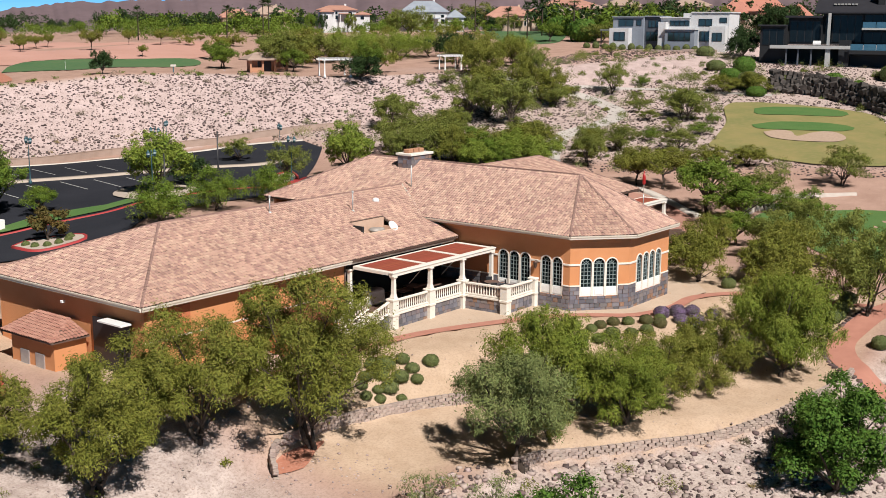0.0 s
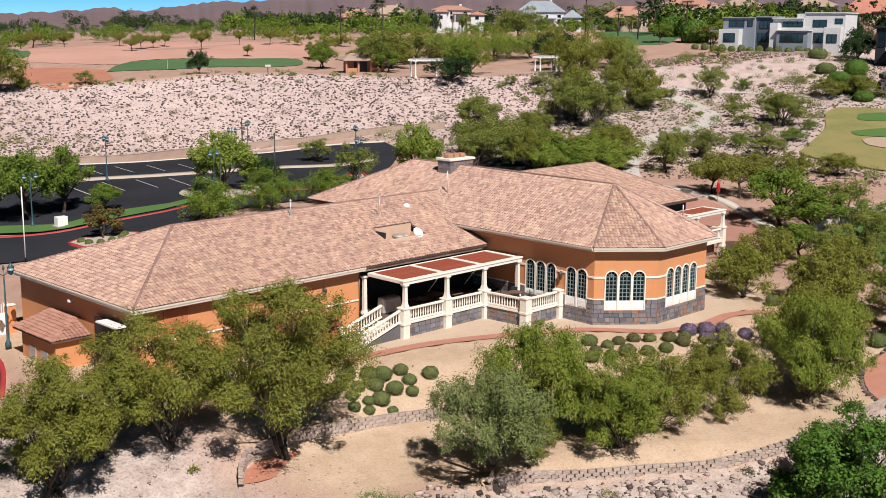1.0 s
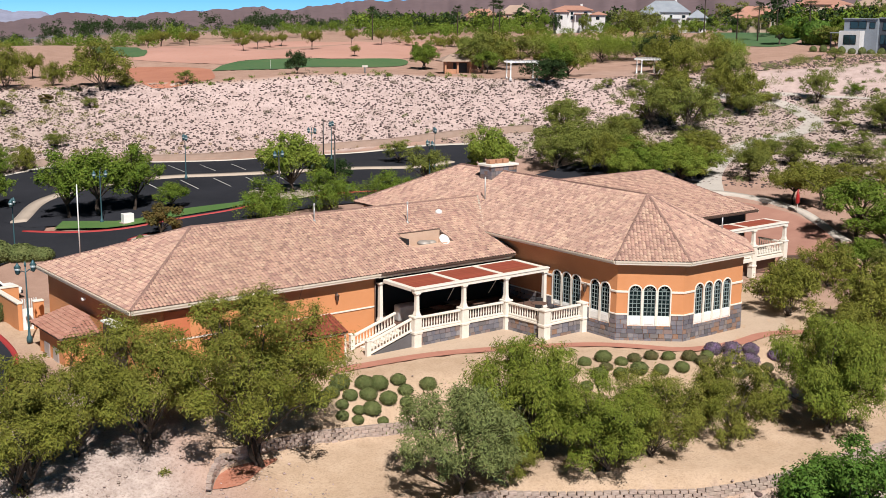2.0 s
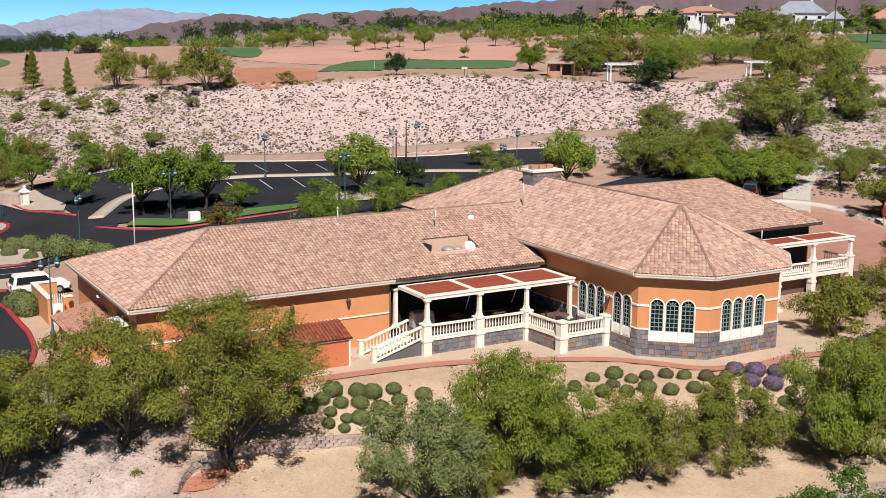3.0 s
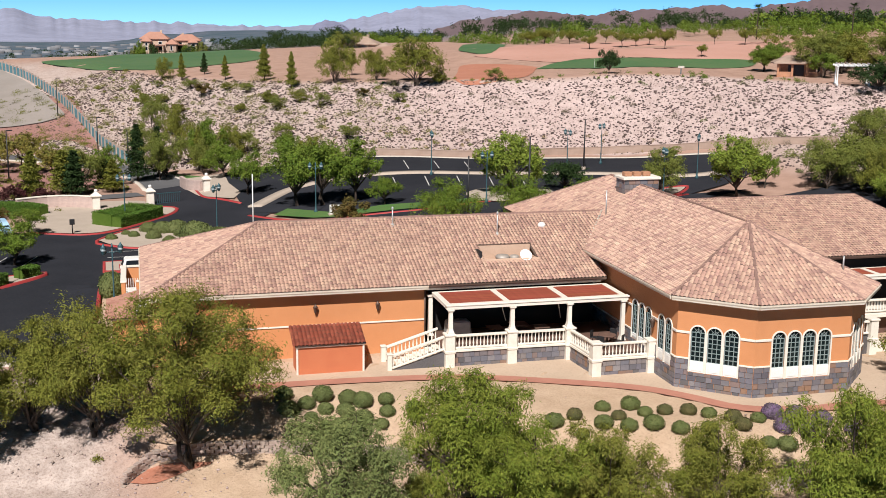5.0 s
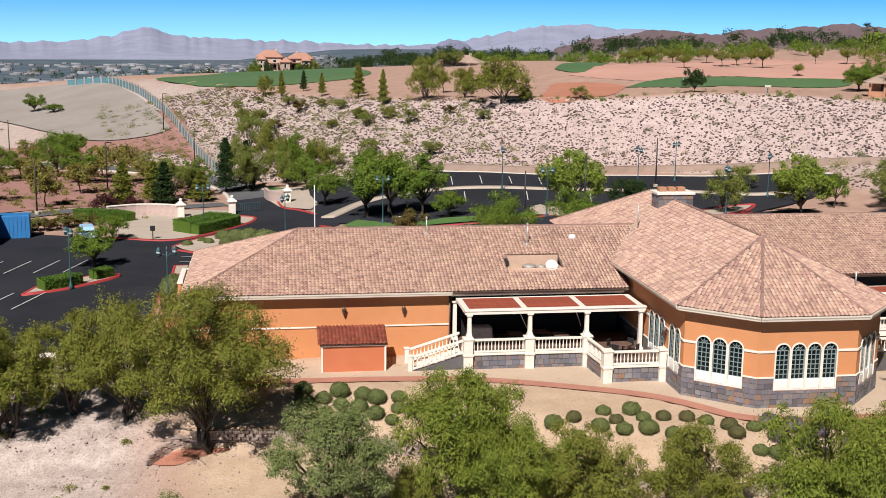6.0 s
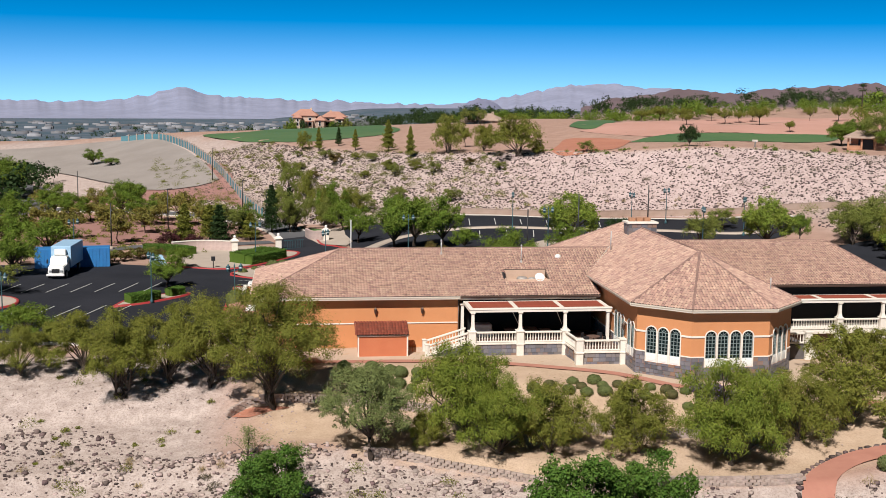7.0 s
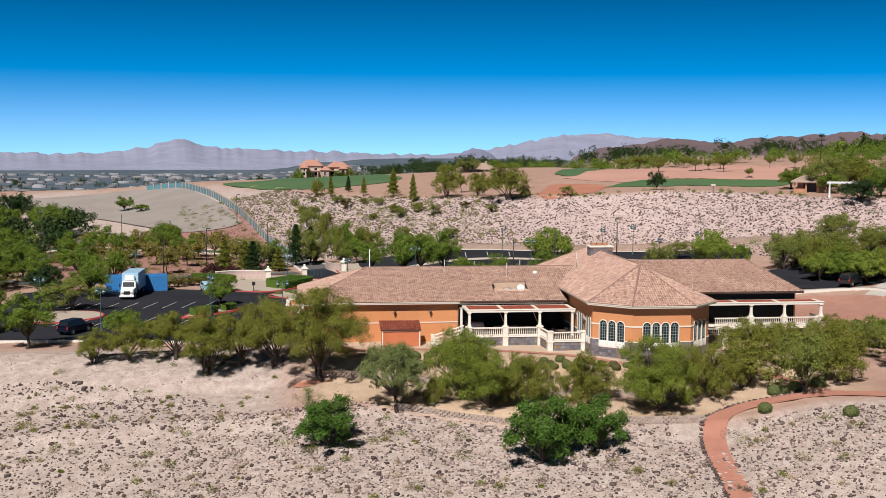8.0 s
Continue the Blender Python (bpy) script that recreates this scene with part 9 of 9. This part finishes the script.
# flat-roofed villa: a row of grey and white blocks
vl = thing("villa", "modern grey and white flat-roofed villa on the hill", "house", (168.6, 75.0, 17.9), -82)
vl.scale = (1.32, 1.32, 1.36)
M_MIDGREY = mat("mid_grey_stucco", (0.09, 0.10, 0.12), (0.07, 0.08, 0.1), 0.3, 0.85)
for x0, x1, y0, y1, z1, m_ in ((0, 5.4, 0, 5, 3.8, M_GREYHOUSE), (0, 3.4, -1.6, -0.02, 2.1, M_WHITEHOUSE), (5.42, 8.2, 0.5, 5.5, 3.9, M_MIDGREY), (8.22, 13.3, 0.2, 5.5, 3.7, M_WHITEHOUSE),
                               (8.3, 9.6, -1.2, 0.18, 3.1, M_WHITEHOUSE), (9.62, 14.6, -1.6, 0.18, 1.9, M_GREYHOUSE), (13.32, 19.6, 0.3, 6, 4.5, M_WHITEHOUSE), (16.8, 19.4, -1.0, 0.28, 2.5, M_WHITEHOUSE), (11.6, 13.1, 1.5, 4.5, 4.5, M_WHITEHOUSE)):
    part("wall", box(x0, x1, y0, y1, -2.5, z1, 0.02), m_, vl)
for x0, x1, y0, y1, z in ((-0.15, 5.4, -0.25, 5.1, 3.8), (5.42, 8.2, 0.2, 5.6, 3.92), (8.22, 13.3, -0.3, 5.6, 3.72), (9.5, 14.8, -1.9, 0.15, 1.92), (13.32, 19.8, 0.1, 6.1, 4.52), (-2.4, -0.16, 0.3, 4.6, 1.7)):
    part("roof", box(x0, x1, y0, y1, z, z + 0.16, 0.02), M_WHITEHOUSE if x0 > 8 else M_SLATEROOF, vl)
for a in ((1.0, 3.6, 0.0, 2.4, 3.5, 2), (4.1, 5.0, 0.0, 2.5, 3.4, 1), (0.8, 2.8, -1.6, 0.1, 1.5, 2), (6.0, 7.9, 0.5, 2.2, 3.4, 3), (5.7, 8.0, 0.5, 0.1, 1.6, 3), (9.8, 13.1, 0.2, 2.5, 3.3, 4), (10.2, 13.9, -1.6, 0.2, 1.5, 4), (14.6, 16.8, 0.3, 2.5, 3.6, 2), (14.8, 16.5, 0.3, 0.1, 1.7, 2), (17.3, 18.9, -1.0, 0.2, 1.5, 2), (18.0, 19.2, 0.3, 3.0, 3.8, 1)):
    opening(vl, *a)
for x in (-2.3, -0.4):
    part("post", box(x, x + 0.14, 0.4, 0.54, -2, 1.7), M_BLACK, vl)
part("wall", box(-2.3, -0.16, 4.3, 4.5, -2, 1.7), M_MIDGREY, vl)
gw = thing("garden_wall", "pale pinkish garden wall below the flat-roofed villa", "wall", (169.1, 74.7, 16.2), -82, kind="structure")
gw.scale = (1.41, 1.41, 1.41)
for x0, x1, z1 in ((-6, 4, -0.1), (4.02, 12, 0.05), (12.02, 17.4, 0.2)):
    part("wall", box(x0, x1, -3.4, -3.1, -2.2, z1, 0.02), M_BLOCK, gw)
for i in range(13):
    ln_ = vl.matrix_basis @ Vector((-3.5 + i * 1.55, -2.7 + 0.2 * (i % 3), 0))
    bush(B_GREEN[i % 2], ln_.x, ln_.y, 0.8, 1.2 + 0.3 * (i % 2), "small rounded shrub in front of the villa", "villa shrubs", rz=50 * i)

# charcoal house over the golf green
ch = thing("charcoal_house", "modern charcoal house with glass walls and a dark roof", "house", (162.8, 35.5, 12.2), -76)
ch.scale = (1.3, 1.3, 1.3)
for x0, x1, y0, y1, z0, z1 in ((-2.0, 9.4, 3.6, 12, -2, 3.6), (-2.2, 1.6, 0.8, 3.58, -2, 7.0), (1.62, 6.6, 2.6, 11, 4.3, 8.3), (6.62, 22, 3.4, 11, 4.3, 9.2), (9.42, 10.9, -0.6, 3.38, -2, 5.0), (10.92, 22, 1.4, 3.38, -2, 3.0)):
    part("wall", box(x0, x1, y0, y1, z0, z1), M_DARKHOUSE, ch)
part("deck", box(-0.4, 9.4, -1.4, 3.58, 3.7, 4.25, 0.02), M_DARKHOUSE, ch)
part("deck_edge", box(-0.4, 11.1, -1.62, -1.42, 3.72, 4.22, 0.02), M_PALEGREY, ch, "pale concrete edge of the deck")
part("terrace", box(10.92, 22, -1.4, 3.38, 3.02, 3.6, 0.02), M_DARKHOUSE, ch)
for i in range(6):
    part("glass_panel", box(11.1 + i * 1.8, 12.84 + i * 1.8, -1.3, -1.26, 3.6, 4.5), M_POOLGLASS, ch)
for x in (1.9, 3.6, 5.5):
    part("post", box(x, x + 0.22, -1.2, -0.98, -2, 3.7), M_MIDGREY, ch)
part("post", box(7.6, 8.3, -1.3, -0.8, -2, 3.7), M_PALEGREY, ch)
part("post", box(7.5, 7.9, 1.0, 1.4, 4.25, 9.0), M_PALEGREY, ch)
for a in ((1.9, 6.3, 2.6, 4.6, 7.8, 4), (7.0, 12.2, 3.4, 4.7, 8.7, 5), (12.5, 20, 3.4, 4.6, 6.2, 6), (12.5, 20, 3.4, 7.2, 8.8, 6), (-1.9, 1.3, 0.8, 4.2, 6.6, 3)):
    opening(ch, *a, glass=M_TINTGLASS)
part("balcony", box(12.3, 22, 1.6, 3.38, 6.5, 6.75, 0.02), M_MIDGREY, ch)
part("balcony_edge", box(12.3, 22, 1.5, 1.58, 6.55, 6.85), M_PALEGREY, ch)
for i in range(5):
    part("glass_panel", box(12.4 + i * 1.9, 14.2 + i * 1.9, 1.52, 1.56, 6.86, 7.7), M_POOLGLASS, ch)
M_DARKROOF = mat("dark_slate_roof", (0.018, 0.018, 0.024), (0.012, 0.012, 0.017), 0.6, 0.75)
part("roof", box(-2.6, 1.6, 0.3, 4, 7.0, 7.25, 0.02), M_DARKROOF, ch)
part("roof", box(1.3, 6.6, 1.4, 11.4, 8.3, 8.6, 0.02), M_DARKROOF, ch)
V = [(5.4, 1.6, 9.2), (22.6, 1.6, 9.2), (22.6, 7.2, 11.6), (5.4, 7.2, 11.6), (22.6, 12, 9.6), (5.4, 12, 9.6), (5.4, 1.6, 8.95), (22.6, 1.6, 8.95), (5.4, 12, 8.95), (22.6, 12, 8.95)]
part("roof", mesh("roof", V, [(0, 1, 2, 3), (3, 2, 4, 5), (6, 7, 1, 0), (6, 0, 3, 5, 8), (7, 9, 4, 2, 1), (5, 4, 9, 8), (6, 8, 9, 7)]), M_DARKROOF, ch)
part("chimney", box(14.2, 15.1, 4.0, 4.9, 9.6, 12.6), M_DARKHOUSE, ch)
for i in range(7):
    part("louvre", box(8.0 + i * 0.5, 8.3 + i * 0.5, 3.4, 4.6, 10.25, 10.42), M_PALEGREY, ch)
for x, w in ((5.6, 1.5), (13.2, 0.9), (14.6, 1.3)):
    z0 = 4.25 if x < 9 else 3.6
    sf = thing("outdoor_sofa", "white outdoor sofa on the deck of the charcoal house", "sofa", ch.matrix_basis @ Vector((x, 0.2, z0)), -72, group="deck sofas")
    part("seat", box(0, w, -0.4, 0.4, 0.1, 0.42, 0.04), M_WHITE, sf)
    part("backrest", box(0, w, 0.22, 0.4, 0.43, 0.85, 0.04), M_WHITE, sf)

# dark boulder wall above the golf green
rw = thing("boulder_wall", "dark boulder retaining wall above the golf green", "wall", kind="structure")
wl_ = smooth_line([(137.1, 25.5), (137.9, 21.9), (138.0, 17.9), (136.2, 13.3), (133.0, 8.5), (128.7, 2.7), (124.0, -4.8)], 0.85)
rngw = random.Random(3)
M_BOULDER = mat("dark_boulder", (0.045, 0.038, 0.034), (0.10, 0.085, 0.075), 0.8, 0.95, bump=0.5, bscale=6)
for i, (x, y) in enumerate(wl_):
    for c in range(5):
        ob = new("boulder", BLOCKS[(i + c) % 3])
        ob.parent = rw
        k = rngw.uniform(0.8, 1.2)
        ob.matrix_basis = pose(x + 0.2 * c + rngw.uniform(-0.12, 0.12), y - 0.05 * c + rngw.uniform(-0.12, 0.12), float(hgt(x, y)) + 0.2 + c * 0.7 + rngw.uniform(-0.06, 0.06), rngw.uniform(-25, 25), rngw.uniform(-25, 25), rngw.uniform(0, 360)) @ Matrix.Diagonal((k, k * 0.9, k * 0.8, 1))
        ob.material_slots[0].link = "OBJECT"
        ob.material_slots[0].material = M_BOULDER
for k, (x, y, r, h) in enumerate([(148.2, 22.5, 1.2, 1.3), (151, 19.1, 1.7, 1.7), (147.3, 26.9, 1.3, 1.4), (150.7, 14.5, 1.0, 1.0), (157.8, 10.9, 2.2, 3.0), (157.8, 8.4, 2.2, 2.7), (159.5, 13.2, 1.2, 1.3)]):
    bush(B_HEDGE[0] if k % 2 else B_GREEN[0], x, y, r, h, "green shrub above the boulder wall", "wall shrubs", rz=41 * k)
for k, (x, y, r, h) in enumerate([(149.2, 41.3, 1.9, 1.9), (143.2, 35.7, 2.0, 2.0), (137, 30.3, 1.9, 2.0), (132.9, 26.2, 1.8, 1.7), (141, 31.1, 2.0, 2.3), (163.1, 50.1, 1.9, 2.0), (150.4, 36.1, 2.1, 2.9), (178.1, 56.6, 2.9, 3.9), (179.9, 61.5, 2.2, 2.8), (181.7, 67.4, 1.7, 2.2), (184.1, 91.6, 3.9, 5.3), (200.2, 108, 4.1, 5.0)]):
    bush(B_HEDGE[0] if k in (1, 3, 6, 10, 11) else B_GREEN[k % 2], x, y, r, h, "spreading green desert shrub on the slope below the villa", "slope shrubs", rz=37 * k)
for x, y, h, r in ((167.6, 43.7, 6.1, 3.3), (163.5, 42.4, 5.0, 2.8), (189.9, 57.2, 6.3, 3.6), (368.6, 131.5, 12.4, 6.9), (201.2, 49, 8.0, 4.4), (206.4, 53.3, 8.0, 4.6)):
    plant(P_DARK[0], x, y, h, r, "dark green garden tree beside the charcoal house", group="garden trees")

# dry brush between the car park and the road
for k in range(11):
    x, y = -40.5 + 0.75 * k, 59.0 + 0.7 * math.sin(k * 2.1) + 0.3 * k * (k > 5)
    plant(P_RUST[0] if k % 3 else P_OLIVE[0], x, y, 1.2 + 0.3 * (k % 2), 1.1, "dry brownish brush beside the car park", rz=53 * k, group="dry brush", name="shrub")

# stone walls and steps by the east lawn
sl = thing("lawn_wall", "low pale stone wall and terrace beside the lawn", "wall", kind="structure")
for (xa, ya), (xb, yb) in (((50.5, -10.6), (57, -3.9)), ((57, -3.9), (62.1, -3.9)), ((62.1, -3.9), (65, -8.8)), ((63, 0.3), (75.5, -10.6))):
    m, ln = wall_frame((xa, ya), (xb, yb), float(hgt(xa, ya)))
    part("wall", box(0, ln, 0, 0.4, -0.4, 0.9, 0.02), M_KERB, sl, m=m)
um = thing("patio_umbrella", "closed red umbrella on a pole beside the forecourt", "umbrella", (62.3, 10.1, float(hgt(62.3, 10.1))))
part("pole", tube([(0, 0, 0), (0, 0, 2.6)], [0.04, 0.04], 6), M_WHITE, um)
part("canopy", lathe([(0.1, 1.0), (0.24, 1.2), (0.2, 1.9), (0.05, 2.6)], 8), M_REDLAMP, um)
stp = thing("garden_steps", "dark timber garden steps east of the terrace", "steps", (44, -4.5, float(hgt(44, -4.5))), -30)
for i in range(7):
    part("tread", box(-1.4, 1.4, i * 0.5, i * 0.5 + 0.46, -0.2, 0.12 + i * 0.1, 0.01), M_GUTTER, stp)

# ---- far suburb and mountains ----
rngc = np.random.RandomState(12)


def far_town():
    V, F = [], []
    f = np.array([(4, 5, 6, 7), (0, 1, 5, 4), (1, 2, 6, 5), (2, 3, 7, 6), (3, 0, 4, 7)])
    k = 0
    for i in range(900):
        a = radians(rngc.uniform(-26, 3))
        r = 520 + 1800 * rngc.uniform(0, 1) ** 1.4
        x, y = math.sin(a) * r, math.cos(a) * r - 70
        w, d_, h = rngc.uniform(2.5, 5.5) * (1 + r / 3000), rngc.uniform(3, 6), rngc.uniform(2.2, 3.6)
        z = float(hgt(x, y))
        V += [(x + sx * w, y + sy * d_, z + zz) for zz in (-1, h) for sx, sy in ((-1, -1), (1, -1), (1, 1), (-1, 1))]
        F += [tuple(q + k for q in p) for p in f]
        k += 8
    # stucco colour leans to blue-grey for distance haze
    tagged(part("far_town", quads("far_town", V, F), mat("far_stucco", (0.22, 0.22, 0.235), (0.15, 0.155, 0.17), 0.02, 0.9, island=0.5)), "pale low houses of the far town on the valley floor", "houses", kind="stuff")


far_town()
woods("far_woods", [(math.sin(a) * r, math.cos(a) * r - 70, rngc.uniform(3, 6), rngc.uniform(4, 9)) for a, r in zip(np.radians(rngc.uniform(-30, 8, 420)), rngc.uniform(430, 1900, 420))], M_LEAF_DARK, 21, "dark green trees between the houses of the far town", 170, 0.11)


def ridge_line(name, prof, dist, depth, floor, colour, seed, label, rough=6.0):
    """A far mountain range: a relief sheet whose crest follows (bearing, height angle) pairs."""
    az = np.array([p[0] for p in prof])
    el = np.array([p[1] for p in prof])
    A = np.linspace(az[0], az[-1], max(24, int((az[-1] - az[0]) * 9)))
    E = np.interp(A, az, el)
    rng_ = np.random.RandomState(seed)
    def rough_line(width):
        q = np.convolve(rng_.normal(size=len(A) + 4 * width), np.hanning(width + 2)[1:-1], "same")[2 * width:-2 * width]
        return q / max(q.std(), 1e-6)
    jag = 0.035 * rough_line(9) + 0.026 * rough_line(3)
    top = 21.6 + dist * np.tan(np.radians(E + jag))
    T = np.linspace(0, 1, 14)
    P = []
    spur = rough_line(11)
    for t in T:
        r = dist - depth * (1 - t)
        spur = 0.6 * spur + 0.8 * rough_line(15)
        z = floor + (top - floor) * np.clip(t ** 1.15 * (1 + 0.05 * spur * math.sin(math.pi * t)), 0, 1.0)
        ar = np.radians(A)
        P.append(np.stack([np.sin(ar) * r - 12, np.cos(ar) * r - 70, z], 1))
    V = np.stack(P, 1)
    idx = np.arange(V.shape[0] * V.shape[1]).reshape(V.shape[:2])
    F = np.stack([idx[:-1, :-1], idx[1:, :-1], idx[1:, 1:], idx[:-1, 1:]], -1).reshape(-1, 4)
    me = quads(name, V.reshape(-1, 3), F)
    me.shade_smooth()
    m = mat(name + "_far_colour", colour, tuple(v * 0.82 for v in colour), 0.01, 0.95, fine=8)
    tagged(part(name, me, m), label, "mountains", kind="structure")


# distance haze is mixed into the colours of the range and the butte
ridge_line("mountain_range", [(-45, 0.01), (-34, 0.05), (-28.2, 0.01), (-26, -0.1), (-22.5, -0.12), (-19.6, -0.34), (-15.8, -0.44), (-12.2, -0.59), (-9.9, -0.57), (-8.3, -0.42), (-7.25, -0.23), (-6.2, 0.01), (-5.4, 0.14), (-4.6, -0.12), (-3.6, -0.29), (-2, -0.37), (0, -0.41), (1.7, -0.47), (4.5, -0.55), (7.3, -0.56), (9, -0.4), (10.6, -0.11), (12.3, 0.19), (14.2, 0.57), (15.9, 0.53), (17.2, 0.33), (18, 0.39), (19.5, 0.0), (24, -0.4)], 3600, 900, -45, (0.29, 0.31, 0.43), 3, "mountain range beyond the valley, blue-grey from haze put in its colour")
ridge_line("butte", [(7.9, -0.9), (8.1, -0.71), (8.6, -0.41), (9.0, -0.22), (9.45, -0.32), (10.1, -0.69), (10.4, -0.9)], 3000, 300, -45, (0.22, 0.23, 0.34), 5, "butte beyond the valley, dark blue-grey with haze put in its colour")
ridge_line("desert_hills", [(14.2, -0.7), (15.6, -0.2), (17, -0.05), (18.3, 0.22), (19.6, 0.3), (20.6, 0.18), (21.6, 0.12), (23.7, 0.38), (26.2, 0.57), (27.5, 0.7), (29.3, 0.6), (30.8, 0.72), (32.6, 1.0), (35, 1.14), (38, 1.25), (44, 1.6), (50, 1.9), (58, 1.9), (70, 1.7), (85, 1.5)], 1700, 600, -40, (0.15, 0.105, 0.115), 8, "brown volcanic desert hills")

# ---- stones of the walls ----
for a, b, wl, op, k in stone_jobs[:4]:
    stone_cladding(a, b, -0.1, 1.86, wl, op, seed=30 + k)
for p, q, wl in TERR_WALLS:
    stone_cladding(p, q, -0.12, 0.97, wl, seed=40 + int(p[0]), depth=0.045)
for (a, b) in (((CX0, CY1), (CX0, CY0)), ((CX0, CY0), (CX1, CY0)), ((CX1, CY0), (CX1, CY1))):
    stone_cladding(a, b, 7.3, 9.74, chim_body, seed=70, depth=0.03)
